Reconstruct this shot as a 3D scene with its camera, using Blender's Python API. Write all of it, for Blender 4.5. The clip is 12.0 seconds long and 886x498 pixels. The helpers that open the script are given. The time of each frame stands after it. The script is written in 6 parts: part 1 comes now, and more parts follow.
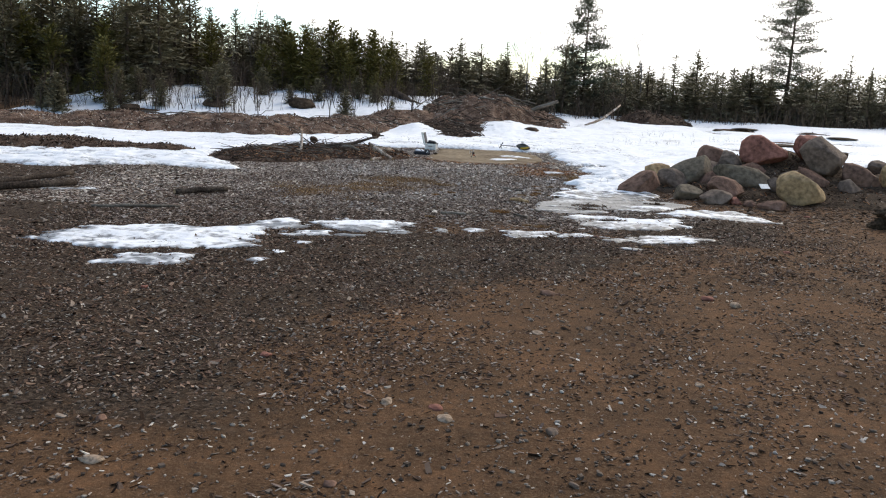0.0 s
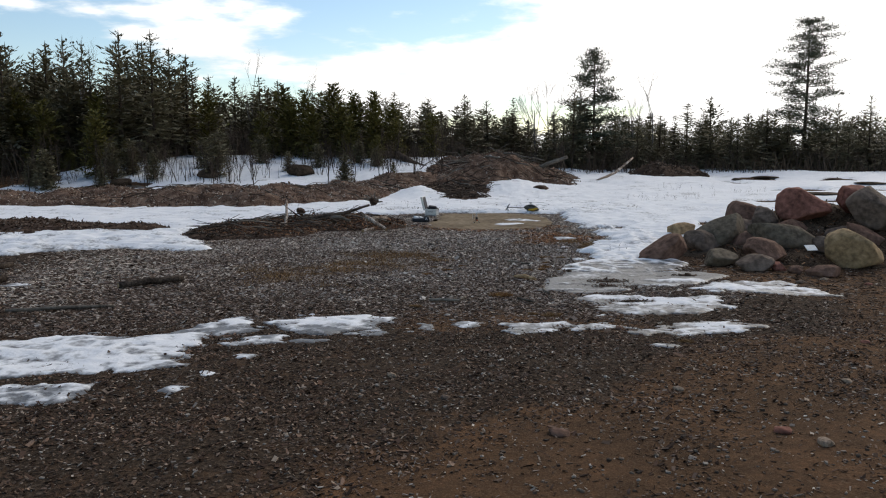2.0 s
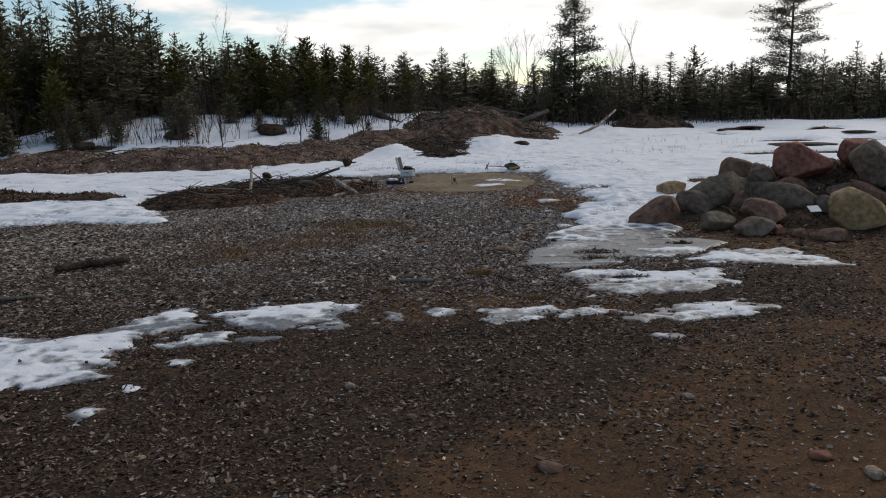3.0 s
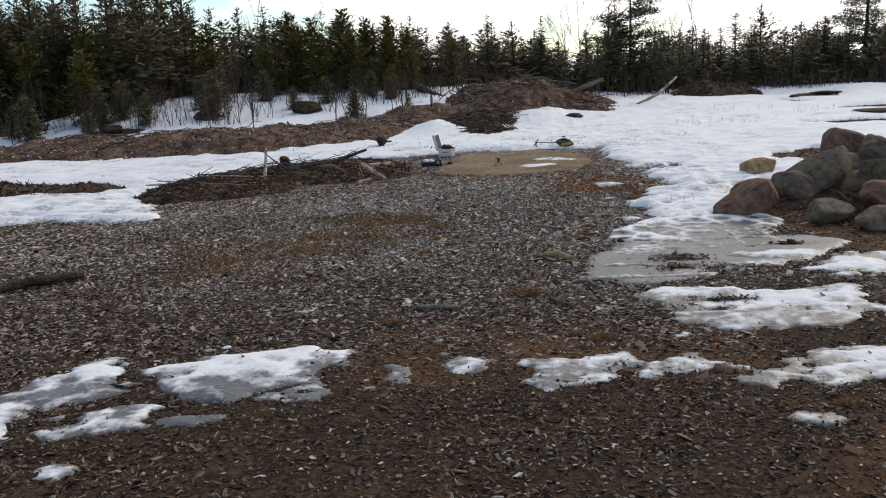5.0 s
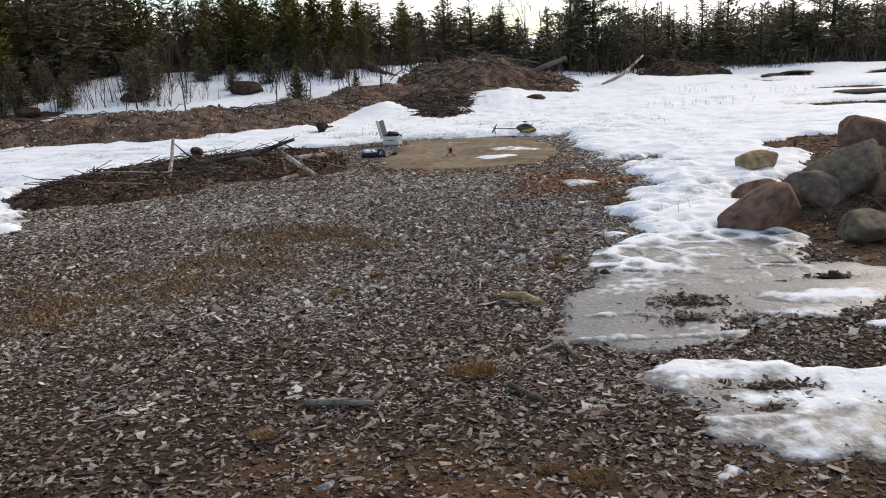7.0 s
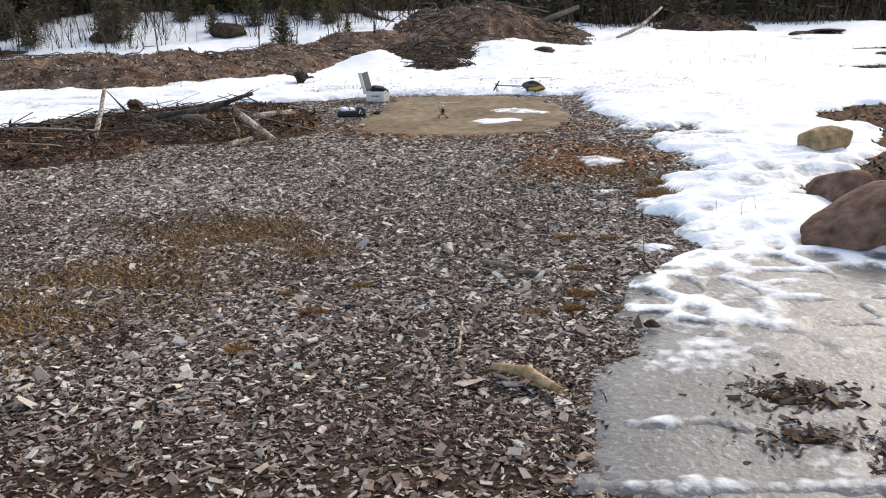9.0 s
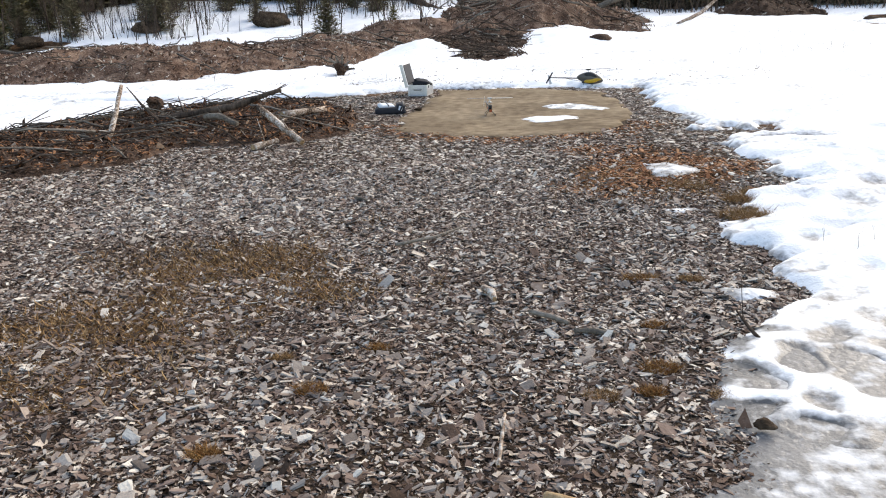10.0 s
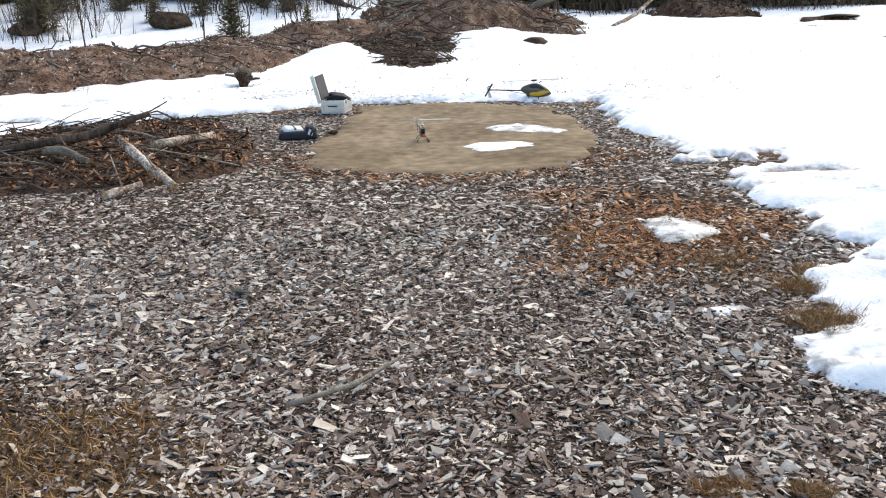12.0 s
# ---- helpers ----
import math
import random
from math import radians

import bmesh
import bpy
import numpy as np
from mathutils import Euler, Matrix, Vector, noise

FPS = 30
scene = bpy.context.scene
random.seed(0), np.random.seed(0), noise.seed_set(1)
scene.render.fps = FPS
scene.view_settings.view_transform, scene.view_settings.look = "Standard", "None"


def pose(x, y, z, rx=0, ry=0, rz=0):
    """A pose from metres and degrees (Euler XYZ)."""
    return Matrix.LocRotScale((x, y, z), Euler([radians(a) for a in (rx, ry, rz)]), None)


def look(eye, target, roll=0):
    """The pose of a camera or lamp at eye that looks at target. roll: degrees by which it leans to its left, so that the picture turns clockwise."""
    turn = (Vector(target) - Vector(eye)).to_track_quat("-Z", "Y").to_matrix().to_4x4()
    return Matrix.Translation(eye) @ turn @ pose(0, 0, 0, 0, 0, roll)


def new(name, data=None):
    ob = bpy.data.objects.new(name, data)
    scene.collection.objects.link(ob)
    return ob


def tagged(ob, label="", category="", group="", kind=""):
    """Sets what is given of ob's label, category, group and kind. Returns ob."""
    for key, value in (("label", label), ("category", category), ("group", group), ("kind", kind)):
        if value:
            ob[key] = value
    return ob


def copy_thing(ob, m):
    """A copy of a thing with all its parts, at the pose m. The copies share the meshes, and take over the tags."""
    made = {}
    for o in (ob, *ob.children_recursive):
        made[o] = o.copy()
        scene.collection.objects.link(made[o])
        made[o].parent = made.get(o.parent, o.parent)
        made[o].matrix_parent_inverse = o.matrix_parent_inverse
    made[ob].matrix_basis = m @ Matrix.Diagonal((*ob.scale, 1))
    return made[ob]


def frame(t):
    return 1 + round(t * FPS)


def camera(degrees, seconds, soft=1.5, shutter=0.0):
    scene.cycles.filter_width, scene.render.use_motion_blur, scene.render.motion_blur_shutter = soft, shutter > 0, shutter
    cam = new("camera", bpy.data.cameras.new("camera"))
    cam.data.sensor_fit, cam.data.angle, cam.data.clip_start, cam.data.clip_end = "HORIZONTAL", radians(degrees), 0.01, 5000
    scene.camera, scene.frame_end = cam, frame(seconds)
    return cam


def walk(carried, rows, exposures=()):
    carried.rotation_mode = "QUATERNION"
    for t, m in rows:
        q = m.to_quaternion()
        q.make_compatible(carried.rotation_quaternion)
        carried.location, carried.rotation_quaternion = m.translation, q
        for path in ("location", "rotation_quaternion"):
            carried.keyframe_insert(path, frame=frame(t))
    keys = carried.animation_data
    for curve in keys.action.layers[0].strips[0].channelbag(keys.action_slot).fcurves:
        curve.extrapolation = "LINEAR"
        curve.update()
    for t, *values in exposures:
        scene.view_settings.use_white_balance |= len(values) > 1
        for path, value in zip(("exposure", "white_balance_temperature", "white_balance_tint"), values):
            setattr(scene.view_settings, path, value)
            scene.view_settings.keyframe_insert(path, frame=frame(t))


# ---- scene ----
cam = camera(55.7, 12.0, soft=1.1)
PATH = [
    (0, (0.007, 0.012, 1.677), (0.005, 1.977, 1.307), 2.4),
    (0.5, (0.241, 0.388, 1.705), (0.319, 2.364, 1.409), 2.0),
    (1, (0.291, 0.908, 1.704), (0.251, 2.894, 1.465), -0.7),
    (1.5, (0.224, 1.504, 1.725), (0.129, 3.491, 1.51), -0.7),
    (2, (0.312, 2.015, 1.737), (0.268, 4.001, 1.502), -0.1),
    (2.5, (0.319, 2.338, 1.757), (0.007, 4.293, 1.475), -0.8),
    (3, (0.41, 3.063, 1.817), (0.407, 5.033, 1.474), -1.2),
    (4.8, (0.541, 5.15, 1.719), (0.441, 7.111, 1.338), -3.3),
    (5, (0.579, 5.362, 1.726), (0.451, 7.318, 1.328), -2.7),
    (5.5, (0.622, 5.924, 1.7), (0.683, 7.883, 1.303), -1.7),
    (6, (0.706, 6.483, 1.685), (0.546, 8.439, 1.302), -0.4),
    (6.5, (0.7, 7.04, 1.677), (0.565, 8.998, 1.295), -0.9),
    (7, (0.74, 7.666, 1.671), (0.703, 9.614, 1.223), -2.6),
    (7.2, (0.827, 7.882, 1.684), (0.721, 9.832, 1.253), -1.2),
    (8.8, (0.906, 9.649, 1.584), (0.737, 11.563, 1.031), -1.1),
    (9, (0.891, 9.906, 1.56), (0.851, 11.826, 1.001), -1.0),
    (9.5, (0.951, 10.475, 1.537), (0.817, 12.387, 0.965), -1.8),
    (10, (0.921, 11.008, 1.548), (0.762, 12.914, 0.963), -1.6),
    (10.5, (0.88, 11.601, 1.56), (0.916, 13.498, 0.928), -2.6),
    (11, (0.87, 12.132, 1.555), (0.692, 14.033, 0.962), -0.5),
    (11.5, (0.778, 12.679, 1.518), (0.861, 14.585, 0.917), -0.7),
    (12, (0.771, 13.22, 1.494), (0.79, 15.132, 0.907), -1.3),
]
walk(cam, [(t, look(eye, target, roll)) for t, eye, target, roll in PATH],
     [(0, 0.70, 6970, 11), (0.5, 0.62, 6970, 11), (1, 0.40, 6970, 11), (1.5, 0.14, 6920, 11), (2, -0.07, 6870, 11), (2.5, -0.26, 6820, 11), (3, -0.36, 6820, 11), (3.6, -0.28, 6870, 11), (5, 0.18, 7070, 12), (6, 0.36, 7170, 13), (7, 0.47, 7220, 13), (8, 0.68, 7220, 13), (9, 0.92, 7220, 13), (10, 1.10, 7170, 12), (12, 1.20, 7120, 11)])

# ---- world, sun ----
SUN_AZ, SUN_EL = radians(38), radians(27)   # clockwise from +y, above the horizon
SUN_DIR = Vector((math.sin(SUN_AZ) * math.cos(SUN_EL), math.cos(SUN_AZ) * math.cos(SUN_EL), math.sin(SUN_EL)))


def build_world():
    w = bpy.data.worlds.new("overcast_sky")
    scene.world = w
    w.use_nodes = True
    nt = w.node_tree
    nt.nodes.clear()
    n, l = nt.nodes.new, nt.links.new
    sky = n("ShaderNodeTexSky")
    sky.sky_type = "NISHITA"
    sky.sun_disc = False
    sky.dust_density, sky.ozone_density = 0.2, 3.0
    sky.sun_elevation, sky.sun_rotation = SUN_EL, SUN_AZ
    blue = n("ShaderNodeVectorMath")
    blue.operation = "SCALE"
    blue.inputs["Scale"].default_value = 0.15
    l(sky.outputs[0], blue.inputs[0])
    tc = n("ShaderNodeTexCoord")
    sep = n("ShaderNodeSeparateXYZ")
    l(tc.outputs["Generated"], sep.inputs[0])
    zc = n("ShaderNodeMath")
    zc.operation = "MAXIMUM"
    zc.inputs[1].default_value = 0.0
    l(sep.outputs["Z"], zc.inputs[0])
    za = n("ShaderNodeMath")
    za.operation = "ADD"
    za.inputs[1].default_value = 0.16
    l(zc.outputs[0], za.inputs[0])
    comb = n("ShaderNodeCombineXYZ")
    for ax in ("X", "Y"):
        d = n("ShaderNodeMath")
        d.operation = "DIVIDE"
        l(sep.outputs[ax], d.inputs[0])
        l(za.outputs[0], d.inputs[1])
        l(d.outputs[0], comb.inputs[ax])
    mp = n("ShaderNodeMapping")
    mp.inputs["Location"].default_value = CLOUD_SHIFT
    l(comb.outputs[0], mp.inputs[0])
    nz = n("ShaderNodeTexNoise")
    nz.inputs["Scale"].default_value = 0.85
    nz.inputs["Detail"].default_value = 9
    nz.inputs["Roughness"].default_value = 0.55
    l(mp.outputs[0], nz.inputs["Vector"])
    cov = n("ShaderNodeMapRange")
    cov.interpolation_type = "SMOOTHSTEP"
    cov.inputs["From Min"].default_value, cov.inputs["From Max"].default_value = 0.76, 0.85
    dot = n("ShaderNodeVectorMath")
    dot.operation = "DOT_PRODUCT"
    dot.inputs[1].default_value = SUN_DIR
    l(tc.outputs["Generated"], dot.inputs[0])
    deck = n("ShaderNodeMath")    # the cloud deck closes up towards the sun
    deck.operation = "MULTIPLY_ADD"
    deck.inputs[1].default_value = 0.5
    near = n("ShaderNodeClamp")
    near.inputs["Min"].default_value = 0.33
    l(dot.outputs["Value"], near.inputs["Value"])
    l(near.outputs[0], deck.inputs[0])
    low = n("ShaderNodeMapRange")    # clearer air low over the wood
    low.interpolation_type = "SMOOTHSTEP"
    low.inputs["From Min"].default_value, low.inputs["From Max"].default_value = 0.06, 0.2
    low.inputs["To Min"].default_value, low.inputs["To Max"].default_value = -0.035, 0.0
    l(zc.outputs[0], low.inputs["Value"])
    thin = n("ShaderNodeMath")
    thin.operation = "ADD"
    l(nz.outputs["Fac"], thin.inputs[0])
    l(low.outputs[0], thin.inputs[1])
    l(thin.outputs[0], deck.inputs[2])
    l(deck.outputs[0], cov.inputs["Value"])
    glow = n("ShaderNodeMapRange")
    glow.inputs["From Min"].default_value, glow.inputs["From Max"].default_value = 0.0, 1.0
    glow.inputs["To Min"].default_value, glow.inputs["To Max"].default_value = 1.05, 1.5
    l(dot.outputs["Value"], glow.inputs["Value"])
    nz2 = n("ShaderNodeTexNoise")
    nz2.inputs["Scale"].default_value = 1.7
    nz2.inputs["Detail"].default_value = 8
    l(mp.outputs[0], nz2.inputs["Vector"])
    shade = n("ShaderNodeMapRange")
    shade.inputs["From Min"].default_value, shade.inputs["From Max"].default_value = 0.3, 0.7
    shade.inputs["To Min"].default_value, shade.inputs["To Max"].default_value = 0.74, 1.2
    l(nz2.outputs["Fac"], shade.inputs["Value"])
    mul = n("ShaderNodeMath")
    mul.operation = "MULTIPLY"
    l(glow.outputs[0], mul.inputs[0])
    l(shade.outputs[0], mul.inputs[1])
    cl = n("ShaderNodeVectorMath")
    cl.operation = "SCALE"
    cl.inputs[0].default_value = (0.97, 0.985, 1.0)
    l(mul.outputs[0], cl.inputs["Scale"])
    mix = n("ShaderNodeMix")
    mix.data_type = "RGBA"
    l(cov.outputs[0], mix.inputs["Factor"])
    l(blue.outputs[0], mix.inputs["A"])
    l(cl.outputs[0], mix.inputs["B"])
    bg = n("ShaderNodeBackground")
    bg.inputs["Strength"].default_value = 1.0
    l(mix.outputs["Result"], bg.inputs["Color"])
    out = n("ShaderNodeOutputWorld")
    l(bg.outputs[0], out.inputs["Surface"])


CLOUD_SHIFT = (3.1, 1.4, 0.0)
build_world()
sun = new("sun", bpy.data.lights.new("sun", "SUN"))
sun.data.energy, sun.data.angle, sun.data.color = 1.15, radians(25), (1.0, 0.95, 0.88)
sun.matrix_world = look(SUN_DIR * 60, (0, 0, 0))


# ---- materials ----
def material(name, stops, scale=6.0, rough=0.85, bump=0.4, bump_scale=40.0, rand="", spread=0.5, big=0.6, metallic=0.0, stretch=(1, 1, 1), spec=0.06):
    """Colour ramp over a two-scale noise; rand: 'island' or 'object' shifts the ramp piece by piece."""
    m = bpy.data.materials.new(name)
    m.use_nodes = True
    nt = m.node_tree
    n, l = nt.nodes.new, nt.links.new
    b = nt.nodes["Principled BSDF"]
    tc = n("ShaderNodeTexCoord")
    mp = n("ShaderNodeMapping")
    mp.inputs["Scale"].default_value = stretch
    l(tc.outputs["Object"], mp.inputs[0])
    fine, coarse = n("ShaderNodeTexNoise"), n("ShaderNodeTexNoise")
    for node, s, det in ((fine, scale * 6, 8), (coarse, scale * big, 5)):
        node.inputs["Scale"].default_value, node.inputs["Detail"].default_value = s, det
        l(mp.outputs[0], node.inputs["Vector"])
    add = n("ShaderNodeMath")
    add.operation = "ADD"
    l(fine.outputs["Fac"], add.inputs[0])
    l(coarse.outputs["Fac"], add.inputs[1])
    half = n("ShaderNodeMapRange")
    half.inputs["From Min"].default_value, half.inputs["From Max"].default_value = 0.62, 1.38
    l(add.outputs[0], half.inputs["Value"])
    value = half.outputs[0]
    if rand:
        src = n("ShaderNodeNewGeometry").outputs["Random Per Island"] if rand == "island" else n("ShaderNodeObjectInfo").outputs["Random"]
        mx = n("ShaderNodeMix")
        mx.inputs["Factor"].default_value = spread
        l(value, mx.inputs["A"])
        l(src, mx.inputs["B"])
        value = mx.outputs["Result"]
    ramp = n("ShaderNodeValToRGB")
    els = ramp.color_ramp.elements
    while len(els) < len(stops):
        els.new(0.5)
    for e, (p, c) in zip(els, stops):
        e.position, e.color = p, (*c, 1)
    l(value, ramp.inputs[0])
    l(ramp.outputs[0], b.inputs["Base Color"])
    b.inputs["Roughness"].default_value = rough
    b.inputs["Metallic"].default_value = metallic
    b.inputs["Specular IOR Level"].default_value = spec
    if bump:
        bn = n("ShaderNodeTexNoise")
        bn.inputs["Scale"].default_value, bn.inputs["Detail"].default_value = bump_scale, 8
        l(mp.outputs[0], bn.inputs["Vector"])
        bp = n("ShaderNodeBump")
        bp.inputs["Strength"].default_value, bp.inputs["Distance"].default_value = bump, 0.02
        l(bn.outputs["Fac"], bp.inputs["Height"])
        l(bp.outputs[0], b.inputs["Normal"])
    return m


def ground_material():
    """Brown soil, dark mulch, dead grass and forest litter, laid out by the sheet's region attribute."""
    m = bpy.data.materials.new("soil")
    m.use_nodes = True
    nt = m.node_tree
    n, l = nt.nodes.new, nt.links.new
    b = nt.nodes["Principled BSDF"]
    tc = n("ShaderNodeTexCoord")

    def noise_node(s, det=8, rough=0.6):
        q = n("ShaderNodeTexNoise")
        q.inputs["Scale"].default_value, q.inputs["Detail"].default_value, q.inputs["Roughness"].default_value = s, det, rough
        l(tc.outputs["Object"], q.inputs["Vector"])
        return q.outputs["Fac"]

    def ramp(fac, stops):
        r = n("ShaderNodeValToRGB")
        els = r.color_ramp.elements
        while len(els) < len(stops):
            els.new(0.5)
        for e, (p, c) in zip(els, stops):
            e.position, e.color = p, (*c, 1)
        l(fac, r.inputs[0])
        return r.outputs[0]

    def mix(fac, a, c):
        q = n("ShaderNodeMix")
        q.data_type = "RGBA"
        l(fac, q.inputs["Factor"])
        l(a, q.inputs["A"])
        l(c, q.inputs["B"])
        return q.outputs["Result"]

    at = n("ShaderNodeAttribute")
    at.attribute_name = "region"
    sep = n("ShaderNodeSeparateColor")
    l(at.outputs["Color"], sep.inputs[0])
    edge = noise_node(5.0)

    def broken(channel):
        a = n("ShaderNodeMath")
        a.operation = "ADD"
        l(channel, a.inputs[0])
        l(edge, a.inputs[1])
        r = n("ShaderNodeMapRange")
        r.interpolation_type = "SMOOTHSTEP"
        r.inputs["From Min"].default_value, r.inputs["From Max"].default_value = 0.8, 1.15
        l(a.outputs[0], r.inputs["Value"])
        return r.outputs[0]

    blend = n("ShaderNodeMath")
    blend.operation = "MULTIPLY_ADD"
    blend.inputs[1].default_value = 0.75
    l(noise_node(1.1, 4), blend.inputs[0])
    clods = n("ShaderNodeMath")
    clods.operation = "MULTIPLY_ADD"
    clods.inputs[1].default_value, clods.inputs[2].default_value = 0.8, -0.28
    l(noise_node(11, 8, 0.7), clods.inputs[0])
    l(clods.outputs[0], blend.inputs[2])
    mud = ramp(blend.outputs[0], ((0.28, (0.054, 0.030, 0.017)), (0.5, (0.122, 0.065, 0.035)), (0.72, (0.225, 0.112, 0.055))))
    grit = ramp(noise_node(70, 4), ((0.35, (0.035, 0.024, 0.015)), (0.55, (0.10, 0.062, 0.035)), (0.70, (0.26, 0.20, 0.14))))
    mudmix = n("ShaderNodeMix")
    mudmix.data_type = "RGBA"
    mudmix.inputs["Factor"].default_value = 0.38
    l(mud, mudmix.inputs["A"])
    l(grit, mudmix.inputs["B"])
    mulch = ramp(noise_node(38, 6), ((0.3, (0.018, 0.0125, 0.009)), (0.52, (0.055, 0.038, 0.026)), (0.72, (0.15, 0.11, 0.08))))
    straw = ramp(noise_node(45, 6), ((0.3, (0.06, 0.034, 0.016)), (0.55, (0.145, 0.083, 0.038)), (0.75, (0.23, 0.148, 0.078))))
    litter = ramp(noise_node(3.0), ((0.3, (0.02, 0.014, 0.01)), (0.7, (0.06, 0.042, 0.026))))
    c = mix(broken(sep.outputs["Red"]), mudmix.outputs["Result"], mulch)
    c = mix(broken(sep.outputs["Green"]), c, straw)
    c = mix(sep.outputs["Blue"], c, litter)
    l(c, b.inputs["Base Color"])
    b.inputs["Roughness"].default_value = 0.95
    b.inputs["Specular IOR Level"].default_value = 0.04
    bp = n("ShaderNodeBump")
    bp.inputs["Strength"].default_value, bp.inputs["Distance"].default_value = 0.9, 0.02
    l(noise_node(42, 10, 0.75), bp.inputs["Height"])
    l(bp.outputs[0], b.inputs["Normal"])
    return m


def snow_material(name, icy):
    """Coarse spring snow; its attribute gives wet grey ice and painted shade in hollows."""
    m = bpy.data.materials.new(name)
    m.use_nodes = True
    nt = m.node_tree
    n, l = nt.nodes.new, nt.links.new
    b = nt.nodes["Principled BSDF"]
    tc = n("ShaderNodeTexCoord")

    def noise_node(s, det=6):
        q = n("ShaderNodeTexNoise")
        q.inputs["Scale"].default_value, q.inputs["Detail"].default_value = s, det
        l(tc.outputs["Object"], q.inputs["Vector"])
        return q.outputs["Fac"]

    def colour_mix(fac, a, c):
        q = n("ShaderNodeMix")
        q.data_type = "RGBA"
        l(fac, q.inputs["Factor"])
        for key, v in (("A", a), ("B", c)):
            if isinstance(v, tuple):
                q.inputs[key].default_value = (*v, 1)
            else:
                l(v, q.inputs[key])
        return q.outputs["Result"]

    def span(fac, lo, hi):
        r = n("ShaderNodeMapRange")
        r.inputs["From Min"].default_value, r.inputs["From Max"].default_value = lo, hi
        l(fac, r.inputs["Value"])
        return r.outputs[0]

    at = n("ShaderNodeAttribute")
    at.attribute_name = "melt_shade"
    add = n("ShaderNodeMath")
    add.operation = "ADD"
    l(at.outputs["Fac"], add.inputs[0])
    l(noise_node(14, 6), add.inputs[1])
    melt_shade = span(add.outputs[0], 0.76, 1.14)
    white = colour_mix(span(noise_node(3), 0.3, 0.7), (0.74, 0.75, 0.765), (0.84, 0.843, 0.845))
    white = colour_mix(span(noise_node(26, 3), 0.68, 0.74), white, (0.5, 0.46, 0.42))
    ice = colour_mix(span(noise_node(4), 0.35, 0.65), icy, tuple(v * 0.62 for v in icy))
    ice = colour_mix(span(noise_node(38, 4), 0.56, 0.72), ice, tuple(v * 1.9 for v in icy))
    ice = colour_mix(span(noise_node(60, 3), 0.64, 0.72), ice, (0.05, 0.04, 0.034))
    l(colour_mix(melt_shade, white, ice), b.inputs["Base Color"])
    rr = n("ShaderNodeMapRange")
    rr.inputs["To Min"].default_value, rr.inputs["To Max"].default_value = 0.75, 0.42
    l(melt_shade, rr.inputs["Value"])
    l(rr.outputs[0], b.inputs["Roughness"])
    b.inputs["Specular IOR Level"].default_value = 0.2
    bp = n("ShaderNodeBump")
    bp.inputs["Strength"].default_value, bp.inputs["Distance"].default_value = 0.5, 0.012
    l(noise_node(30, 8), bp.inputs["Height"])
    l(bp.outputs[0], b.inputs["Normal"])
    return m


GREY = lambda v, warm=0.0: (v * (1 + warm), v, v * (1 - warm))
SOIL = ground_material()
SNOW = snow_material("spring_snow", (0.142, 0.142, 0.143))
CHIPS = material("weathered_wood_chips", ((0.12, (0.085, 0.054, 0.041)), (0.38, (0.225, 0.165, 0.135)), (0.60, (0.385, 0.32, 0.262)), (0.78, (0.56, 0.49, 0.41)), (0.95, (0.75, 0.69, 0.60))), 5, 0.85, 0.25, 90, "island", 0.72, 0.16)
FLAKES = material("bleached_wood_flakes", ((0.1, (0.11, 0.085, 0.07)), (0.4, (0.22, 0.185, 0.16)), (0.7, (0.37, 0.33, 0.29)), (0.95, (0.66, 0.61, 0.53))), 5, 0.85, 0.25, 90, "island", 0.8, 0.16)
DARKCHIPS = material("dark_weathered_chips", ((0.12, (0.035, 0.023, 0.016)), (0.40, (0.115, 0.075, 0.056)), (0.62, (0.20, 0.15, 0.12)), (0.82, (0.36, 0.30, 0.25)), (0.96, (0.62, 0.55, 0.48))), 5, 0.85, 0.25, 90, "island", 0.72, 0.16)
CHIP_SINGLE = material("single_wood_chips", ((0.1, (0.10, 0.07, 0.054)), (0.5, (0.23, 0.19, 0.16)), (0.8, (0.42, 0.365, 0.31)), (0.97, (0.58, 0.5, 0.38))), 5, 0.85, 0.3, 90, "object", 0.8)
BARKBITS = material("dark_bark_bits", ((0.1, (0.028, 0.016, 0.010)), (0.5, (0.084, 0.051, 0.035)), (0.8, (0.16, 0.112, 0.082)), (0.97, (0.40, 0.34, 0.28))), 5, 0.8, 0.3, 120, "island", 0.85)
REDCHIPS = material("orange_brown_chips", ((0.1, (0.065, 0.033, 0.017)), (0.5, (0.25, 0.105, 0.05)), (0.85, (0.43, 0.225, 0.115)), (1.0, (0.58, 0.42, 0.27))), 5, 0.8, 0.3, 120, "island", 0.85)
BROWNCHIPS = material("brown_bark_chips", ((0.1, (0.036, 0.022, 0.015)), (0.5, (0.14, 0.083, 0.058)), (0.8, (0.24, 0.16, 0.115)), (0.97, (0.40, 0.32, 0.24))), 5, 0.85, 0.3, 90, "island", 0.85)
DEBRIS = material("bark_debris", ((0.2, (0.04, 0.022, 0.015)), (0.5, (0.125, 0.075, 0.052)), (0.8, (0.24, 0.165, 0.12))), 5, 0.9, 1.0, 30)
DARKDEBRIS = material("dark_wet_debris", ((0.2, (0.022, 0.013, 0.009)), (0.55, (0.074, 0.045, 0.031)), (0.85, (0.15, 0.097, 0.067))), 6, 0.85, 1.0, 30)
STRAW = material("dead_grass", ((0.1, (0.11, 0.06, 0.026)), (0.5, (0.25, 0.142, 0.062)), (0.9, (0.42, 0.27, 0.135))), 6, 0.8, 0, 40, "island", 0.8)
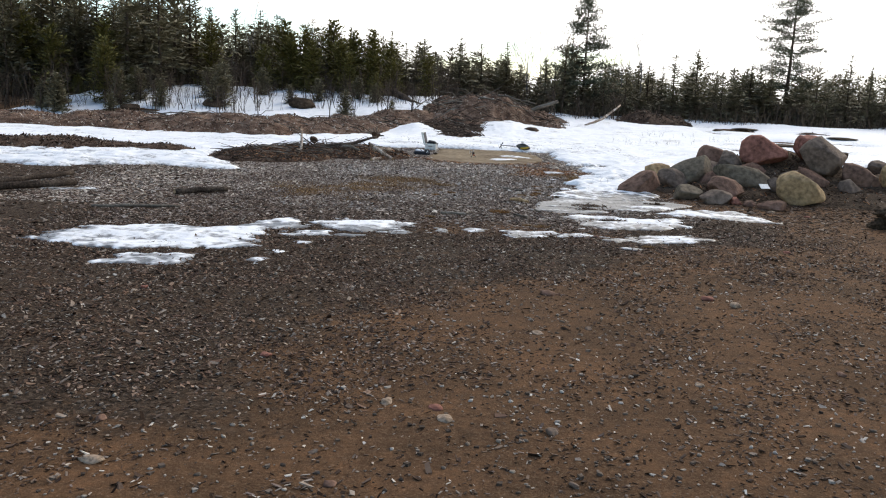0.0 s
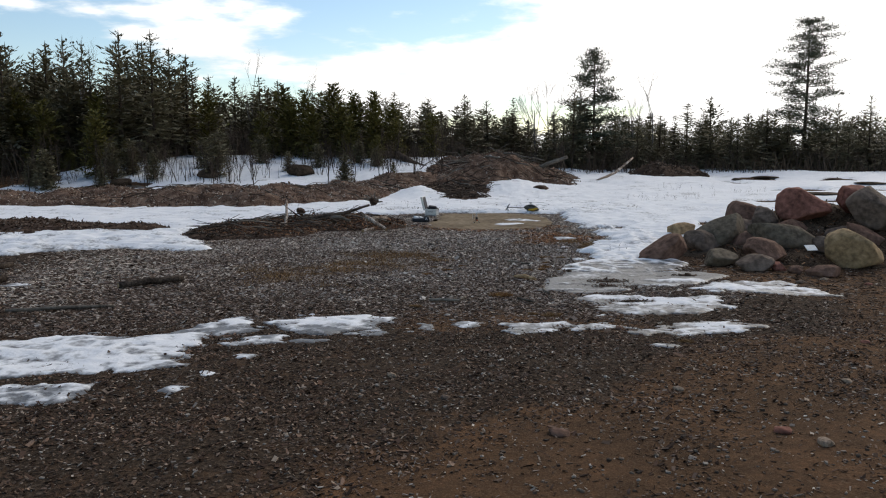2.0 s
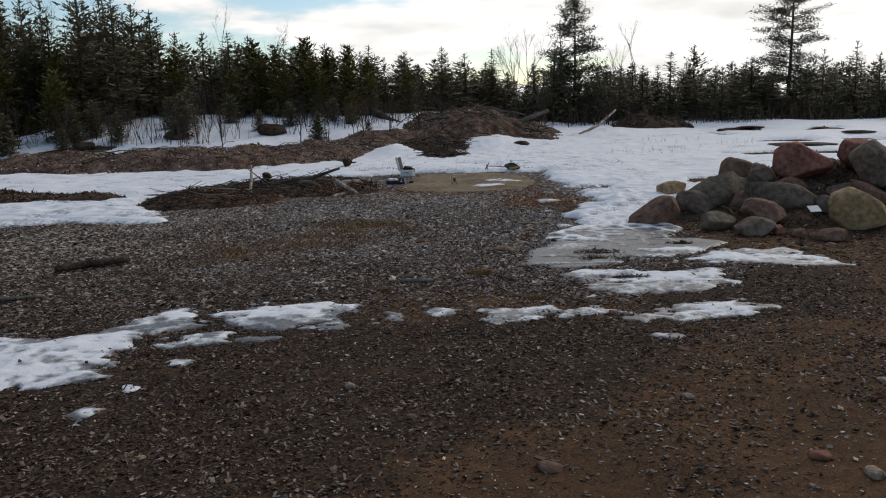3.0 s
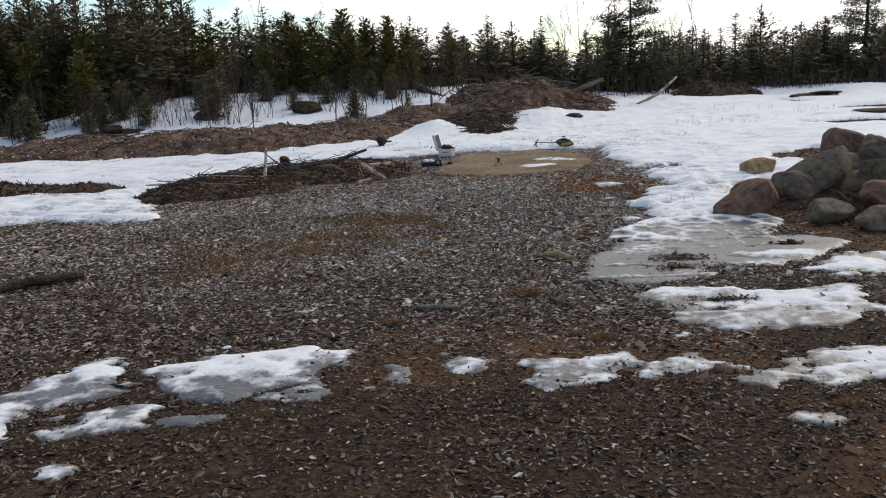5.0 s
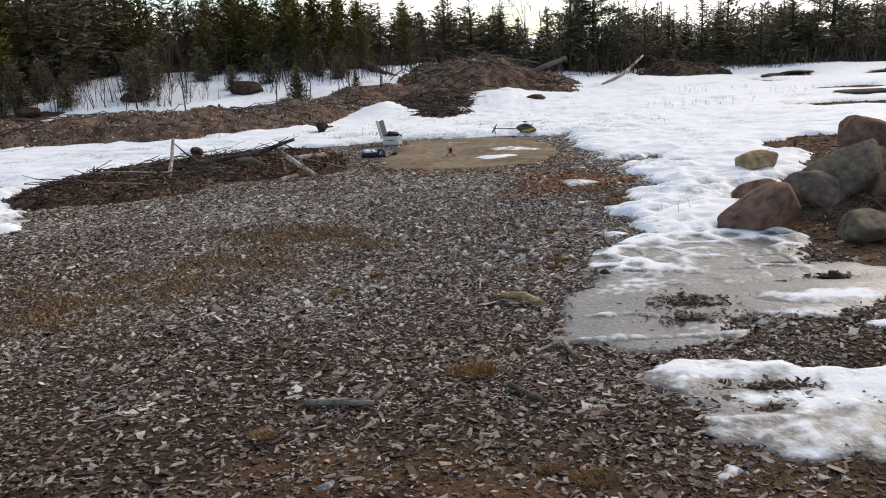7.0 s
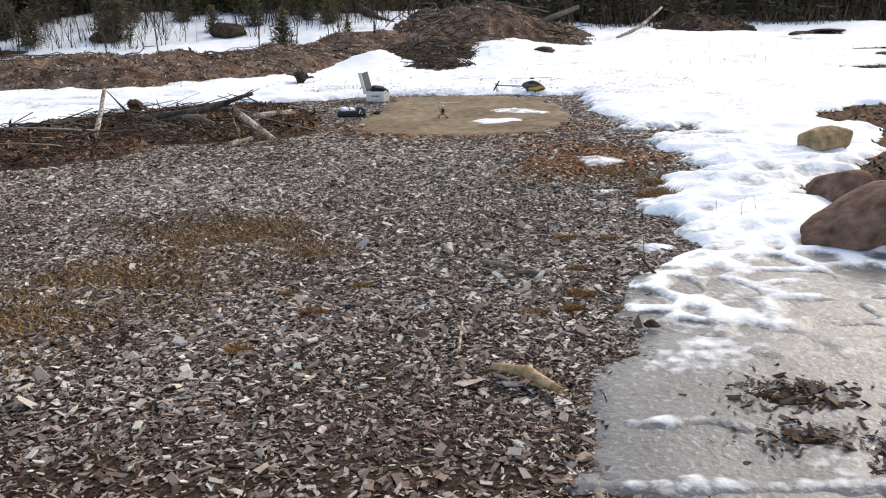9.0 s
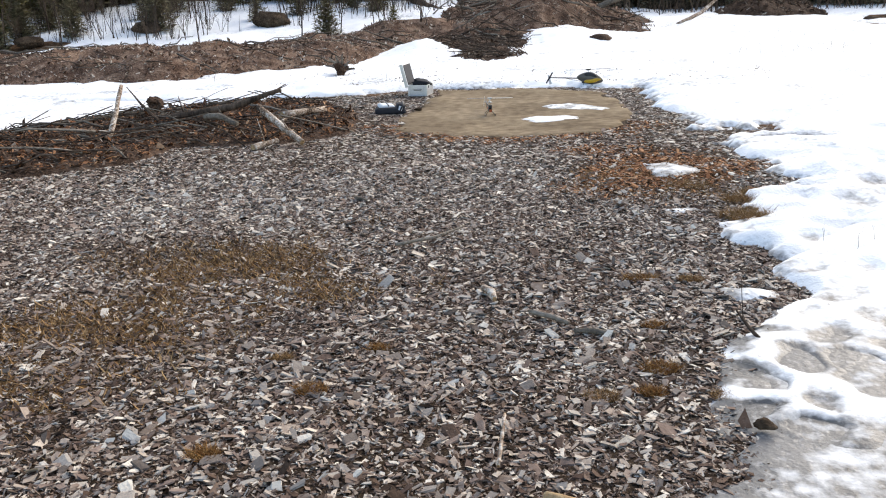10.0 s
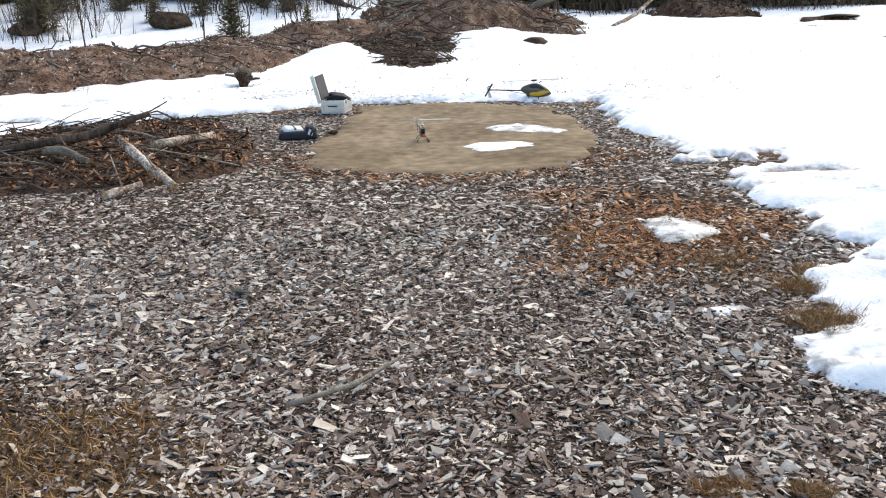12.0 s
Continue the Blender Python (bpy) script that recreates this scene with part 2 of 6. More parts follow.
RUST = material("rusty_dead_grass", ((0.1, (0.09, 0.036, 0.014)), (0.5, (0.25, 0.12, 0.04)), (0.9, (0.40, 0.24, 0.10))), 6, 0.8, 0, 40, "island", 0.8)
SAND = material("damp_sand", ((0.2, (0.12, 0.084, 0.05)), (0.5, (0.19, 0.14, 0.088)), (0.8, (0.28, 0.215, 0.14))), 1.3, 0.85, 0.35, 50)
NEEDLES = material("conifer_needles", ((0.1, (0.095, 0.076, 0.05)), (0.5, (0.175, 0.155, 0.095)), (0.9, (0.28, 0.245, 0.155))), 2, 0.7, 0, 40, "island", 0.6)
PINE_NEEDLES = material("old_pine_needles", ((0.1, (0.06, 0.068, 0.046)), (0.5, (0.12, 0.132, 0.09)), (0.9, (0.20, 0.21, 0.155))), 2, 0.7, 0, 40, "island", 0.6)
OLIVE = material("olive_young_needles", ((0.1, (0.06, 0.055, 0.017)), (0.5, (0.12, 0.105, 0.032)), (0.9, (0.20, 0.17, 0.055))), 2, 0.7, 0, 40, "island", 0.6)
BARK = material("conifer_bark", ((0.2, (0.03, 0.022, 0.017)), (0.5, (0.075, 0.055, 0.042)), (0.8, (0.14, 0.10, 0.075))), 6, 0.9, 0.8, 30, stretch=(1, 1, 0.25))
TWIG = material("bare_twigs", ((0.2, (0.035, 0.024, 0.018)), (0.6, (0.075, 0.055, 0.042)), (0.9, (0.13, 0.10, 0.08))), 5, 0.9, 0, 30)
BRUSHWOOD = material("brown_brushwood", ((0.1, (0.03, 0.021, 0.015)), (0.5, (0.08, 0.055, 0.038)), (0.9, (0.17, 0.12, 0.085))), 5, 0.9, 0, 30, "island", 0.7)
BIRCHTWIG = material("grey_birch_limbs", ((0.2, (0.10, 0.085, 0.075)), (0.6, (0.2, 0.18, 0.165)), (0.9, (0.36, 0.34, 0.32))), 5, 0.9, 0, 30)
DARKLOG = material("dark_wet_bark", ((0.2, (0.016, 0.012, 0.01)), (0.5, (0.045, 0.034, 0.027)), (0.8, (0.10, 0.078, 0.062))), 6, 0.9, 0.9, 30)
DRYWOOD = material("weathered_dry_wood", ((0.2, (0.06, 0.048, 0.038)), (0.5, (0.15, 0.125, 0.10)), (0.8, (0.27, 0.235, 0.195))), 5, 0.85, 0.7, 50, "object", 0.35)
BIRCHBARK = material("peeling_birch_bark", ((0.25, (0.05, 0.036, 0.027)), (0.42, (0.20, 0.14, 0.10)), (0.6, (0.36, 0.28, 0.22)), (0.8, (0.58, 0.53, 0.47))), 7, 0.8, 0.6, 60)
CUTWOOD = material("split_tan_wood", ((0.2, (0.2, 0.12, 0.06)), (0.5, (0.36, 0.24, 0.13)), (0.8, (0.5, 0.37, 0.22))), 6, 0.8, 0.5, 60)


def stone(name, base, scale=2.2):
    d = tuple(v * 0.45 for v in base)
    e = tuple(min(0.6, v * 1.55) for v in base)
    return material(name, ((0.15, d), (0.5, base), (0.85, e)), scale, 0.85, 1.0, 18)


GRANITE = stone("grey_granite", (0.165, 0.120, 0.092))
GREENSTONE = stone("grey_green_stone", (0.165, 0.130, 0.093))
REDSTONE = stone("red_granite", (0.24, 0.105, 0.077))
BROWNSTONE = stone("brown_granite", (0.172, 0.101, 0.073))
TANSTONE = stone("yellow_tan_stone", (0.37, 0.25, 0.137))
PALESTONE = stone("pale_pebble", (0.29, 0.215, 0.155), 9)


def plain(name, col, rough=0.5, metallic=0.0, bump=0.15):
    return material(name, ((0.2, tuple(v * 0.8 for v in col)), (0.8, col)), 9, rough, bump, 60, metallic=metallic, spec=0.4)


ALU = plain("brushed_aluminium", (0.62, 0.63, 0.64), 0.38, 0.85)
BLACK = plain("black_plastic", (0.025, 0.025, 0.027), 0.45)
FOAM = plain("dark_grey_foam", (0.05, 0.05, 0.058), 0.9)
WHITE = plain("white_plastic", (0.8, 0.8, 0.78), 0.4)
YELLOW = plain("yellow_canopy_paint", (0.62, 0.36, 0.02), 0.3)
CARBON = plain("carbon_fibre", (0.03, 0.03, 0.033), 0.35)
ORANGE = plain("orange_red_plastic", (0.42, 0.09, 0.03), 0.4)
DARKFABRIC = plain("black_bag_fabric", (0.02, 0.021, 0.026), 0.85)
PALEFABRIC = plain("silver_white_fabric", (0.66, 0.68, 0.7), 0.5)
DARKSOIL = material("dark_turf", ((0.2, (0.022, 0.015, 0.01)), (0.5, (0.062, 0.042, 0.028)), (0.8, (0.125, 0.09, 0.062))), 5, 0.95, 1.0, 30)


# ---- geometry helpers ----
TABLE = np.random.RandomState(7).rand(256, 256)


def vnoise(x, y, size, seed=0):
    """Smooth value noise of -1..1 with cells of that size."""
    u, v = np.asarray(x) / size + seed * 17.31, np.asarray(y) / size + seed * 9.73
    i, j = np.floor(u).astype(int), np.floor(v).astype(int)
    f, h = u - i, v - j
    f, h = f * f * (3 - 2 * f), h * h * (3 - 2 * h)
    a, b = TABLE[i & 255, j & 255], TABLE[(i + 1) & 255, j & 255]
    c, d = TABLE[i & 255, (j + 1) & 255], TABLE[(i + 1) & 255, (j + 1) & 255]
    return ((a * (1 - f) + b * f) * (1 - h) + (c * (1 - f) + d * f) * h) * 2 - 1


def fbm(x, y, size, seed=0, octaves=4):
    return sum(vnoise(x, y, size / 2 ** k, seed + k) * 0.55 ** k for k in range(octaves))


def dimple(x, y, sx, sy, seed=0):
    """Hollows of a melting crust: 0 on the rims between them, 1 inside."""
    u, v = np.asarray(x, float) / sx + seed * 13.7 + 0.35 * vnoise(x, y, sx * 1.7, seed + 3), np.asarray(y, float) / sy + seed * 7.9
    i, j = np.floor(u).astype(int), np.floor(v).astype(int)
    f1, f2 = np.full(u.shape, 9.0), np.full(u.shape, 9.0)
    for di in (-1, 0, 1):
        for dj in (-1, 0, 1):
            a, b = i + di, j + dj
            d = np.hypot(a + 0.1 + 0.8 * TABLE[a & 255, b & 255] - u, b + 0.1 + 0.8 * TABLE[(a + 57) & 255, (b + 101) & 255] - v)
            f2 = np.minimum(f2, np.maximum(f1, d))
            f1 = np.minimum(f1, d)
    return smooth(0.04, 0.55, f2 - f1)


def smooth(a, b, v):
    s = np.clip((np.asarray(v, float) - a) / (b - a), 0, 1)
    return s * s * (3 - 2 * s)


def inside(poly, x, y):
    """Signed distance to a polygon's edge, positive inside."""
    x, y = np.asarray(x, float), np.asarray(y, float)
    best = np.full(x.shape, 1e9)
    sign = np.zeros(x.shape, bool)
    for (ax, ay), (bx, by) in zip(poly, poly[1:] + poly[:1]):
        ex, ey = bx - ax, by - ay
        s = np.clip(((x - ax) * ex + (y - ay) * ey) / (ex * ex + ey * ey), 0, 1)
        best = np.minimum(best, np.hypot(x - ax - s * ex, y - ay - s * ey))
        if ey:
            sign ^= ((ay > y) != (by > y)) & (x < ex * (y - ay) / ey + ax)
    return np.where(sign, best, -best)


def terrain(x, y):
    x, y = np.asarray(x, float), np.asarray(y, float)
    z = 0.02 * fbm(x, y, 1.9, 3, 3)
    left = smooth(31.5, 45, y) * (1.3 - 0.55 * smooth(-12, -27, x)) * (1 - smooth(1, 6, x))
    right = smooth(27, 52, y) * 0.58 * smooth(1, 6, x)
    bumps = 0.12 * fbm(x, y, 5.0, 11, 3) * smooth(29, 36, y)
    hollow = -0.25 * np.exp(-((x + 17) / 6) ** 2 - ((y - 34) / 4) ** 2)
    hump = 0.28 * np.exp(-((x + 1.2) / 0.8) ** 2 - ((y - 32.6) / 1.3) ** 2) + 0.2 * np.exp(-((x - 2.3) / 0.9) ** 2 - ((y - 35.2) / 1.4) ** 2)
    return z + left + right + bumps + hollow + hump


def tz(x, y):
    return float(terrain(np.array([x]), np.array([y]))[0])


def mesh_of(name, verts, faces, mat, shade=True):
    me = bpy.data.meshes.new(name)
    me.from_pydata([tuple(v) for v in verts], [], [tuple(f) for f in faces])
    me.materials.append(mat)
    me.polygons.foreach_set("use_smooth", [shade] * len(me.polygons))
    me.update()
    return me


def arrays_mesh(name, verts, faces, mat, shade=False):
    """Verts (n, 3) and faces of one size (m, k) into a mesh, quickly."""
    me = bpy.data.meshes.new(name)
    m, k = faces.shape
    me.vertices.add(len(verts))
    me.vertices.foreach_set("co", np.ascontiguousarray(verts, np.float32).ravel())
    me.loops.add(m * k)
    me.loops.foreach_set("vertex_index", np.ascontiguousarray(faces, np.int32).ravel())
    me.polygons.add(m)
    me.polygons.foreach_set("loop_start", np.arange(0, m * k, k, dtype=np.int32))
    me.update(calc_edges=True)
    me.polygons.foreach_set("use_smooth", np.full(m, shade))
    me.materials.append(mat)
    return me


def part(name, data, parent=None, label="", m=None):
    """A mesh, or a bmesh with its material, as one object under a thing."""
    ob = new(name, data)
    if parent is not None:
        ob.parent = parent
    if m is not None:
        ob.matrix_local = m
    if label:
        tagged(ob, label)
    return ob


def from_bm(name, bm, mat, shade=False):
    me = bpy.data.meshes.new(name)
    bm.to_mesh(me)
    bm.free()
    me.materials.append(mat)
    if shade:
        me.polygons.foreach_set("use_smooth", [True] * len(me.polygons))
    return me


def box(name, size, mat, bevel=0.004, taper=1.0, segments=2):
    bm = bmesh.new()
    bmesh.ops.create_cube(bm, size=1)
    for v in bm.verts:
        k = taper if v.co.z > 0 else 1.0
        v.co = Vector((v.co.x * size[0] * k, v.co.y * size[1] * k, v.co.z * size[2]))
    if bevel:
        bmesh.ops.bevel(bm, geom=bm.edges[:], offset=bevel, segments=segments, affect="EDGES", profile=0.5)
    return from_bm(name, bm, mat)


def tube_data(points, radii, sides=7, wob=0.0, rng=random):
    """Verts and faces of a closed tube along points."""
    pts = [Vector(p) for p in points]
    verts, faces = [], []
    for i, p in enumerate(pts):
        d = (pts[min(i + 1, len(pts) - 1)] - pts[max(i - 1, 0)]).normalized()
        u = d.orthogonal().normalized() if i == 0 else (u - d * u.dot(d)).normalized()
        w = d.cross(u)
        for k in range(sides):
            a = 2 * math.pi * k / sides
            r = radii[i] * (1 + rng.uniform(-wob, wob))
            verts.append(p + (u * math.cos(a) + w * math.sin(a)) * r)
    for i in range(len(pts) - 1):
        for k in range(sides):
            k2 = (k + 1) % sides
            faces.append((i * sides + k, i * sides + k2, (i + 1) * sides + k2, (i + 1) * sides + k))
    faces.append(tuple(range(sides - 1, -1, -1)))
    faces.append(tuple(range((len(pts) - 1) * sides, len(pts) * sides)))
    return verts, faces


def merge(pieces):
    verts, faces = [], []
    for v, f in pieces:
        o = len(verts)
        verts += v
        faces += [tuple(i + o for i in q) for q in f]
    return verts, faces


def bent(a, b, n, amount, rng):
    """n + 1 points from a to b that wander a little."""
    a, b = Vector(a), Vector(b)
    out = []
    for i in range(n + 1):
        s = i / n
        w = math.sin(math.pi * s) * amount
        out.append(a.lerp(b, s) + Vector((rng.uniform(-w, w), rng.uniform(-w, w), rng.uniform(-w, w))))
    return out


def islands(faces, count):
    """For every vertex the smallest vertex number of the piece that it belongs to."""
    lab = np.arange(count)
    while True:
        low = lab[faces].min(1)
        nxt = lab.copy()
        for k in range(faces.shape[1]):
            np.minimum.at(nxt, faces[:, k], low)
        nxt = nxt[nxt]
        if (nxt == lab).all():
            return lab
        lab = nxt


def grid_sheet(name, xs, ys, height, mat, keep=None, attribute=None, least=0, piece=None):
    """A height sheet over the lines xs, ys; keep(x, y) > 0 chooses the faces, attribute = (name, values 0..1 or rgb)."""
    X, Y = np.meshgrid(xs, ys)
    Z = height(X, Y)
    nx, ny = len(xs), len(ys)
    idx = np.arange(nx * ny).reshape(ny, nx)
    faces = np.stack([idx[:-1, :-1], idx[:-1, 1:], idx[1:, 1:], idx[1:, :-1]], -1).reshape(-1, 4)
    verts = np.stack([X, Y, Z], -1).reshape(-1, 3)
    extra = None
    if attribute is not None:
        extra = attribute[1](X, Y).reshape(nx * ny, -1)
    if keep is not None:
        k = keep(X, Y).ravel()
        faces = faces[k[faces].max(1) > 0]
        if least or piece is not None:    # loose pieces, largest first; those of fewer faces than least are left out
            root = islands(faces, nx * ny)[faces[:, 0]]
            ids, counts = np.unique(root, return_counts=True)
            order = [r for r, c in sorted(zip(ids, counts), key=lambda q: -q[1]) if c >= least] or [ids[counts.argmax()]]
            if piece is not None and piece >= len(order):
                return None
            faces = faces[np.isin(root, order) if piece is None else root == order[piece]]
        used = np.unique(faces)
        back = np.zeros(nx * ny, int)
        back[used] = np.arange(len(used))
        verts, faces = verts[used], back[faces]
        if extra is not None:
            extra = extra[used]
    me = arrays_mesh(name, verts, faces, mat, True)
    if extra is not None:
        if extra.shape[1] == 1:
            at = me.attributes.new(attribute[0], "FLOAT", "POINT")
            at.data.foreach_set("value", extra.astype(np.float32).ravel())
        else:
            at = me.attributes.new(attribute[0], "FLOAT_COLOR", "POINT")
            rgba = np.concatenate([extra, np.ones((len(extra), 1))], 1)
            at.data.foreach_set("color", rgba.astype(np.float32).ravel())
    return me


def lines(lo, hi, step, far_lo, far_hi, growth=1.13):
    """Grid lines: even between lo and hi, then wider and wider out to the far ends."""
    mid = list(np.arange(lo, hi + 1e-6, step))
    up, s = [hi], step
    while up[-1] < far_hi:
        s *= growth
        up.append(up[-1] + s)
    down, s = [lo], step
    while down[-1] > far_lo:
        s *= growth
        down.append(down[-1] - s)
    return np.array(down[:0:-1] + mid + up[1:])


# ---- the plan of the ground ----
CHIP_FIELD = [(-9, 9.6), (-4.2, 9.3), (-1.4, 10.6), (1.5, 10.5), (3.4, 11.2), (4.2, 13.0), (3.5, 15.2), (3.4, 16.5), (4.0, 18), (4.0, 24.8), (0.5, 25.2), (-2, 24.4), (-4.8, 22), (-5.2, 18), (-9, 15.5)]
BARK_FIELD = [(-8, 5.6), (-3.6, 4.6), (-1.9, 4.1), (-0.9, 5.0), (-0.2, 6.2), (1.1, 7.2), (2.9, 8.3), (5.2, 9.6), (4.8, 13), (3.4, 12), (1.5, 10.8), (-1.4, 10.9), (-8, 10)]
GRASS = [[(-2.7, 14.2), (-1.7, 14.9), (-1.2, 15.4), (-0.6, 14.9), (-0.75, 14.2), (-1.0, 13.3), (-1.5, 12.9), (-2.2, 12.9)],
         [(-1.3, 15.6), (-0.9, 16.0), (-0.35, 16.3), (0.12, 16.0), (0.15, 15.6), (-0.1, 15.1), (-0.4, 14.8), (-0.8, 14.5), (-1.2, 14.9)],
         [(1.4, 17.5), (1.6, 18.5), (2.2, 18.6), (2.7, 18.1), (2.9, 17.3), (2.6, 16.8), (2.2, 17.2)]]
ORANGE_BED = [(1.3, 17.6), (1.5, 18.8), (2.2, 19.6), (3.0, 19.4), (3.2, 18.4), (2.6, 17.3), (2.0, 17.2)]
SAND_PAD = [(-0.45, 20.9), (0.1, 20.5), (0.66, 20.2), (1.3, 20.15), (1.95, 20.35), (2.35, 20.9), (2.46, 22.0), (2.48, 23.5), (2.26, 24.4), (1.1, 24.95), (-0.2, 24.9), (-0.3, 23.4), (-0.42, 22.0)]
SNOW_FIELD = [(-60, 14.5), (-7.3, 15.7), (-5.9, 16.7), (-4.9, 16.5), (-4.0, 16.8), (-4.7, 17.7), (-5.4, 19.3), (-5.2, 21.3), (-4.4, 22.8), (-3.3, 23.6), (-2.0, 24.3), (-0.8, 24.95), (0.8, 25.1), (3.0, 24.8),
              (2.9, 23.4), (2.92, 22.5), (3.2, 21.7), (3.0, 21.0), (2.93, 20.5), (3.9, 20.72), (3.92, 20.25), (3.3, 20.03), (3.1, 19.3), (3.03, 18.95), (3.27, 18.56), (3.05, 18.2), (3.26, 17.75),
              (2.8, 17.3), (2.65, 16.7), (2.38, 16.55), (2.36, 15.95), (2.42, 15.5), (2.75, 15.55), (3.2, 15.95), (3.6, 16.3), (3.9, 17.2), (4.6, 17.6), (5.3, 18.9), (6.2, 20.4), (5.7, 20.9), (5.95, 21.9), (6.57, 22.5), (7.8, 22.9),
              (9.5, 23.4), (14, 25), (60, 34), (64, 51), (12, 50.5), (4, 48.5), (-2, 46.5), (-13, 46), (-17, 42), (-18.5, 37), (-20, 31.5), (-30, 29.8), (-66, 29)]
ICE = [(1.25, 12.4), (1.38, 12.84), (1.4, 13.15), (1.47, 13.36), (1.67, 13.47), (1.78, 14.0), (1.86, 14.5), (2.21, 14.82), (2.45, 15.21), (2.42, 15.6), (2.8, 16.2), (3.5, 16.6), (3.8, 16.4), (3.62, 15.7), (3.72, 15.1), (3.69, 14.83),
       (3.55, 14.4), (3.4, 13.98), (3.9, 13.7), (3.98, 13.4), (3.5, 12.95), (3.02, 12.56), (2.5, 12.8), (2.3, 12.26), (1.88, 12.22), (1.5, 12.29)]
PATCHES = {
    "a": [(-4.3, 8.5), (-4.2, 9.2), (-3.2, 9.67), (-2.71, 9.58), (-2.35, 9.85), (-2.15, 10.5), (-1.85, 10.4), (-1.6, 9.9), (-2.05, 9.6), (-1.94, 9.2), (-2.25, 9.0), (-1.97, 8.85), (-1.94, 8.54), (-2.29, 8.36), (-2.8, 8.3), (-3.6, 8.2)],
    "b": [(-1.62, 10.2), (-1.56, 10.45), (-1.4, 10.7), (-0.85, 10.77), (-0.34, 10.62), (-0.44, 10.28), (-0.5, 10.06), (-0.76, 9.8), (-0.93, 9.6), (-1.1, 9.63), (-1.39, 9.85)],
    "c": [(-0.73, 9.78), (-0.5, 9.9), (-0.28, 9.82), (-0.48, 9.67)],
    "d": [(-3.3, 7.5), (-3.2, 7.95), (-2.76, 8.06), (-2.38, 8.1), (-2.46, 7.78), (-2.52, 7.6), (-2.82, 7.46)],
    "e": [(-1.95, 7.86), (-1.82, 8.06), (-1.65, 7.94), (-1.75, 7.7)],
    "f": [(-1.63, 8.8), (-1.55, 8.92), (-1.44, 8.9), (-1.5, 8.78)],
    "g": [(-1.74, 8.2), (-1.7, 8.31), (-1.6, 8.29), (-1.63, 8.19)],
    "h": [(0.03, 10.71), (0.2, 10.95), (0.33, 10.77), (0.14, 10.66)],
    "i": [(0.2, 10.48), (0.42, 10.48), (0.65, 10.28), (0.45, 10.12), (0.3, 10.12)],
    "j": [(-0.14, 9.98), (-0.07, 10.18), (0.05, 10.12), (0.03, 9.95)],
    "k": [(0.8, 10.22), (1.1, 10.32), (1.36, 10.43), (1.43, 10.27), (1.3, 10.12), (1.3, 9.94), (1.15, 9.8), (0.88, 9.8), (0.8, 9.88), (0.94, 10.03)],
    "l": [(1.46, 10.2), (1.78, 10.31), (1.9, 10.18), (1.66, 10.05), (1.44, 10.06)],
    "m": [(1.93, 9.87), (1.96, 10.16), (2.16, 10.1), (2.49, 10.38), (3.0, 10.45), (3.35, 10.22), (3.2, 10.0), (2.65, 9.87), (2.27, 9.8)],
    "n": [(1.64, 11.78), (1.98, 11.98), (2.3, 11.95), (2.7, 11.95), (3.3, 11.8), (3.35, 11.25), (2.95, 10.85), (2.45, 10.75), (2.0, 10.68), (1.9, 11.0), (1.87, 11.45)],
    "o": [(3.2, 12.4), (3.62, 12.95), (4.6, 13.0), (4.65, 12.45), (4.8, 11.95), (4.2, 12.05), (3.35, 12.1)],
    "p": [(1.72, 10.8), (1.79, 10.93), (1.87, 10.87), (1.84, 10.74), (1.75, 10.7)],
    "q": [(-1.9, 9.3), (-1.6, 9.52), (-1.35, 9.54), (-1.35, 9.35), (-1.6, 9.18)],
    "r": [(-1.33, 9.36), (-1.1, 9.52), (-0.85, 9.54), (-0.88, 9.4), (-1.25, 9.3)],
    "s": [(2.08, 9.37), (2.25, 9.49), (2.32, 9.39), (2.14, 9.31)],
    "t": [(2.08, 18.62), (2.33, 18.64), (2.58, 18.54), (2.52, 18.2), (2.33, 17.95), (2.15, 18.08)],
    "u": [(1.98, 15.05), (2.0, 15.33), (2.2, 15.38), (2.34, 15.24), (2.25, 15.02)],
    "v": [(1.04, 21.5), (1.28, 21.62), (1.6, 21.58), (1.93, 21.5), (1.75, 21.25), (1.26, 21.2)],
    "w": [(1.32, 22.65), (1.69, 22.86), (2.1, 22.6), (2.29, 22.31), (2.2, 21.95), (1.51, 22.2)],
    "x": [(-7.2, 12.1), (-6.3, 12.7), (-5.8, 12.9), (-5.9, 12.6), (-6.6, 12.0)],
    "y": [(-6.0, 12.35), (-5.4, 12.7), (-5.2, 12.6), (-5.8, 12.2)],
    "z": [(2.05, 16.95), (2.3, 17.03), (2.4, 16.98), (2.15, 16.9)],
}
MELTED = {"s": 0.4, "m": 0.4, "l": 0.34, "d": 0.2, "k": 0.2, "h": 0.4, "j": 0.5, "g": 0.2, "v": 0.12, "w": 0.38, "i": 0.25, "r": 0.36, "f": 0.2}


def on_snow(x, y, margin=0.0, patches=True):
    """True where a snow patch or the ice covers the ground."""
    hit = np.zeros(x.shape, bool)
    for poly in [ICE, SNOW_FIELD, *(PATCHES.values() if patches else ())]:
        px, py = [p[0] for p in poly], [p[1] for p in poly]
        sel = (x > min(px)) & (x < max(px)) & (y > min(py)) & (y < max(py))
        if sel.any():
            d = np.zeros(sel.sum(), bool) | (inside(poly, x[sel], y[sel]) > margin)
            hit[sel] |= d
    return hit


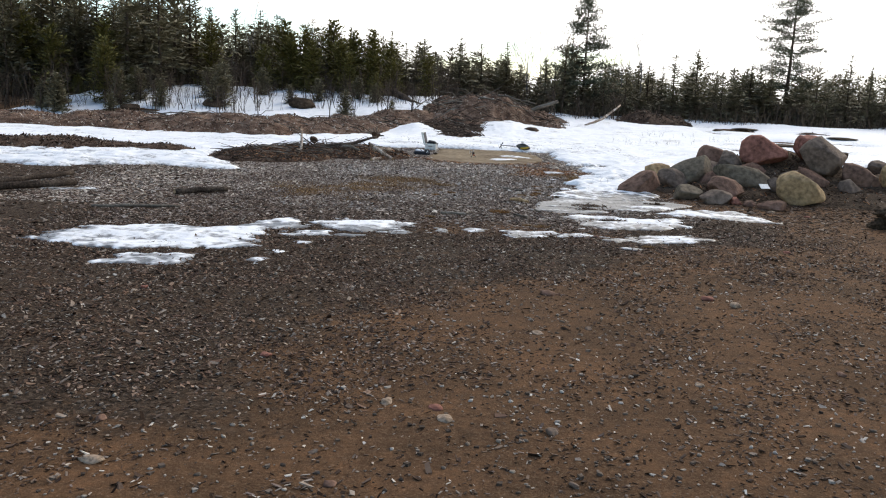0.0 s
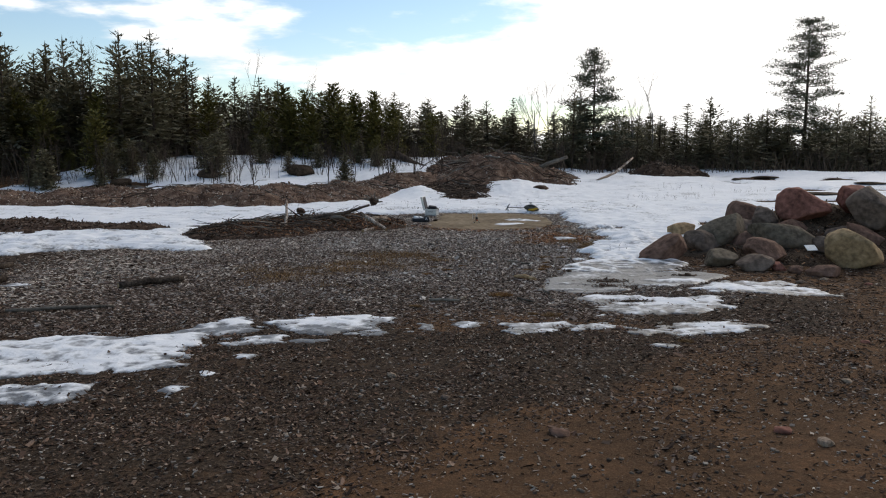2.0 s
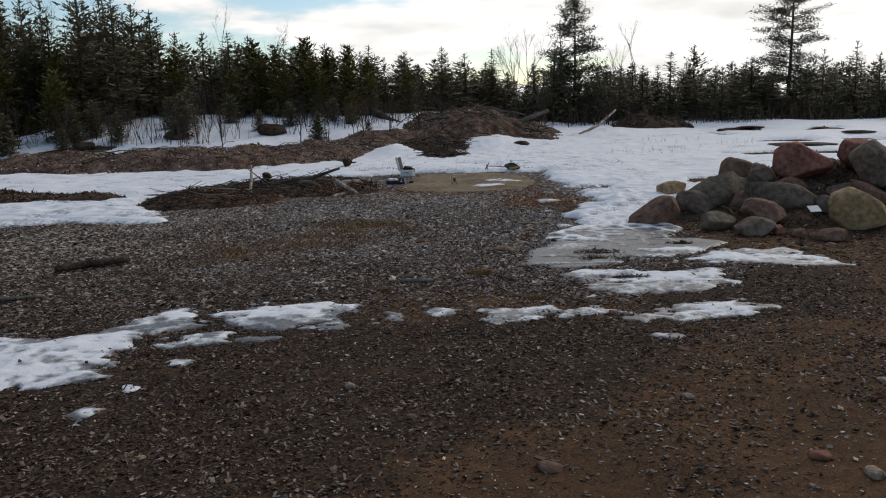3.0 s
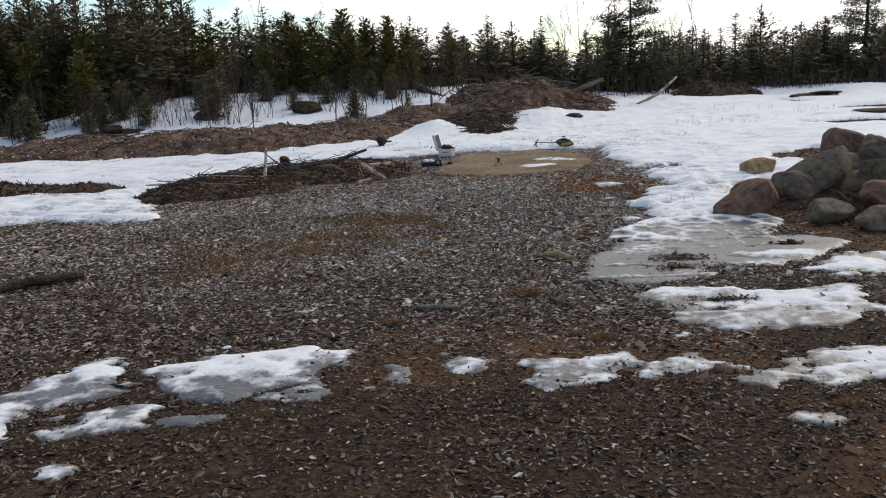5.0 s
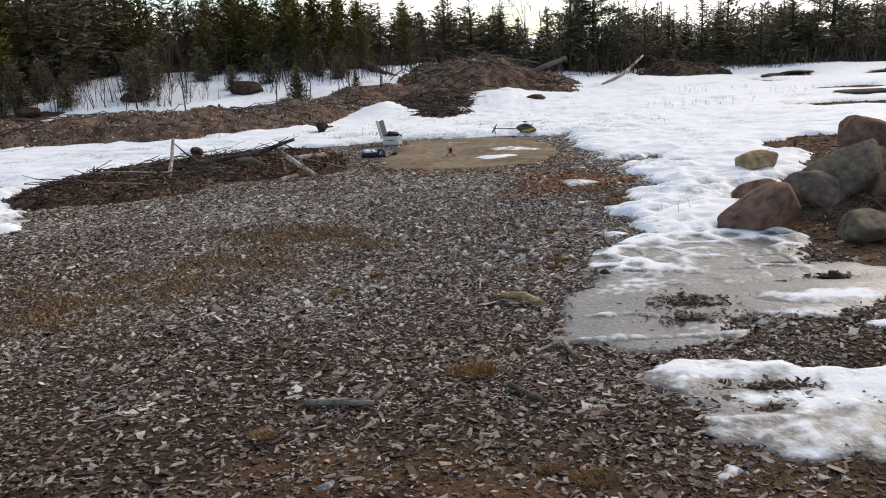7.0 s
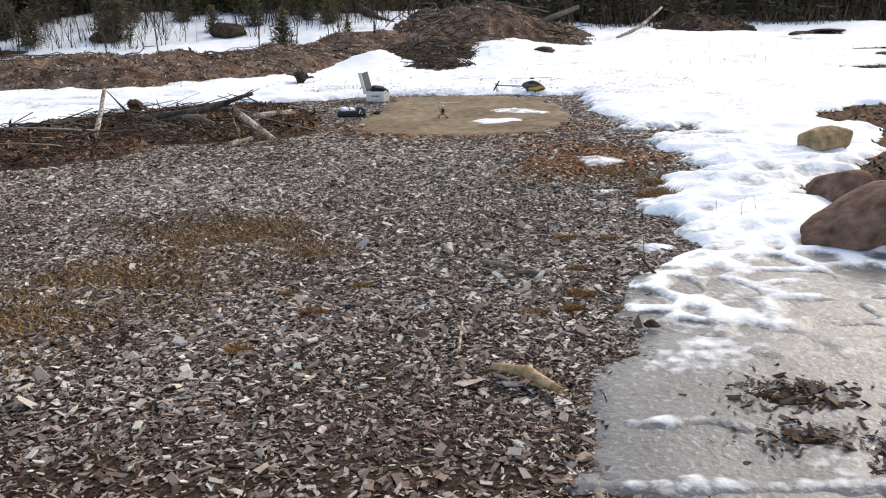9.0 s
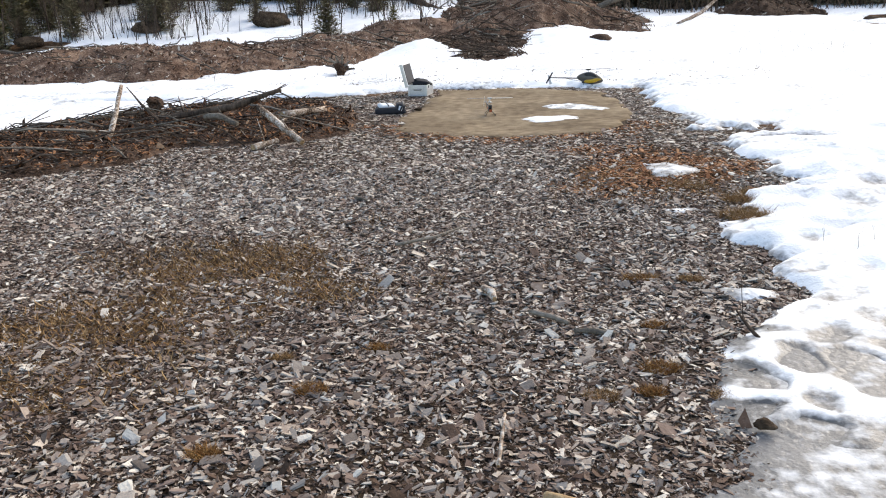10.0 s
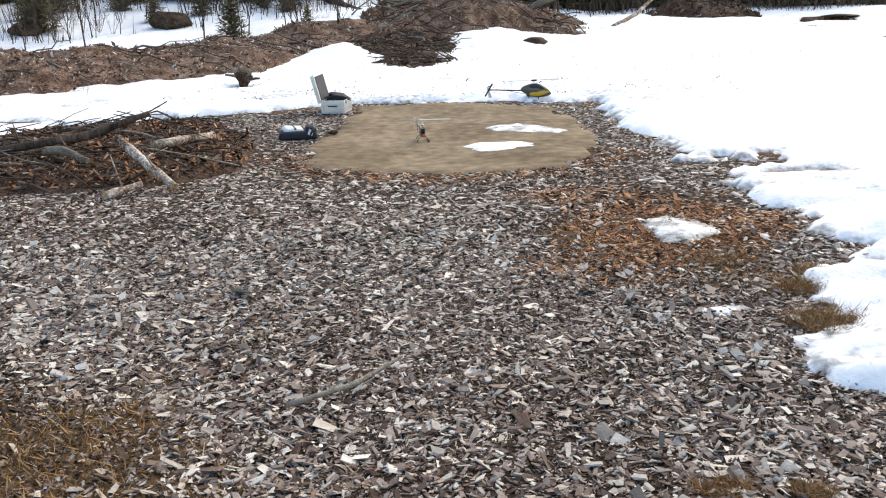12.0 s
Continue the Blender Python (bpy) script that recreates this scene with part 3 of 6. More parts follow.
def region(x, y):
    wander = 1.1 * fbm(x, y, 2.2, 15, 3)
    chip = np.maximum(smooth(-0.5, 0.6, inside(CHIP_FIELD, x, y) + 0.5 * wander), smooth(-0.9, 0.9, inside(BARK_FIELD, x, y) + wander) * 0.85)
    chip = np.maximum(chip, 0.5 * smooth(0.15, 0.8, fbm(x, y, 3.1, 19, 4)))
    grass = np.zeros(x.shape)
    for g in GRASS:
        grass = np.maximum(grass, smooth(-0.25, 0.25, inside(g, x, y)))
    woods = smooth(44, 50, y) + smooth(-30, -40, x) * smooth(20, 30, y)
    return np.stack([chip * 0.75, grass * 0.95, np.clip(woods, 0, 1)], -1)


# ---- ground ----
ground = new("ground", grid_sheet("ground", lines(-8, 8, 0.12, -420, 420), lines(0.5, 27, 0.12, -400, 420), terrain, SOIL, attribute=("region", region)))
tagged(ground, "brown soil yard with dark mulch and dead grass", "ground", kind="structure")


def snow_sheet(name, poly, step, thick, melt_shade, label, seed, holes=(), xs=None, ys=None, base=terrain, rough=1.0, shoulder=0.09, waves=0.0, lace=0.0):
    px, py = [p[0] for p in poly], [p[1] for p in poly]
    if xs is None:
        xs, ys = np.arange(min(px) - 0.15, max(px) + 0.15, step), np.arange(min(py) - 0.15, max(py) + 0.15, step)

    def depth(x, y):
        d = inside(poly, x, y) + rough * (0.08 * fbm(x * 0.7, y, 0.5, seed, 2) + 0.075 * fbm(x * 0.7, y, 0.15, seed + 5, 4))
        if lace:
            d = np.minimum(d, 0.2 * (0.85 * fbm(x * 0.55, y, 0.26, seed + 13, 3) + 0.45 * vnoise(x * 0.6, y, 0.09, seed + 17) + lace))
        for hx, hy, ra, rb in holes:
            r = np.hypot((x - hx) / ra, (y - hy) / rb)
            d = np.minimum(d, (r - 1) * min(ra, rb) + min(0.12, 0.45 * min(ra, rb)) * fbm(x, y, 0.7, seed + 2, 2))
        return d

    field = name == "snow_field"
    bowl = (lambda x, y: dimple(x, y, 0.42, 0.40, seed) * (0.25 + 0.75 * smooth(21.5, 17.0, y))) if field else (lambda x, y: dimple(x, y, 0.27, 0.30, seed))

    def height(x, y):
        d = depth(x, y)
        up = thick * (1 - np.exp(-np.maximum(d, 0) / shoulder)) * (1 + 0.45 * fbm(x, y, 0.45, seed + 8, 3))
        up -= waves * np.clip(d / 0.3, 0, 1) * (bowl(x, y) - 0.45)
        return base(x, y) + np.where(d > 0, up + 0.004, d * 0.6)

    def melt_shade_at(x, y):
        d = depth(x, y)
        m = melt_shade + 0.6 * fbm(x * 0.6, y, 0.4, seed + 6, 3) * (0.25 + min(melt_shade, 0.5)) + (0.16 + melt_shade) * np.exp(-np.maximum(d, 0) / 0.05)
        if lace:
            m += 0.26 * bowl(x, y) - 0.05
        # dimples near the yard: grey melt, with their shade put into the colour too
        if field:
            m += 0.34 * smooth(18.6, 15.6, y) * bowl(x, y)
        return np.clip(m, 0, 1)

    make = lambda piece=None, least=0: grid_sheet(name, xs, ys, height, SNOW, keep=lambda x, y: depth(x, y) + 0.02, attribute=("melt_shade", melt_shade_at), least=least, piece=piece)
    if name != "snow_patch":
        return tagged(new(name, make()), label, "snow", kind="structure")
    for k in range(5):
        me = make(k, 9)
        if me is None:
            break
        tagged(new(name, me), label if k == 0 else "small crumb of snow beside a melting patch", "snow", "melting snow patches")


# bare spots in the snow field: x, y, half width, half depth
HOLES = [(-10.5, 20.2, 4.2, 0.95), (-15.5, 19.6, 3.5, 0.8), (3.8, 38.3, 0.42, 0.8), (12.4, 40, 0.5, 1.1), (14.6, 43, 0.8, 1.4), (17.4, 40.5, 0.7, 1.3), (16.6, 35, 0.8, 1.2), (-2.4, 27.4, 0.2, 0.2),
         (11.5, 29.5, 2.2, 0.8), (3.9, 20.0, 0.45, 0.10), (8.5, 27.0, 0.6, 0.25), (-5.0, 24.0, 1.1, 0.22), (13.4, 35.0, 1.2, 0.7), (-14, 36, 1.6, 0.9), (-19, 38, 2.0, 1.2), (-22, 34, 2.2, 1.0)]
snow_field = snow_sheet("snow_field", SNOW_FIELD, 0.1, 0.07, 0.14, "melting white snow field with bare spots and hollows", 21, HOLES,
                        np.union1d(lines(-9, 8, 0.11, -62, 62, 1.07), np.arange(1.63, 5.0, 0.11)), np.union1d(lines(14.3, 28, 0.11, 14.1, 63, 1.045), np.arange(14.36, 26, 0.11)), rough=1.5, shoulder=0.12, waves=0.055)
ice_sheet = snow_sheet("ice_sheet", ICE, 0.05, 0.012, 0.66, "wet grey ice sheet beside the boulders", 33, [(2.27, 13.06, 0.16, 0.07), (2.2, 12.72, 0.1, 0.04), (3.4, 13.5, 0.15, 0.05), (3.03, 13.45, 0.1, 0.04), (3.27, 15.76, 0.14, 0.09), (1.92, 12.55, 0.05, 0.04), (3.3, 16.05, 0.12, 0.05)])
for i, (key, poly) in enumerate(PATCHES.items()):
    size = max(p[0] for p in poly) - min(p[0] for p in poly)
    holes = {"n": [(2.2, 11.62, 0.10, 0.03)]}.get(key, [])
    snow_sheet("snow_patch", poly, 0.028, (0.05 if key == "u" else 0.028 if key in "vt" else 0.02 if key == "w" else 0.010) + 0.010 * min(size, 1.4) * (1 - MELTED.get(key, 0)), MELTED.get(key, 0.27), "thin icy grey remnant of snow" if MELTED.get(key, 0) > 0.4 else "melting patch of coarse white snow on bark mulch", 40 + i, holes, shoulder=0.10, waves=0.014, rough=1.3 if key not in "tuvwzefg" else 0.6, lace={"k": 0.7, "l": 0.6, "m": 0.42, "n": 0.95, "a": 0.85, "o": 0.95, "b": 0.95, "v": 2.2, "w": 2.0, "t": 2.5, "u": 2.5, "e": 2.0, "f": 2.0, "g": 2.0, "d": 1.1}.get(key, 0.8))


# dimpled crust of snow on the ice, thin and grey in its hollows
def crust_relief(x, y):
    wx, wy = x + 0.10 * fbm(x, y, 0.6, 62, 2), y + 0.08 * fbm(x, y, 0.45, 69, 2)
    rim = (1 - dimple(wx, wy, 0.36, 0.30, 61)) ** 1.3 * np.clip(0.85 + 0.7 * vnoise(x, y, 0.3, 65), 0.15, 1.3) * smooth(13.35, 14.1, y)
    cover = -0.95 + 0.6 * smooth(13.2, 14.3, y) + 1.15 * smooth(14.4, 15.9, y) + 0.42 * fbm(x * 0.6, y, 0.7, 64, 3)
    cover += 0.16 * smooth(13.6, 14.0, y)
    cover -= 0.7 * smooth(2.65, 3.0, x) * smooth(13.6, 13.9, y) * smooth(15.4, 14.9, y)
    cover += 1.25 * np.exp(-((y - 13.12 - 0.12 * fbm(x, y, 0.6, 67, 2)) / 0.17) ** 2 - ((x - 3.15) / 0.42) ** 4)
    cover += 0.75 * np.exp(-((y - 12.40) / 0.07) ** 2) + 0.8 * np.exp(-((y - 12.83 + 0.05 * vnoise(x, y, 0.3, 68)) / 0.05) ** 2 - ((x - 1.75) / 0.22) ** 4)
    return rim + cover + 0.25 * fbm(x, y, 0.16, 63, 3)


def crust_depth(x, y):
    return np.minimum((crust_relief(x, y) + 0.42) * 0.12, inside(ICE, x, y) + 0.06 * fbm(x, y, 0.3, 66, 2) + 0.02)


crust = new("snow_crust", grid_sheet("snow_crust", np.arange(1.1, 4.1, 0.028), np.arange(12.1, 16.7, 0.028),
            lambda x, y: terrain(x, y) + 0.013 + np.where(crust_depth(x, y) > 0, (0.04 + 0.05 * smooth(14.6, 15.8, y)) * (1 - np.exp(-np.maximum(crust_depth(x, y), 0) / 0.12)), crust_depth(x, y) * 0.5),
            SNOW, keep=lambda x, y: crust_depth(x, y) + 0.02, attribute=("melt_shade", lambda x, y: np.clip(0.52 - crust_relief(x, y) * 0.62, 0, 1))))
tagged(crust, "rippled white snow crust on grey ice", "snow", kind="structure")

sand = new("sand_pad", grid_sheet("sand_pad", np.arange(-0.9, 2.9, 0.06), np.arange(19.8, 25.4, 0.06),
           lambda x, y: terrain(x, y) + np.where(inside(SAND_PAD, x, y) + 0.1 * fbm(x, y, 0.5, 5, 3) > 0, 0.016, -0.03) + 0.006 * fbm(x, y, 0.9, 9, 2), SAND,
           keep=lambda x, y: inside(SAND_PAD, x, y) + 0.1 * fbm(x, y, 0.5, 5, 3) + 0.06))
tagged(sand, "flat damp sand landing pad", "sand", kind="structure")


# ---- heaps ----
def heap(name, poly, tall, slope, mat, label, category, step, seed, rough=0.25, lumps=0.3, hump=(0, 0, 1, 1, 0)):
    px, py = [p[0] for p in poly], [p[1] for p in poly]
    xs, ys = np.arange(min(px) - 0.4, max(px) + 0.4, step), np.arange(min(py) - 0.4, max(py) + 0.4, step)
    d = lambda x, y: inside(poly, x, y) + rough * fbm(x, y, 1.3, seed, 4)
    top = lambda x, y: terrain(x, y) + np.where(d(x, y) > 0, tall * (1 - np.exp(-np.maximum(d(x, y), 0) / slope)) * (1 + lumps * fbm(x, y, 1.1, seed + 3, 4)) + 0.02 + hump[4] * smooth(0, 0.6, d(x, y)) * np.exp(-((x - hump[0]) / hump[2]) ** 2 - ((y - hump[1]) / hump[3]) ** 2), d(x, y) * 0.6)
    thing = tagged(new(name), label, category)
    part("mound", grid_sheet("mound", xs, ys, top, mat, keep=lambda x, y: d(x, y) + 0.1), thing)
    return thing, top


def twig_data(a, b, r, rng, n=4, bend=0.06, sides=5):
    length = (Vector(b) - Vector(a)).length
    return tube_data(bent(a, b, n, bend * length, rng), [r * (1 - 0.55 * i / n) for i in range(n + 1)], sides, 0.15, rng)


def litter_on(thing, top, area, count, size, mat, seed, name="loose_bark", wood=None):
    """Loose chips over a heap, as one mesh, from a stretch of the plan."""
    rs = np.random.RandomState(seed)
    x, y = rs.uniform(area[0], area[1], count), rs.uniform(area[2], area[3], count)
    z = top(x, y)
    ok = z > terrain(x, y) + 0.03
    ob = part(name, chip_mesh(name, x[ok], y[ok], z[ok], size, rs, mat, 0.5), thing)
    tagged(ob, kind="stuff")


def chip_mesh(name, x, y, z, size, rs, mat, tilt=0.13, aspect=(0.18, 0.55), lift=0.35, ends=False):
    """Flat splinters, each a low six-sided box with uneven ends, joined."""
    n = len(x)
    L = size * np.exp(rs.normal(0, 0.38, n)) * 0.5
    W = L * rs.uniform(*aspect, n)
    T = np.minimum(W, 0.012) * rs.uniform(0.08, 0.3, n) + 0.0008
    ang = rs.uniform(0, 2 * np.pi, n)
    ca, sa = np.cos(ang), np.sin(ang)
    tx, ty = rs.normal(0, tilt, n), rs.normal(0, tilt, n)
    V = np.zeros((n, 8, 3))
    k = 0
    for dz in (-1, 1):
        for dx, dy in ((-1, -1), (1, -1), (1, 1), (-1, 1)):
            lx = dx * L * (1 + rs.uniform(-0.45, 0.3, n))
            ly = dy * W * (1 + rs.uniform(-0.7, 0.35, n))
            V[:, k, 0] = x + lx * ca - ly * sa
            V[:, k, 1] = y + lx * sa + ly * ca
            V[:, k, 2] = z + dz * T + lx * tx + ly * ty + L * lift * np.abs(tx) + T
            k += 1
    F = np.array([(4, 5, 6, 7), (0, 1, 5, 4), (1, 2, 6, 5), (2, 3, 7, 6), (3, 0, 4, 7)])
    F = F if ends else F[[0, 1, 3]]
    faces = (np.arange(n)[:, None, None] * 8 + F[None]).reshape(-1, 4)
    return arrays_mesh(name, V.reshape(-1, 3), faces, mat)


# ---- loose cover of the ground: chips, bark, stones, dead grass ----
def scatter(count, x0, x1, y0, y1, density, seed):
    rs = np.random.RandomState(seed)
    x, y = rs.uniform(x0, x1, count), rs.uniform(y0, y1, count)
    ok = rs.rand(count) < density(x, y)
    ok &= ~on_snow(x, y, 0.1, False)
    ok &= inside(SAND_PAD, x, y) < 0.05
    return x[ok], y[ok], rs


def grass_amount(x, y):
    g = np.zeros(x.shape)
    for poly in GRASS[:2]:
        g = np.maximum(g, smooth(-0.4, 0.5, inside(poly, x, y) + 0.4 * fbm(x, y, 0.7, 77, 3)))
    return g * (0.25 + 0.75 * np.clip(0.55 + 1.5 * fbm(x, y, 0.45, 78, 3), 0, 1))


def chip_density(x, y):
    d = smooth(-0.4, 0.4, inside(CHIP_FIELD, x, y) + 0.3 * fbm(x, y, 0.9, 31, 2))
    d *= 0.72 + 0.28 * np.clip(0.62 + 0.3 * smooth(14.2, 16.2, y) + 1.1 * fbm(x, y, 0.8, 37, 4), 0, 1)
    d *= 1 - 0.88 * grass_amount(x, y)
    return d * (1 - 0.8 * smooth(-0.3, 0.4, inside(ORANGE_BED, x, y) + 0.3 * fbm(x, y, 0.5, 72, 2)))


def ripe(x, y):
    """1 where the chips are bleached grey, 0 where they lie wet and dark."""
    return smooth(11.2, 13.8, y + 0.9 * fbm(x, y, 1.5, 83, 3))


def pale(x, y):
    """1 where the chips lie dry and bleached, 0 where they are brown and broken."""
    p = 0.26 + 0.42 * fbm(x, y, 1.1, 91, 4) + 0.42 * smooth(14.6, 17.2, y)
    for px, py, a, b, k in ((-1.2, 17.5, 1.1, 0.75, 0.55), (1.65, 15.8, 0.55, 0.6, 0.6), (0.9, 15.1, 0.8, 0.4, 0.4), (0.5, 18.5, 1.5, 1.2, 0.38), (-0.6, 12.6, 1.2, 0.6, 0.25), (0.5, 17.0, 1.0, 0.35, -0.25)):
        p = p + k * np.exp(-((x - px) / a) ** 2 - ((y - py) / b) ** 2)
    return np.clip(p, 0.06, 1)


x, y, rs = scatter(75000, -5.4, 3.8, 9.6, 14.8, lambda x, y: chip_density(x, y) * (1 - ripe(x, y)) * smooth(-5.2, -3.2, x), 121)
dark_chips = new("dark_wood_chips", chip_mesh("dark_wood_chips", x, y, terrain(x, y), 0.028, rs, DARKCHIPS, 0.2, aspect=(0.22, 0.65)))
tagged(dark_chips, "bed of dark wet wood chips and bark", "wood chips", kind="stuff")
x, y, rs = scatter(48000, -2.4, 2.7, 11.5, 17.8, lambda x, y: chip_density(x, y) * (0.4 + 0.6 * np.clip(0.5 + fbm(x, y, 0.5, 85, 2), 0, 1)), 122)
fibres = new("wood_fibres", chip_mesh("wood_fibres", x, y, terrain(x, y) + 0.002, 0.019, rs, CHIPS, 0.2, (0.1, 0.4)))
tagged(fibres, "fine wood splinters between the chips", "wood chips", kind="stuff")
x, y, rs = scatter(250000, -5.4, 3.8, 9.6, 20.0, lambda x, y: (0.7 + 0.3 * smooth(14.5, 16.0, y)) * chip_density(x, y) * ripe(x, y) * (0.3 + 0.7 * pale(x, y)) * smooth(-5.2, -3.2, x) * (1 - smooth(17.8, 19.8, y)), 101)
wood_chips = new("wood_chips", chip_mesh("wood_chips", x, y, terrain(x, y), 0.029, rs, CHIPS, 0.22, aspect=(0.2, 0.65)))
tagged(wood_chips, "bed of weathered grey wood chips", "wood chips", kind="stuff")
x, y, rs = scatter(170000, -4.6, 3.8, 11.0, 20.0, lambda x, y: chip_density(x, y) * ripe(x, y) * (1 - 0.75 * pale(x, y)) * smooth(-4.6, -3.2, x), 123)
brown_chips = new("brown_wood_chips", chip_mesh("brown_wood_chips", x, y, terrain(x, y), 0.023, rs, DARKCHIPS, 0.28, aspect=(0.15, 0.6)))
tagged(brown_chips, "broken dark brown wood chips and bark", "wood chips", kind="stuff")
x, y, rs = scatter(120000, -2.6, 3.0, 12.6, 18.0, lambda x, y: 0.9 * smooth(-0.3, 0.2, inside(CHIP_FIELD, x, y)), 126)
mulch_fill = new("fine_mulch", chip_mesh("fine_mulch", x, y, terrain(x, y) - 0.001, 0.017, rs, DARKCHIPS, 0.4, (0.15, 0.5)))
tagged(mulch_fill, "fine dark mulch under the wood chips", "mulch", kind="stuff")
x, y, rs = scatter(26000, -2.6, 3.2, 11.6, 18.6, lambda x, y: chip_density(x, y) * 0.7 * pale(x, y) ** 2, 124)
flakes = new("pale_wood_flakes", chip_mesh("pale_wood_flakes", x, y, terrain(x, y) + 0.005, 0.031, rs, FLAKES, 0.3, aspect=(0.35, 0.85), ends=True))
tagged(flakes, "dry pale square wood flakes on darker chips", "wood chips", kind="stuff")
x, y, rs = scatter(9000, -9, 3.8, 10, 25.4, lambda x, y: chip_density(x, y) * ripe(x, y) * smooth(-9, -6, x), 102)
big_chips = new("wood_splinters", chip_mesh("wood_splinters", x, y, terrain(x, y) + 0.004, 0.038, rs, CHIPS, 0.14, aspect=(0.12, 0.45), ends=True))
tagged(big_chips, "larger grey wood splinters on the chip bed", "wood chips", kind="stuff")
# the larger chips next to the path, each a piece of the ground
rs = np.random.RandomState(130)
CHIP_SHAPES = [chip_mesh("wood_chip", np.zeros(1), np.zeros(1), np.zeros(1), 0.037, np.random.RandomState(140 + i), CHIP_SINGLE, 0.02, (0.2, 0.5), ends=True) for i in range(10)]
cx, cy = rs.uniform(-1.6, 2.2, 900), rs.uniform(12.4, 17.2, 900)
ok = ~on_snow(cx, cy, -0.05) & (chip_density(cx, cy) > 0.4)
for i, (px, py) in enumerate(list(zip(cx[ok], cy[ok]))[:300]):
    ob = part("wood_chip", CHIP_SHAPES[i % 10], ground, m=pose(px, py, tz(px, py) + 0.006, rs.normal(0, 8), rs.normal(0, 8), rs.uniform(0, 360)))
x, y, rs = scatter(135000, -7, 3.9, 11, 25.4, lambda x, y: chip_density(x, y) * (1 - smooth(-5.2, -3.2, x) * (1 - smooth(17.8, 19.8, y))) * smooth(-7, -5.5, x), 103)
far_chips = new("far_wood_chips", chip_mesh("far_wood_chips", x, y, terrain(x, y), 0.037, rs, CHIPS))
tagged(far_chips, "weathered grey wood chips round the sand pad", "wood chips", kind="stuff")


def bark_density(x, y):
    d = smooth(-0.8, 0.6, inside(BARK_FIELD, x, y) + 0.5 * fbm(x, y, 1.2, 53, 3))
    return np.clip(0.34 * (0.5 + 1.5 * fbm(x, y, 0.55, 55, 4)) + 0.8 * d, 0.08, 1) * (1 - smooth(10.2, 11.2, y) * 0.6)


x, y, rs = scatter(125000, -5.4, 5.8, 2.0, 12.5, lambda x, y: bark_density(x, y) * smooth(-5.4, -3.8, x) * (1 - smooth(4.4, 5.8, x)) * smooth(2.0, 3.0, y), 104)
bark_bits = new("bark_bits", chip_mesh("bark_bits", x, y, terrain(x, y), 0.020, rs, BARKBITS, 0.3))
tagged(bark_bits, "scattered dark bark bits on brown soil", "bark", kind="stuff")
x, y, rs = scatter(13000, -5.0, 5.2, 2.4, 11, lambda x, y: 0.5 + 0.4 * fbm(x, y, 0.7, 58, 2), 105)
pale_bits = new("pale_splinters", chip_mesh("pale_splinters", x, y, terrain(x, y) + 0.003, 0.018, rs, CHIPS, 0.2))
tagged(pale_bits, "pale wood splinters on brown soil", "wood chips", kind="stuff")
x, y, rs = scatter(60000, -5.0, 5.6, 4.2, 11.4, lambda x, y: bark_density(x, y) * np.clip(0.6 + 0.8 * fbm(x, y, 0.8, 59, 3), 0, 1), 125)
brown_bits = new("brown_bark_bits", chip_mesh("brown_bark_bits", x, y, terrain(x, y), 0.022, rs, BROWNCHIPS, 0.35, (0.2, 0.6)))
tagged(brown_bits, "coarse red-brown bark bits in mulch", "bark", kind="stuff")
x, y, rs = scatter(34000, 0.8, 3.6, 16.8, 20.6, lambda x, y: 0.85 * smooth(-0.3, 0.5, inside(ORANGE_BED, x, y) + 0.45 * fbm(x, y, 0.8, 71, 3)), 106)
red_chips = new("orange_chips", chip_mesh("orange_chips", x, y, terrain(x, y), 0.038, rs, REDCHIPS, 0.2, (0.12, 0.4)))
tagged(red_chips, "orange-brown wood chips beside the snow", "wood chips", kind="stuff")
x, y, rs = scatter(9000, -1.2, 3.0, 19.6, 21.2, lambda x, y: 0.5 * smooth(-0.55, -0.05, inside(SAND_PAD, x, y)), 107)
rim_chips = new("pad_edge_chips", chip_mesh("pad_edge_chips", x, y, terrain(x, y) + 0.004, 0.038, rs, REDCHIPS, 0.2, (0.12, 0.4)))
tagged(rim_chips, "brown chips along the sand pad's edge", "wood chips", kind="stuff")
x, y, rs = scatter(22000, -13, -3.6, 4.5, 22.5, lambda x, y: smooth(-13, -8, x) * (1 - smooth(-4.6, -3.6, x)) * smooth(4.5, 8, y + fbm(x, y, 2.0, 58, 2)), 108)
left_bark = new("left_mulch", chip_mesh("left_mulch", x, y, terrain(x, y), 0.045, rs, BARKBITS, 0.2))
tagged(left_bark, "dark mulch with bark strips", "bark", kind="stuff")


x, y, rs = scatter(26000, 2.9, 9.5, 10.6, 17, lambda x, y: 0.35 + 0.4 * smooth(11.5, 13, y), 111)
pile_mulch = new("pile_mulch", chip_mesh("pile_mulch", x, y, terrain(x, y), 0.035, rs, BARKBITS, 0.2))
tagged(pile_mulch, "dark bark bits round the boulder pile", "bark", kind="stuff")
x, y, rs = scatter(16000, 4.5, 12, 17, 24.5, lambda x, y: 0.35 + 0.5 * np.clip(0.5 + fbm(x, y, 0.9, 88, 3), 0, 1), 112)
slope_mulch = new("slope_mulch", chip_mesh("slope_mulch", x, y, terrain(x, y), 0.05, rs, BARKBITS, 0.3))
tagged(slope_mulch, "dark bark bits on bare brown soil", "bark", kind="stuff")
rs = np.random.RandomState(113)
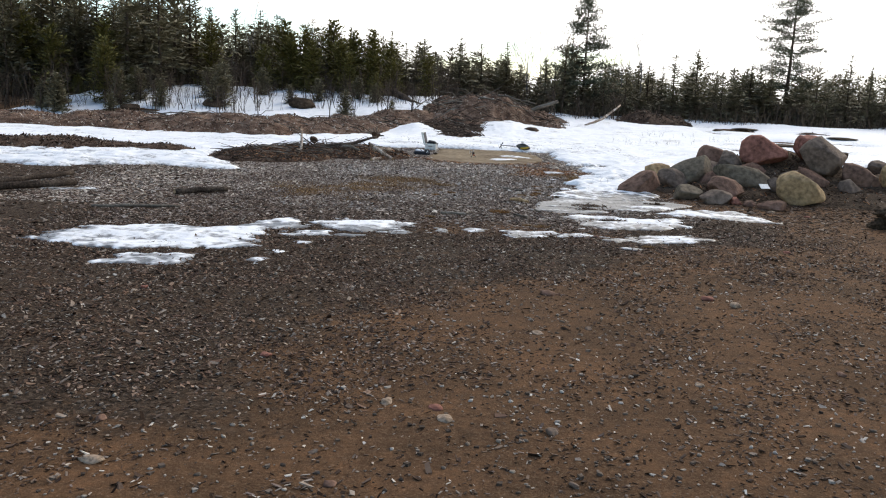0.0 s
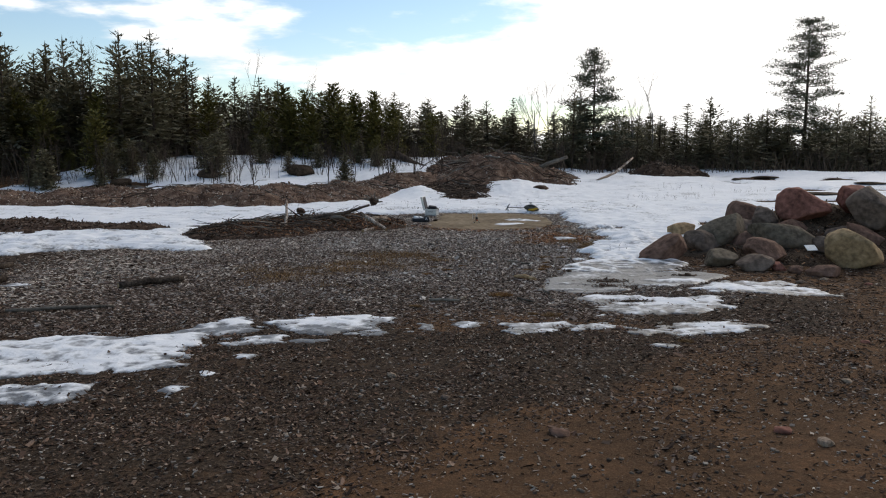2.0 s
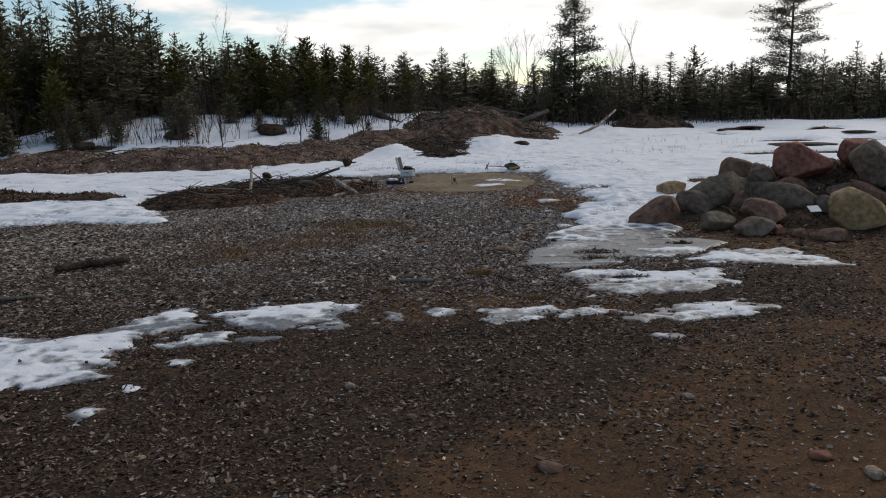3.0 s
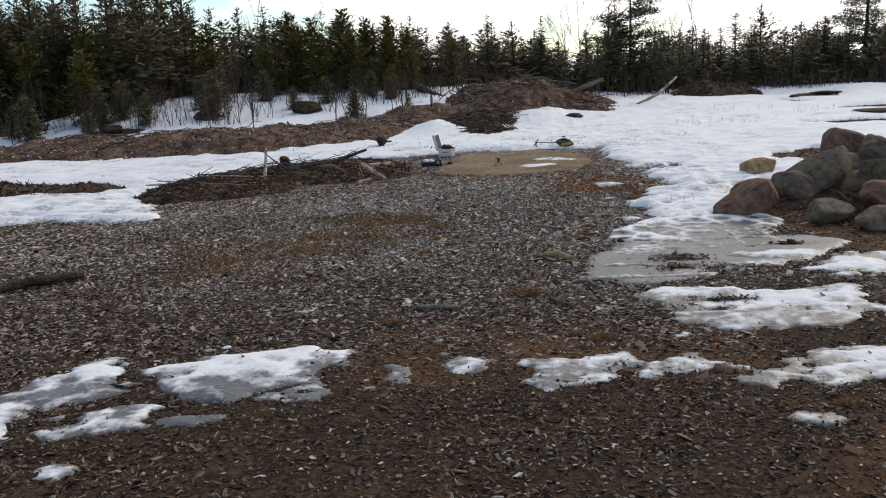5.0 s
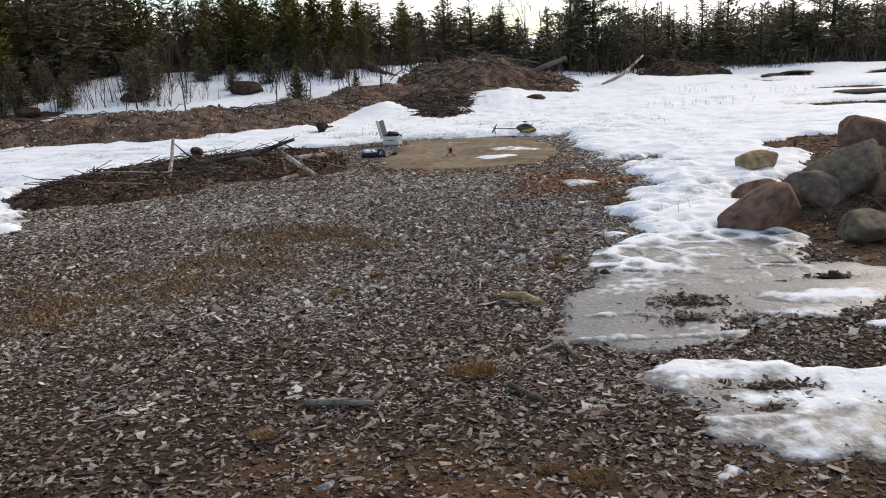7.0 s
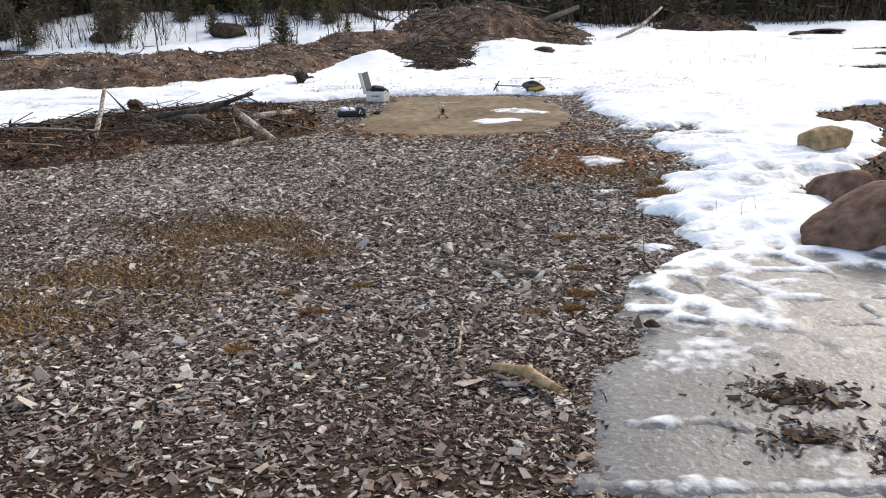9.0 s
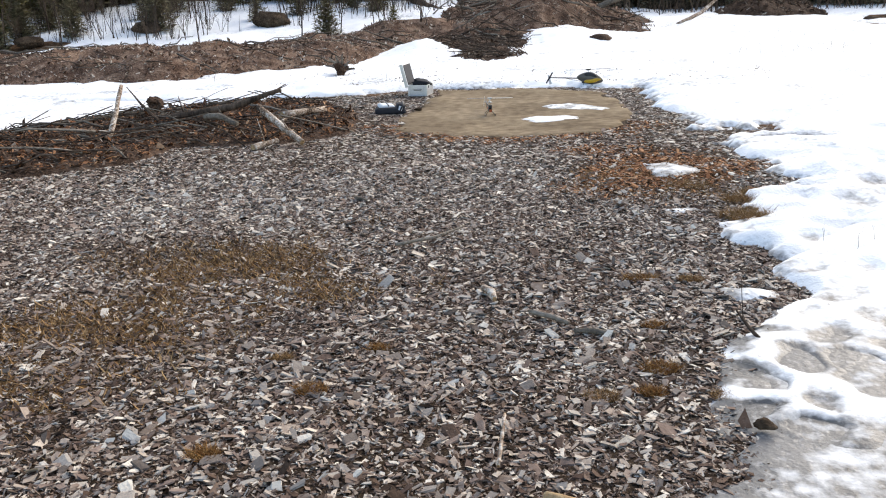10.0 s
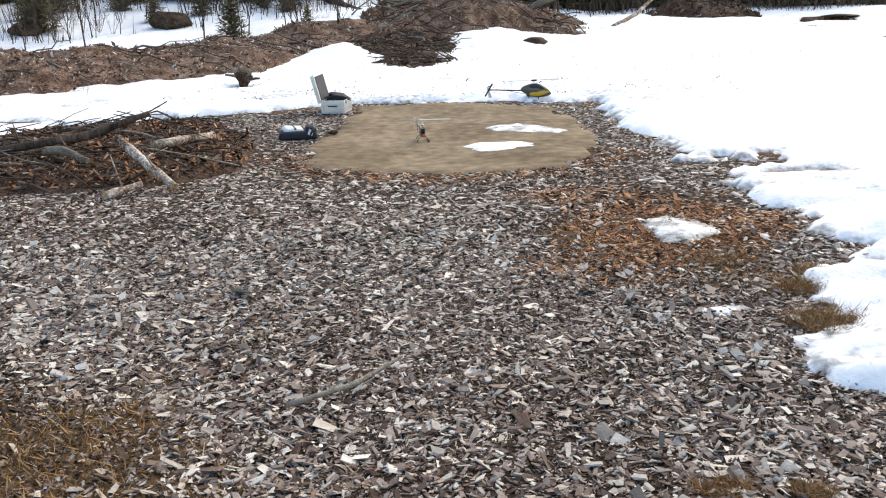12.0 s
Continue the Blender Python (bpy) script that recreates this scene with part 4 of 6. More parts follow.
spots = [(hx + ra * 0.95 * math.sqrt(rs.rand()) * math.cos(a), hy + rb * 0.95 * math.sqrt(rs.rand()) * math.sin(a)) for hx, hy, ra, rb in HOLES[2:] if rb > 0.3 for a in rs.uniform(0, 6.28, int(260 * ra * rb + 40))]
x, y = np.array(spots).T
spot_mulch = new("bare_spot_mulch", chip_mesh("bare_spot_mulch", x, y, terrain(x, y), 0.07, rs, BARKBITS, 0.3))
tagged(spot_mulch, "dark bark and turf in bare spots of snow", "bark", kind="stuff")


def blades(name, x, y, z, tall, rs, mat, lean=0.8, width=0.004):
    n = len(x)
    a, b = rs.uniform(0, 2 * np.pi, n), rs.uniform(0, 2 * np.pi, n)
    h = tall * rs.uniform(0.4, 1.2, n)
    out = h * lean * rs.uniform(0.3, 1.2, n)
    V = np.zeros((n, 3, 3))
    w = width * rs.uniform(0.6, 1.5, n)
    V[:, 0] = np.stack([x - w * np.cos(b), y - w * np.sin(b), z], -1)
    V[:, 1] = np.stack([x + w * np.cos(b), y + w * np.sin(b), z], -1)
    V[:, 2] = np.stack([x + out * np.cos(a), y + out * np.sin(a), z + h], -1)
    return arrays_mesh(name, V.reshape(-1, 3), np.arange(n * 3).reshape(n, 3), mat)


x, y, rs = scatter(56000, -3.2, 0.6, 12.4, 16.8, lambda x, y: 0.85 * grass_amount(x, y), 109)
mat_grass = new("dead_grass", blades("dead_grass", x, y, terrain(x, y), 0.034, rs, STRAW, 1.6))
tagged(mat_grass, "flattened tan dead grass growing through chips", "grass", kind="stuff")
x, y, rs = scatter(3500, 1.2, 3.2, 16.5, 18.8, lambda x, y: smooth(-0.3, 0.2, inside(GRASS[2], x, y) + 0.3 * fbm(x, y, 0.5, 73, 2)), 110)
edge_grass = new("orange_dead_grass", blades("orange_dead_grass", x, y, terrain(x, y), 0.035, rs, STRAW, 1.6, 0.003))
tagged(edge_grass, "tan dead grass beside the snow", "grass", kind="stuff")

# tufts: x, y, width, height
TUFTS = [(0.79, 11.93, 0.14, 0.07, RUST), (1.26, 10.72, 0.10, 0.06, STRAW), (1.07, 10.82, 0.05, 0.04, STRAW), (0.10, 14.09, 0.07, 0.05, RUST), (-0.10, 14.41, 0.05, 0.04, STRAW), (0.32, 14.52, 0.05, 0.04, RUST),
         (1.64, 15.47, 0.09, 0.05, RUST), (1.91, 15.43, 0.06, 0.05, STRAW), (1.55, 14.28, 0.08, 0.05, RUST), (1.48, 14.07, 0.05, 0.05, RUST), (1.28, 14.04, 0.07, 0.04, STRAW), (1.76, 14.04, 0.06, 0.04, STRAW),
         (2.56, 16.76, 0.20, 0.11, STRAW), (2.64, 17.2, 0.14, 0.10, STRAW), (2.8, 17.42, 0.12, 0.08, STRAW), (2.35, 17.7, 0.2, 0.06, STRAW), (3.3, 13.85, 0.10, 0.05, STRAW), (-0.2, 11.24, 0.07, 0.04, STRAW), (2.35, 9.5, 0.07, 0.04, STRAW), (6.75, 11.42, 0.26, 0.2, STRAW), (7.15, 11.5, 0.3, 0.22, STRAW), (3.2, 13.88, 0.09, 0.05, STRAW), (-0.16, 13.55, 0.06, 0.05, RUST), (1.6, 14.75, 0.06, 0.04, RUST)]
for i, (tx, ty, w, h, mat) in enumerate(TUFTS):
    rs = np.random.RandomState(200 + i)
    n = int(500 + 2600 * w)
    a, r = rs.uniform(0, 2 * np.pi, n), w * np.sqrt(rs.rand(n))
    bx, by = tx + r * np.cos(a), ty + r * 0.7 * np.sin(a)
    ob = new("grass_tuft", blades("grass_tuft", bx, by, terrain(bx, by), h * 0.62, rs, mat, 1.6, 0.0018))
    tagged(ob, "small dead grass tuft, rust-brown" if mat is RUST else "small dead grass tuft, straw-coloured", "grass", "grass tufts")


def boulder_mesh(name, w, d, h, mat, seed, detail=4, facets=14, lumpy=0.24, rise=0.0):
    rng = random.Random(seed)
    bm = bmesh.new()
    bmesh.ops.create_icosphere(bm, subdivisions=detail, radius=1)
    off = Vector((rng.uniform(-50, 50), rng.uniform(-50, 50), rng.uniform(-50, 50)))
    cuts = []
    for _ in range(facets):
        v = Vector((rng.gauss(0, 1), rng.gauss(0, 1), rng.gauss(0, 0.8))).normalized()
        cuts.append((v, rng.uniform(0.58, 0.86)))
    for v in bm.verts:
        p = v.co.normalized()
        r = 1 + lumpy * noise.noise(p * 1.3 + off) + lumpy * 0.4 * noise.noise(p * 3.1 + off) + lumpy * 0.12 * noise.noise(p * 9 + off)
        q = p * r
        for c, k in cuts:
            over = q.dot(c) - k
            if over > 0:
                q -= c * over * 0.93
        v.co = q
    lo = [min(v.co[i] for v in bm.verts) for i in range(3)]
    hi = [max(v.co[i] for v in bm.verts) for i in range(3)]
    for v in bm.verts:
        v.co = Vector([((v.co[i] - lo[i]) / (hi[i] - lo[i]) - (0 if i == 2 else 0.5)) * s for i, s in enumerate((w, d, h))])
        v.co.z *= 1 + rise * v.co.x / w
    return from_bm(name, bm, mat, True)


# ---- boulder pile: soil heart and boulders (x, y, bottom, width, depth, height, lean, turn) ----
SOIL_PILE = [(3.95, 15.9), (4.3, 15.1), (5.3, 14.6), (7.0, 13.9), (9.3, 13.7), (10.5, 15.5), (9.6, 18.2), (7.4, 19.6), (5.6, 18.8), (4.4, 17.3)]
soil_heap, soil_top = heap("soil_heap", SOIL_PILE, 0.42, 1.4, DARKSOIL, "low heap of dark brown soil under boulders", "soil heap", 0.08, 81, 0.12, 0.3, (6.65, 17.2, 1.0, 0.9, 0.5))
litter_on(soil_heap, soil_top, (3.6, 10.5, 13, 19.5), 9000, 0.04, BARKBITS, 300)
litter_on(soil_heap, soil_top, (3.6, 10.5, 13, 19.5), 1500, 0.04, REDCHIPS, 301, "brown_bark")
BOULDERS = [
    (3.50, 15.2, -0.05, 0.74, 0.52, 0.40, -3, 6, BROWNSTONE, 1.0, "flat brown granite slab rising from the ice"),
    (4.60, 18.5, 0.0, 0.52, 0.42, 0.31, 0, 20, TANSTONE, 0.2, "low rounded tan boulder standing in the snow"),
    (3.89, 16.4, -0.05, 0.50, 0.45, 0.33, 3, -15, BROWNSTONE, 0.4, "low brown boulder half behind a slab"),
    (4.30, 15.9, -0.06, 0.70, 0.50, 0.46, 10, 30, GRANITE, -0.7, "wedge-shaped grey-brown boulder in the pile"),
    (4.74, 16.1, -0.02, 0.82, 0.66, 0.64, -8, 12, GREENSTONE, 0.3, "large rounded grey-green boulder in the pile"),
    (5.49, 17.2, 0.22, 0.92, 0.60, 0.53, 6, 0, BROWNSTONE, -0.4, "flat-topped brown boulder on the pile"),
    (5.56, 16.6, 0.18, 0.56, 0.52, 0.53, 10, 40, GRANITE, -0.3, "dark grey angular boulder on the pile"),
    (6.20, 16.6, 0.42, 0.86, 0.70, 0.66, -6, 0, REDSTONE, -0.35, "large red granite boulder on top of the pile"),
    (5.49, 15.6, 0.12, 1.00, 0.52, 0.42, 2, 4, GREENSTONE, -0.2, "long grey-green boulder in the pile"),
    (4.94, 14.85, -0.04, 0.65, 0.52, 0.42, 4, -20, BROWNSTONE, -0.2, "pointed brown boulder in the pile"),
    (4.56, 14.2, -0.06, 0.52, 0.42, 0.28, 0, 10, GRANITE, 0.1, "oval grey boulder at the pile's foot"),
    (4.24, 14.7, -0.05, 0.50, 0.45, 0.30, 4, 25, GREENSTONE, 0.3, "low grey-green boulder at the pile's foot"),
    (4.90, 14.15, -0.05, 0.22, 0.20, 0.17, 0, 0, REDSTONE, 0.0, "small reddish stone between boulders"),
    (6.05, 14.4, -0.04, 0.76, 0.60, 0.56, 6, -12, TANSTONE, -0.35, "large yellow-tan boulder at the pile's foot"),
    (6.99, 15.8, 0.42, 0.88, 0.70, 0.69, 6, 8, GRANITE, -0.25, "large grey boulder with dark stains on the pile"),
    (7.05, 16.5, 0.62, 0.52, 0.45, 0.50, 0, 0, REDSTONE, 0.0, "reddish boulder behind a large grey one"),
    (6.64, 15.35, 0.16, 0.52, 0.45, 0.38, 0, 15, BROWNSTONE, -0.3, "brown boulder wedged under a larger one"),
    (7.20, 14.95, 0.10, 0.46, 0.38, 0.31, 6, 30, GRANITE, -0.4, "small grey boulder low in the pile"),
    (7.55, 15.5, 0.20, 0.75, 0.50, 0.42, 12, 10, BROWNSTONE, -0.5, "long brown boulder on the soil"),
    (8.20, 15.2, 0.10, 0.76, 0.60, 0.48, 8, 20, TANSTONE, -0.6, "smooth brown boulder on the soil"),
    (8.44, 16.5, 0.36, 0.38, 0.34, 0.33, 0, 0, GRANITE, 0.0, "small grey boulder on the soil"),
    (7.46, 15.9, 0.70, 0.16, 0.14, 0.15, 0, 0, DARKSOIL, 0.0, "small dark stone on the soil"),
    (5.95, 15.05, 0.14, 0.36, 0.32, 0.26, 0, 10, GRANITE, 0.0, "grey boulder wedged in the pile"),
    (5.30, 13.6, -0.05, 0.42, 0.34, 0.20, 4, 20, BROWNSTONE, 0.2, "low brown stone sunk in the soil"),
    (4.95, 15.75, 0.0, 0.50, 0.45, 0.40, 0, 40, BROWNSTONE, 0.0, "brown boulder filling a gap in the pile"),
    (5.15, 16.6, 0.1, 0.62, 0.5, 0.46, 0, 70, GRANITE, 0.0, "grey boulder between larger ones"),
    (5.85, 16.2, 0.15, 0.56, 0.5, 0.42, 4, 30, BROWNSTONE, 0.0, "brown boulder carrying a red one"),
    (6.50, 15.9, 0.1, 0.5, 0.45, 0.38, 0, 80, GRANITE, 0.0, "grey boulder half buried in soil"),
    (5.05, 13.9, -0.03, 0.18, 0.16, 0.13, 0, 20, BROWNSTONE, 0.0, "small brown stone in front of the pile"),
]
for i, (bx, by, bz, w, d, h, lean, turn, mat, rise, label) in enumerate(BOULDERS):
    ob = new("boulder", boulder_mesh("boulder", w * 1.07, d * 1.12, h * 1.02, mat, 500 + i, 4, 11, 0.2, rise))
    ob.matrix_world = pose(bx, by, bz, 0, lean, 0) @ pose(0, 0, 0, 0, 0, turn * 0.3)
    tagged(ob, label, "boulder", "boulder pile")
turf = new("turf_lump", boulder_mesh("turf_lump", 1.25, 0.6, 0.40, DARKSOIL, 640, 5, 3, 0.75))
turf.matrix_world = pose(6.6, 11.85, tz(6.6, 11.85) - 0.04)
tagged(turf, "dark lump of torn turf on the soil", "turf")

# loose stones: x, y, size
STONES = [(-0.27, 4.35, 0.10), (-0.44, 3.37, 0.07), (0.59, 4.03, 0.08), (-1.51, 3.46, 0.13), (-1.07, 5.0, 0.09), (0.70, 5.81, 0.10), (-1.65, 3.91, 0.07), (0.62, 3.44, 0.06), (-0.22, 8.26, 0.10), (2.31, 7.12, 0.14),
          (2.48, 6.88, 0.14), (0.91, 7.01, 0.15), (4.76, 13.0, 0.17), (4.7, 12.5, 0.14), (0.0, 4.3, 0.09), (0.05, 4.15, 0.11), (0.75, 3.3, 0.05), (1.1, 6.0, 0.08), (1.9, 8.0, 0.09), (-2.4, 6.6, 0.07), (1.6, 4.9, 0.07),
          (2.6, 5.2, 0.08), (-0.8, 5.9, 0.06), (3.2, 8.2, 0.1), (5.6, 12.9, 0.12), (5.2, 13.3, 0.16), (1.85, 10.05, 0.12), (0.2, 7.7, 0.07), (-1.2, 7.2, 0.06), (3.9, 9.4, 0.1)]
for i, (px, py, s) in enumerate(STONES):
    rng = random.Random(700 + i)
    mat = (PALESTONE, BROWNSTONE, GRANITE, PALESTONE, REDSTONE)[i % 5]
    ob = new("stone", boulder_mesh("stone", s, s * rng.uniform(0.6, 0.9), s * rng.uniform(0.3, 0.5), mat, 700 + i, 3, 5))
    ob.matrix_world = pose(px, py, tz(px, py) - s * 0.14, 0, 0, rng.uniform(0, 360))
    tagged(ob, "small rounded stone lying on the soil", "stone", "loose stones")
rs = np.random.RandomState(66)
n = 10500
gx, gy = rs.normal(0.3, 3.0, n), -3.5 + 15 * rs.rand(n)
ok = ~on_snow(gx, gy, 0.0)
gx, gy = gx[ok], gy[ok]
ico = bmesh.new()
bmesh.ops.create_cube(ico, size=1.3)
IV = np.array([v.co[:] for v in ico.verts])
IF = np.array([[v.index for v in f.verts] for f in ico.faces])
ico.free()


ball = bmesh.new()
bmesh.ops.create_icosphere(ball, subdivisions=1, radius=0.62)
BV = np.array([v.co[:] for v in ball.verts])
BF = np.array([[v.index for v in f.verts] for f in ball.faces])
ball.free()


def pebble_mesh(name, x, y, z, size, rs, mat, IV=IV, IF=IF, shade=False):
    n = len(x)
    s = np.minimum(size * np.exp(rs.normal(0, 0.5, n)), size * 2.2)
    a = rs.uniform(0, 6.28, n)
    base = IV[None] * (1 + rs.uniform(-0.45, 0.3, (n, len(IV), 1)))
    sx, sy, sz = s[:, None], (s * rs.uniform(0.55, 1, n))[:, None], (s * rs.uniform(0.35, 0.7, n))[:, None]
    u, v = base[..., 0] * sx, base[..., 1] * sy
    V = np.stack([x[:, None] + u * np.cos(a)[:, None] - v * np.sin(a)[:, None], y[:, None] + u * np.sin(a)[:, None] + v * np.cos(a)[:, None], z[:, None] + base[..., 2] * sz + sz * 0.4], -1)
    F = (np.arange(n)[:, None, None] * len(IV) + IF[None]).reshape(-1, IF.shape[1])
    return arrays_mesh(name, V.reshape(-1, 3), F, mat, shade)


GRAVEL = material("mixed_gravel", ((0.1, (0.04, 0.03, 0.024)), (0.5, (0.11, 0.082, 0.062)), (0.8, (0.2, 0.16, 0.13)), (1.0, (0.4, 0.36, 0.31))), 20, 0.85, 0.3, 90, "island", 0.85)
PEBBLE = material("mixed_pebbles", ((0.1, (0.07, 0.052, 0.04)), (0.5, (0.16, 0.125, 0.096)), (0.8, (0.29, 0.245, 0.20)), (1.0, (0.5, 0.46, 0.41))), 20, 0.85, 0.3, 90, "island", 0.85)
gravel = new("gravel", pebble_mesh("gravel", gx, gy, terrain(gx, gy), 0.009, rs, GRAVEL))
tagged(gravel, "fine mixed gravel on brown soil", "gravel", kind="stuff")


rs = np.random.RandomState(67)
n = 5200
gx, gy = rs.normal(0.4, 2.6, n), 1.8 + 8.2 * rs.rand(n) ** 1.2
ok = ~on_snow(gx, gy, 0.0) & (rs.rand(n) < np.clip(0.35 + 0.6 * smooth(-1.5, 1.5, gx) + 0.7 * fbm(gx, gy, 1.2, 68, 3), 0, 1))
pebbles = new("pebbles", pebble_mesh("pebbles", gx[ok], gy[ok], terrain(gx[ok], gy[ok]) - 0.003, 0.0135, rs, PEBBLE, BV, BF, True))
tagged(pebbles, "larger pale and brown pebbles in the soil", "gravel", kind="stuff")


# ---- bark berm, mounds and brush pile ----
BERM = [(-24, 26.3), (-9, 26.5), (-5.3, 26.3), (-4.6, 27.8), (-2.9, 28.7), (-2.3, 30.8), (-1.8, 33.2), (-0.9, 34.5), (0.2, 35.0), (0.0, 38.5), (-3.2, 37), (-7, 33.4), (-12, 31), (-24, 29.6)]
MOUND = [(-1.6, 38.0), (-1.3, 35.4), (-0.2, 34.2), (1.0, 34.0), (1.7, 35.4), (2.8, 36.6), (5.1, 37.6), (5.9, 40), (4.6, 43), (1, 43), (-1, 41)]
MOUND_B = [(8.6, 43.6), (10, 42.7), (12.8, 43.6), (12.6, 46), (9, 46)]
berm, berm_top = heap("bark_berm", BERM, 0.5, 0.9, DEBRIS, "long low bank of brown bark debris", "debris heap", 0.16, 85, 0.22)
mound, mound_top = heap("debris_mound", MOUND, 0.66, 1.7, DEBRIS, "tall mound of brown bark and branches", "debris heap", 0.12, 88, 0.35, 0.5, (2.2, 38.3, 1.3, 1.7, 0.5))
mound_b, mound_b_top = heap("debris_mound", MOUND_B, 0.85, 0.9, DARKDEBRIS, "low dark debris mound in the snow", "debris heap", 0.16, 91, 0.25)
litter_on(berm, berm_top, (-16, -1, 26, 36), 15000, 0.05, BROWNCHIPS, 310)
litter_on(berm, berm_top, (-16, -1, 26, 36), 14000, 0.045, CHIPS, 311, "dark_bark")
litter_on(mound, mound_top, (-2.4, 5.6, 30, 43), 14000, 0.055, BROWNCHIPS, 312)
litter_on(mound, mound_top, (-2.4, 5.6, 30, 43), 6000, 0.055, CHIPS, 313, "dark_bark")
litter_on(mound_b, mound_b_top, (8.5, 13, 42, 46), 2500, 0.08, BARKBITS, 314)
STRIP = [(-20, 20.5), (-13, 20.9), (-9.3, 21.4), (-7.6, 20.9), (-5.9, 19.8), (-6.6, 19.0), (-9, 18.6), (-14, 18.6), (-20, 18.5)]
strip, strip_top = heap("mulch_strip", STRIP, 0.24, 0.6, DARKDEBRIS, "low dark strip of bark debris in snow", "debris heap", 0.12, 93, 0.2)
litter_on(strip, strip_top, (-16, -5.8, 18.6, 21.3), 7000, 0.05, BARKBITS, 315)
LOBE = [(-0.5, 30.9), (-0.1, 30.0), (0.35, 29.6), (1.1, 29.8), (1.35, 31.5), (1.6, 34.0), (1.4, 36), (-1.6, 36), (-1.7, 34.0), (-0.8, 32.4)]
lobe, lobe_top = heap("brush_heap", LOBE, 0.15, 0.35, DARKDEBRIS, "low dark heap of wet brush in snow", "brush pile", 0.08, 90, 0.12)
litter_on(lobe, lobe_top, (-1.6, 1.6, 29.5, 36), 5000, 0.05, BARKBITS, 316)
BRUSH = [(-5.6, 18.5), (-4.6, 18.0), (-3.7, 18.3), (-3.1, 19.0), (-2.5, 19.7), (-1.5, 20.1), (-1.1, 20.8), (-1.2, 22.3), (-1.8, 23.9), (-2.6, 23.6), (-3.5, 23.2), (-4.5, 22.3), (-5.4, 21.0)]
brush, brush_top = heap("brush_pile", BRUSH, 0.17, 0.8, DARKDEBRIS, "low pile of dark brush, twigs and bark", "brush pile", 0.07, 95, 0.25)
litter_on(brush, brush_top, (-5.8, -0.8, 17.8, 24), 14000, 0.04, BARKBITS, 320)
litter_on(brush, brush_top, (-5.0, -0.8, 18.6, 23), 8000, 0.035, REDCHIPS, 321, "brown_bark")


def sticks_on(thing, top, area, count, length, radius, mat, seed, name="branch", rise=0.18):
    rng = random.Random(seed)
    made = 0
    while made < count:
        x, y = rng.uniform(area[0], area[1]), rng.uniform(area[2], area[3])
        z = float(top(np.array([x]), np.array([y]))[0])
        if z < tz(x, y) + 0.03:
            continue
        a, L = rng.uniform(-0.6, 0.6) + rng.choice((0, math.pi)), length * rng.uniform(0.4, 1.3)
        dx, dy = math.cos(a) * L / 2, math.sin(a) * L / 2
        z2 = float(top(np.array([x + dx]), np.array([y + dy]))[0])
        z1 = float(top(np.array([x - dx]), np.array([y - dy]))[0])
        r = radius * rng.uniform(0.5, 1.4)
        me = mesh_of(name, *twig_data((x - dx, y - dy, z1 + r), (x + dx, y + dy, z2 + r + abs(rng.gauss(0, rise)) * L), r, rng), mat)
        part(name, me, thing)
        made += 1


sticks_on(brush, brush_top, (-5.3, -1.0, 18.2, 23.4), 150, 0.75, 0.010, TWIG, 330, rise=0.13)
sticks_on(brush, brush_top, (-5.2, -1.2, 18.4, 22.5), 60, 0.9, 0.013, DRYWOOD, 331, rise=0.14)
sticks_on(berm, berm_top, (-14, -1, 26.4, 35), 40, 1.1, 0.016, TWIG, 332, rise=0.1)
sticks_on(mound, mound_top, (-1.5, 5, 30.5, 41), 55, 1.3, 0.02, TWIG, 333, rise=0.2)
sticks_on(mound, mound_top, (-1.2, 5, 35, 41.5), 34, 1.6, 0.03, DRYWOOD, 336, rise=0.28)
sticks_on(berm, berm_top, (-10, -1, 27, 36), 26, 1.3, 0.022, DRYWOOD, 337, rise=0.1)
sticks_on(lobe, lobe_top, (-1.2, 1.3, 30, 35), 110, 0.8, 0.013, TWIG, 335, rise=0.15)
sticks_on(mound_b, mound_b_top, (9, 12.4, 43, 45.5), 14, 0.9, 0.02, TWIG, 334, rise=0.15)


def log(name, points, radii, mat, label, category="log", sides=12, stubs=0, seed=0, end=CUTWOOD):
    """A log with a knotty surface, pale end grain and a few broken branch stubs."""
    rng = random.Random(seed)
    pts = [Vector(p) for p in points]
    fine, rr = [], []
    for i in range(len(pts) - 1):
        for k in range(4):
            s = k / 4
            fine.append(pts[i].lerp(pts[i + 1], s) + Vector((rng.gauss(0, 1), rng.gauss(0, 1), rng.gauss(0, 1))) * radii[i] * 0.06)
            rr.append((radii[i] * (1 - s) + radii[i + 1] * s) * rng.uniform(0.93, 1.07))
    fine.append(pts[-1])
    rr.append(radii[-1])
    thing = tagged(new(name), label, category)
    part("trunk", mesh_of("trunk", *tube_data(fine, rr, sides, 0.07, rng), mat), thing)
    for p, q, r in ((fine[0], fine[1], rr[0]), (fine[-1], fine[-2], rr[-1])):
        d = (p - q).normalized()
        part("cut_end", mesh_of("cut_end", *tube_data([p - d * 0.004, p + d * 0.003], [r * 0.86, r * 0.82], sides, 0.05, rng), end, False), thing)
    for _ in range(stubs):
        i = rng.randrange(1, len(fine) - 1)
        d = Vector((rng.gauss(0, 1), rng.gauss(0, 1), abs(rng.gauss(0.4, 0.6)))).normalized()
        L = rng.uniform(0.06, 0.28)
        part("branch_stub", mesh_of("branch_stub", *tube_data([fine[i], fine[i] + d * (rr[i] + L * 0.5), fine[i] + d * (rr[i] + L)], [rr[i] * 0.3, rr[i] * 0.22, rr[i] * 0.1], 6, 0.1, rng), mat), thing)
    return thing


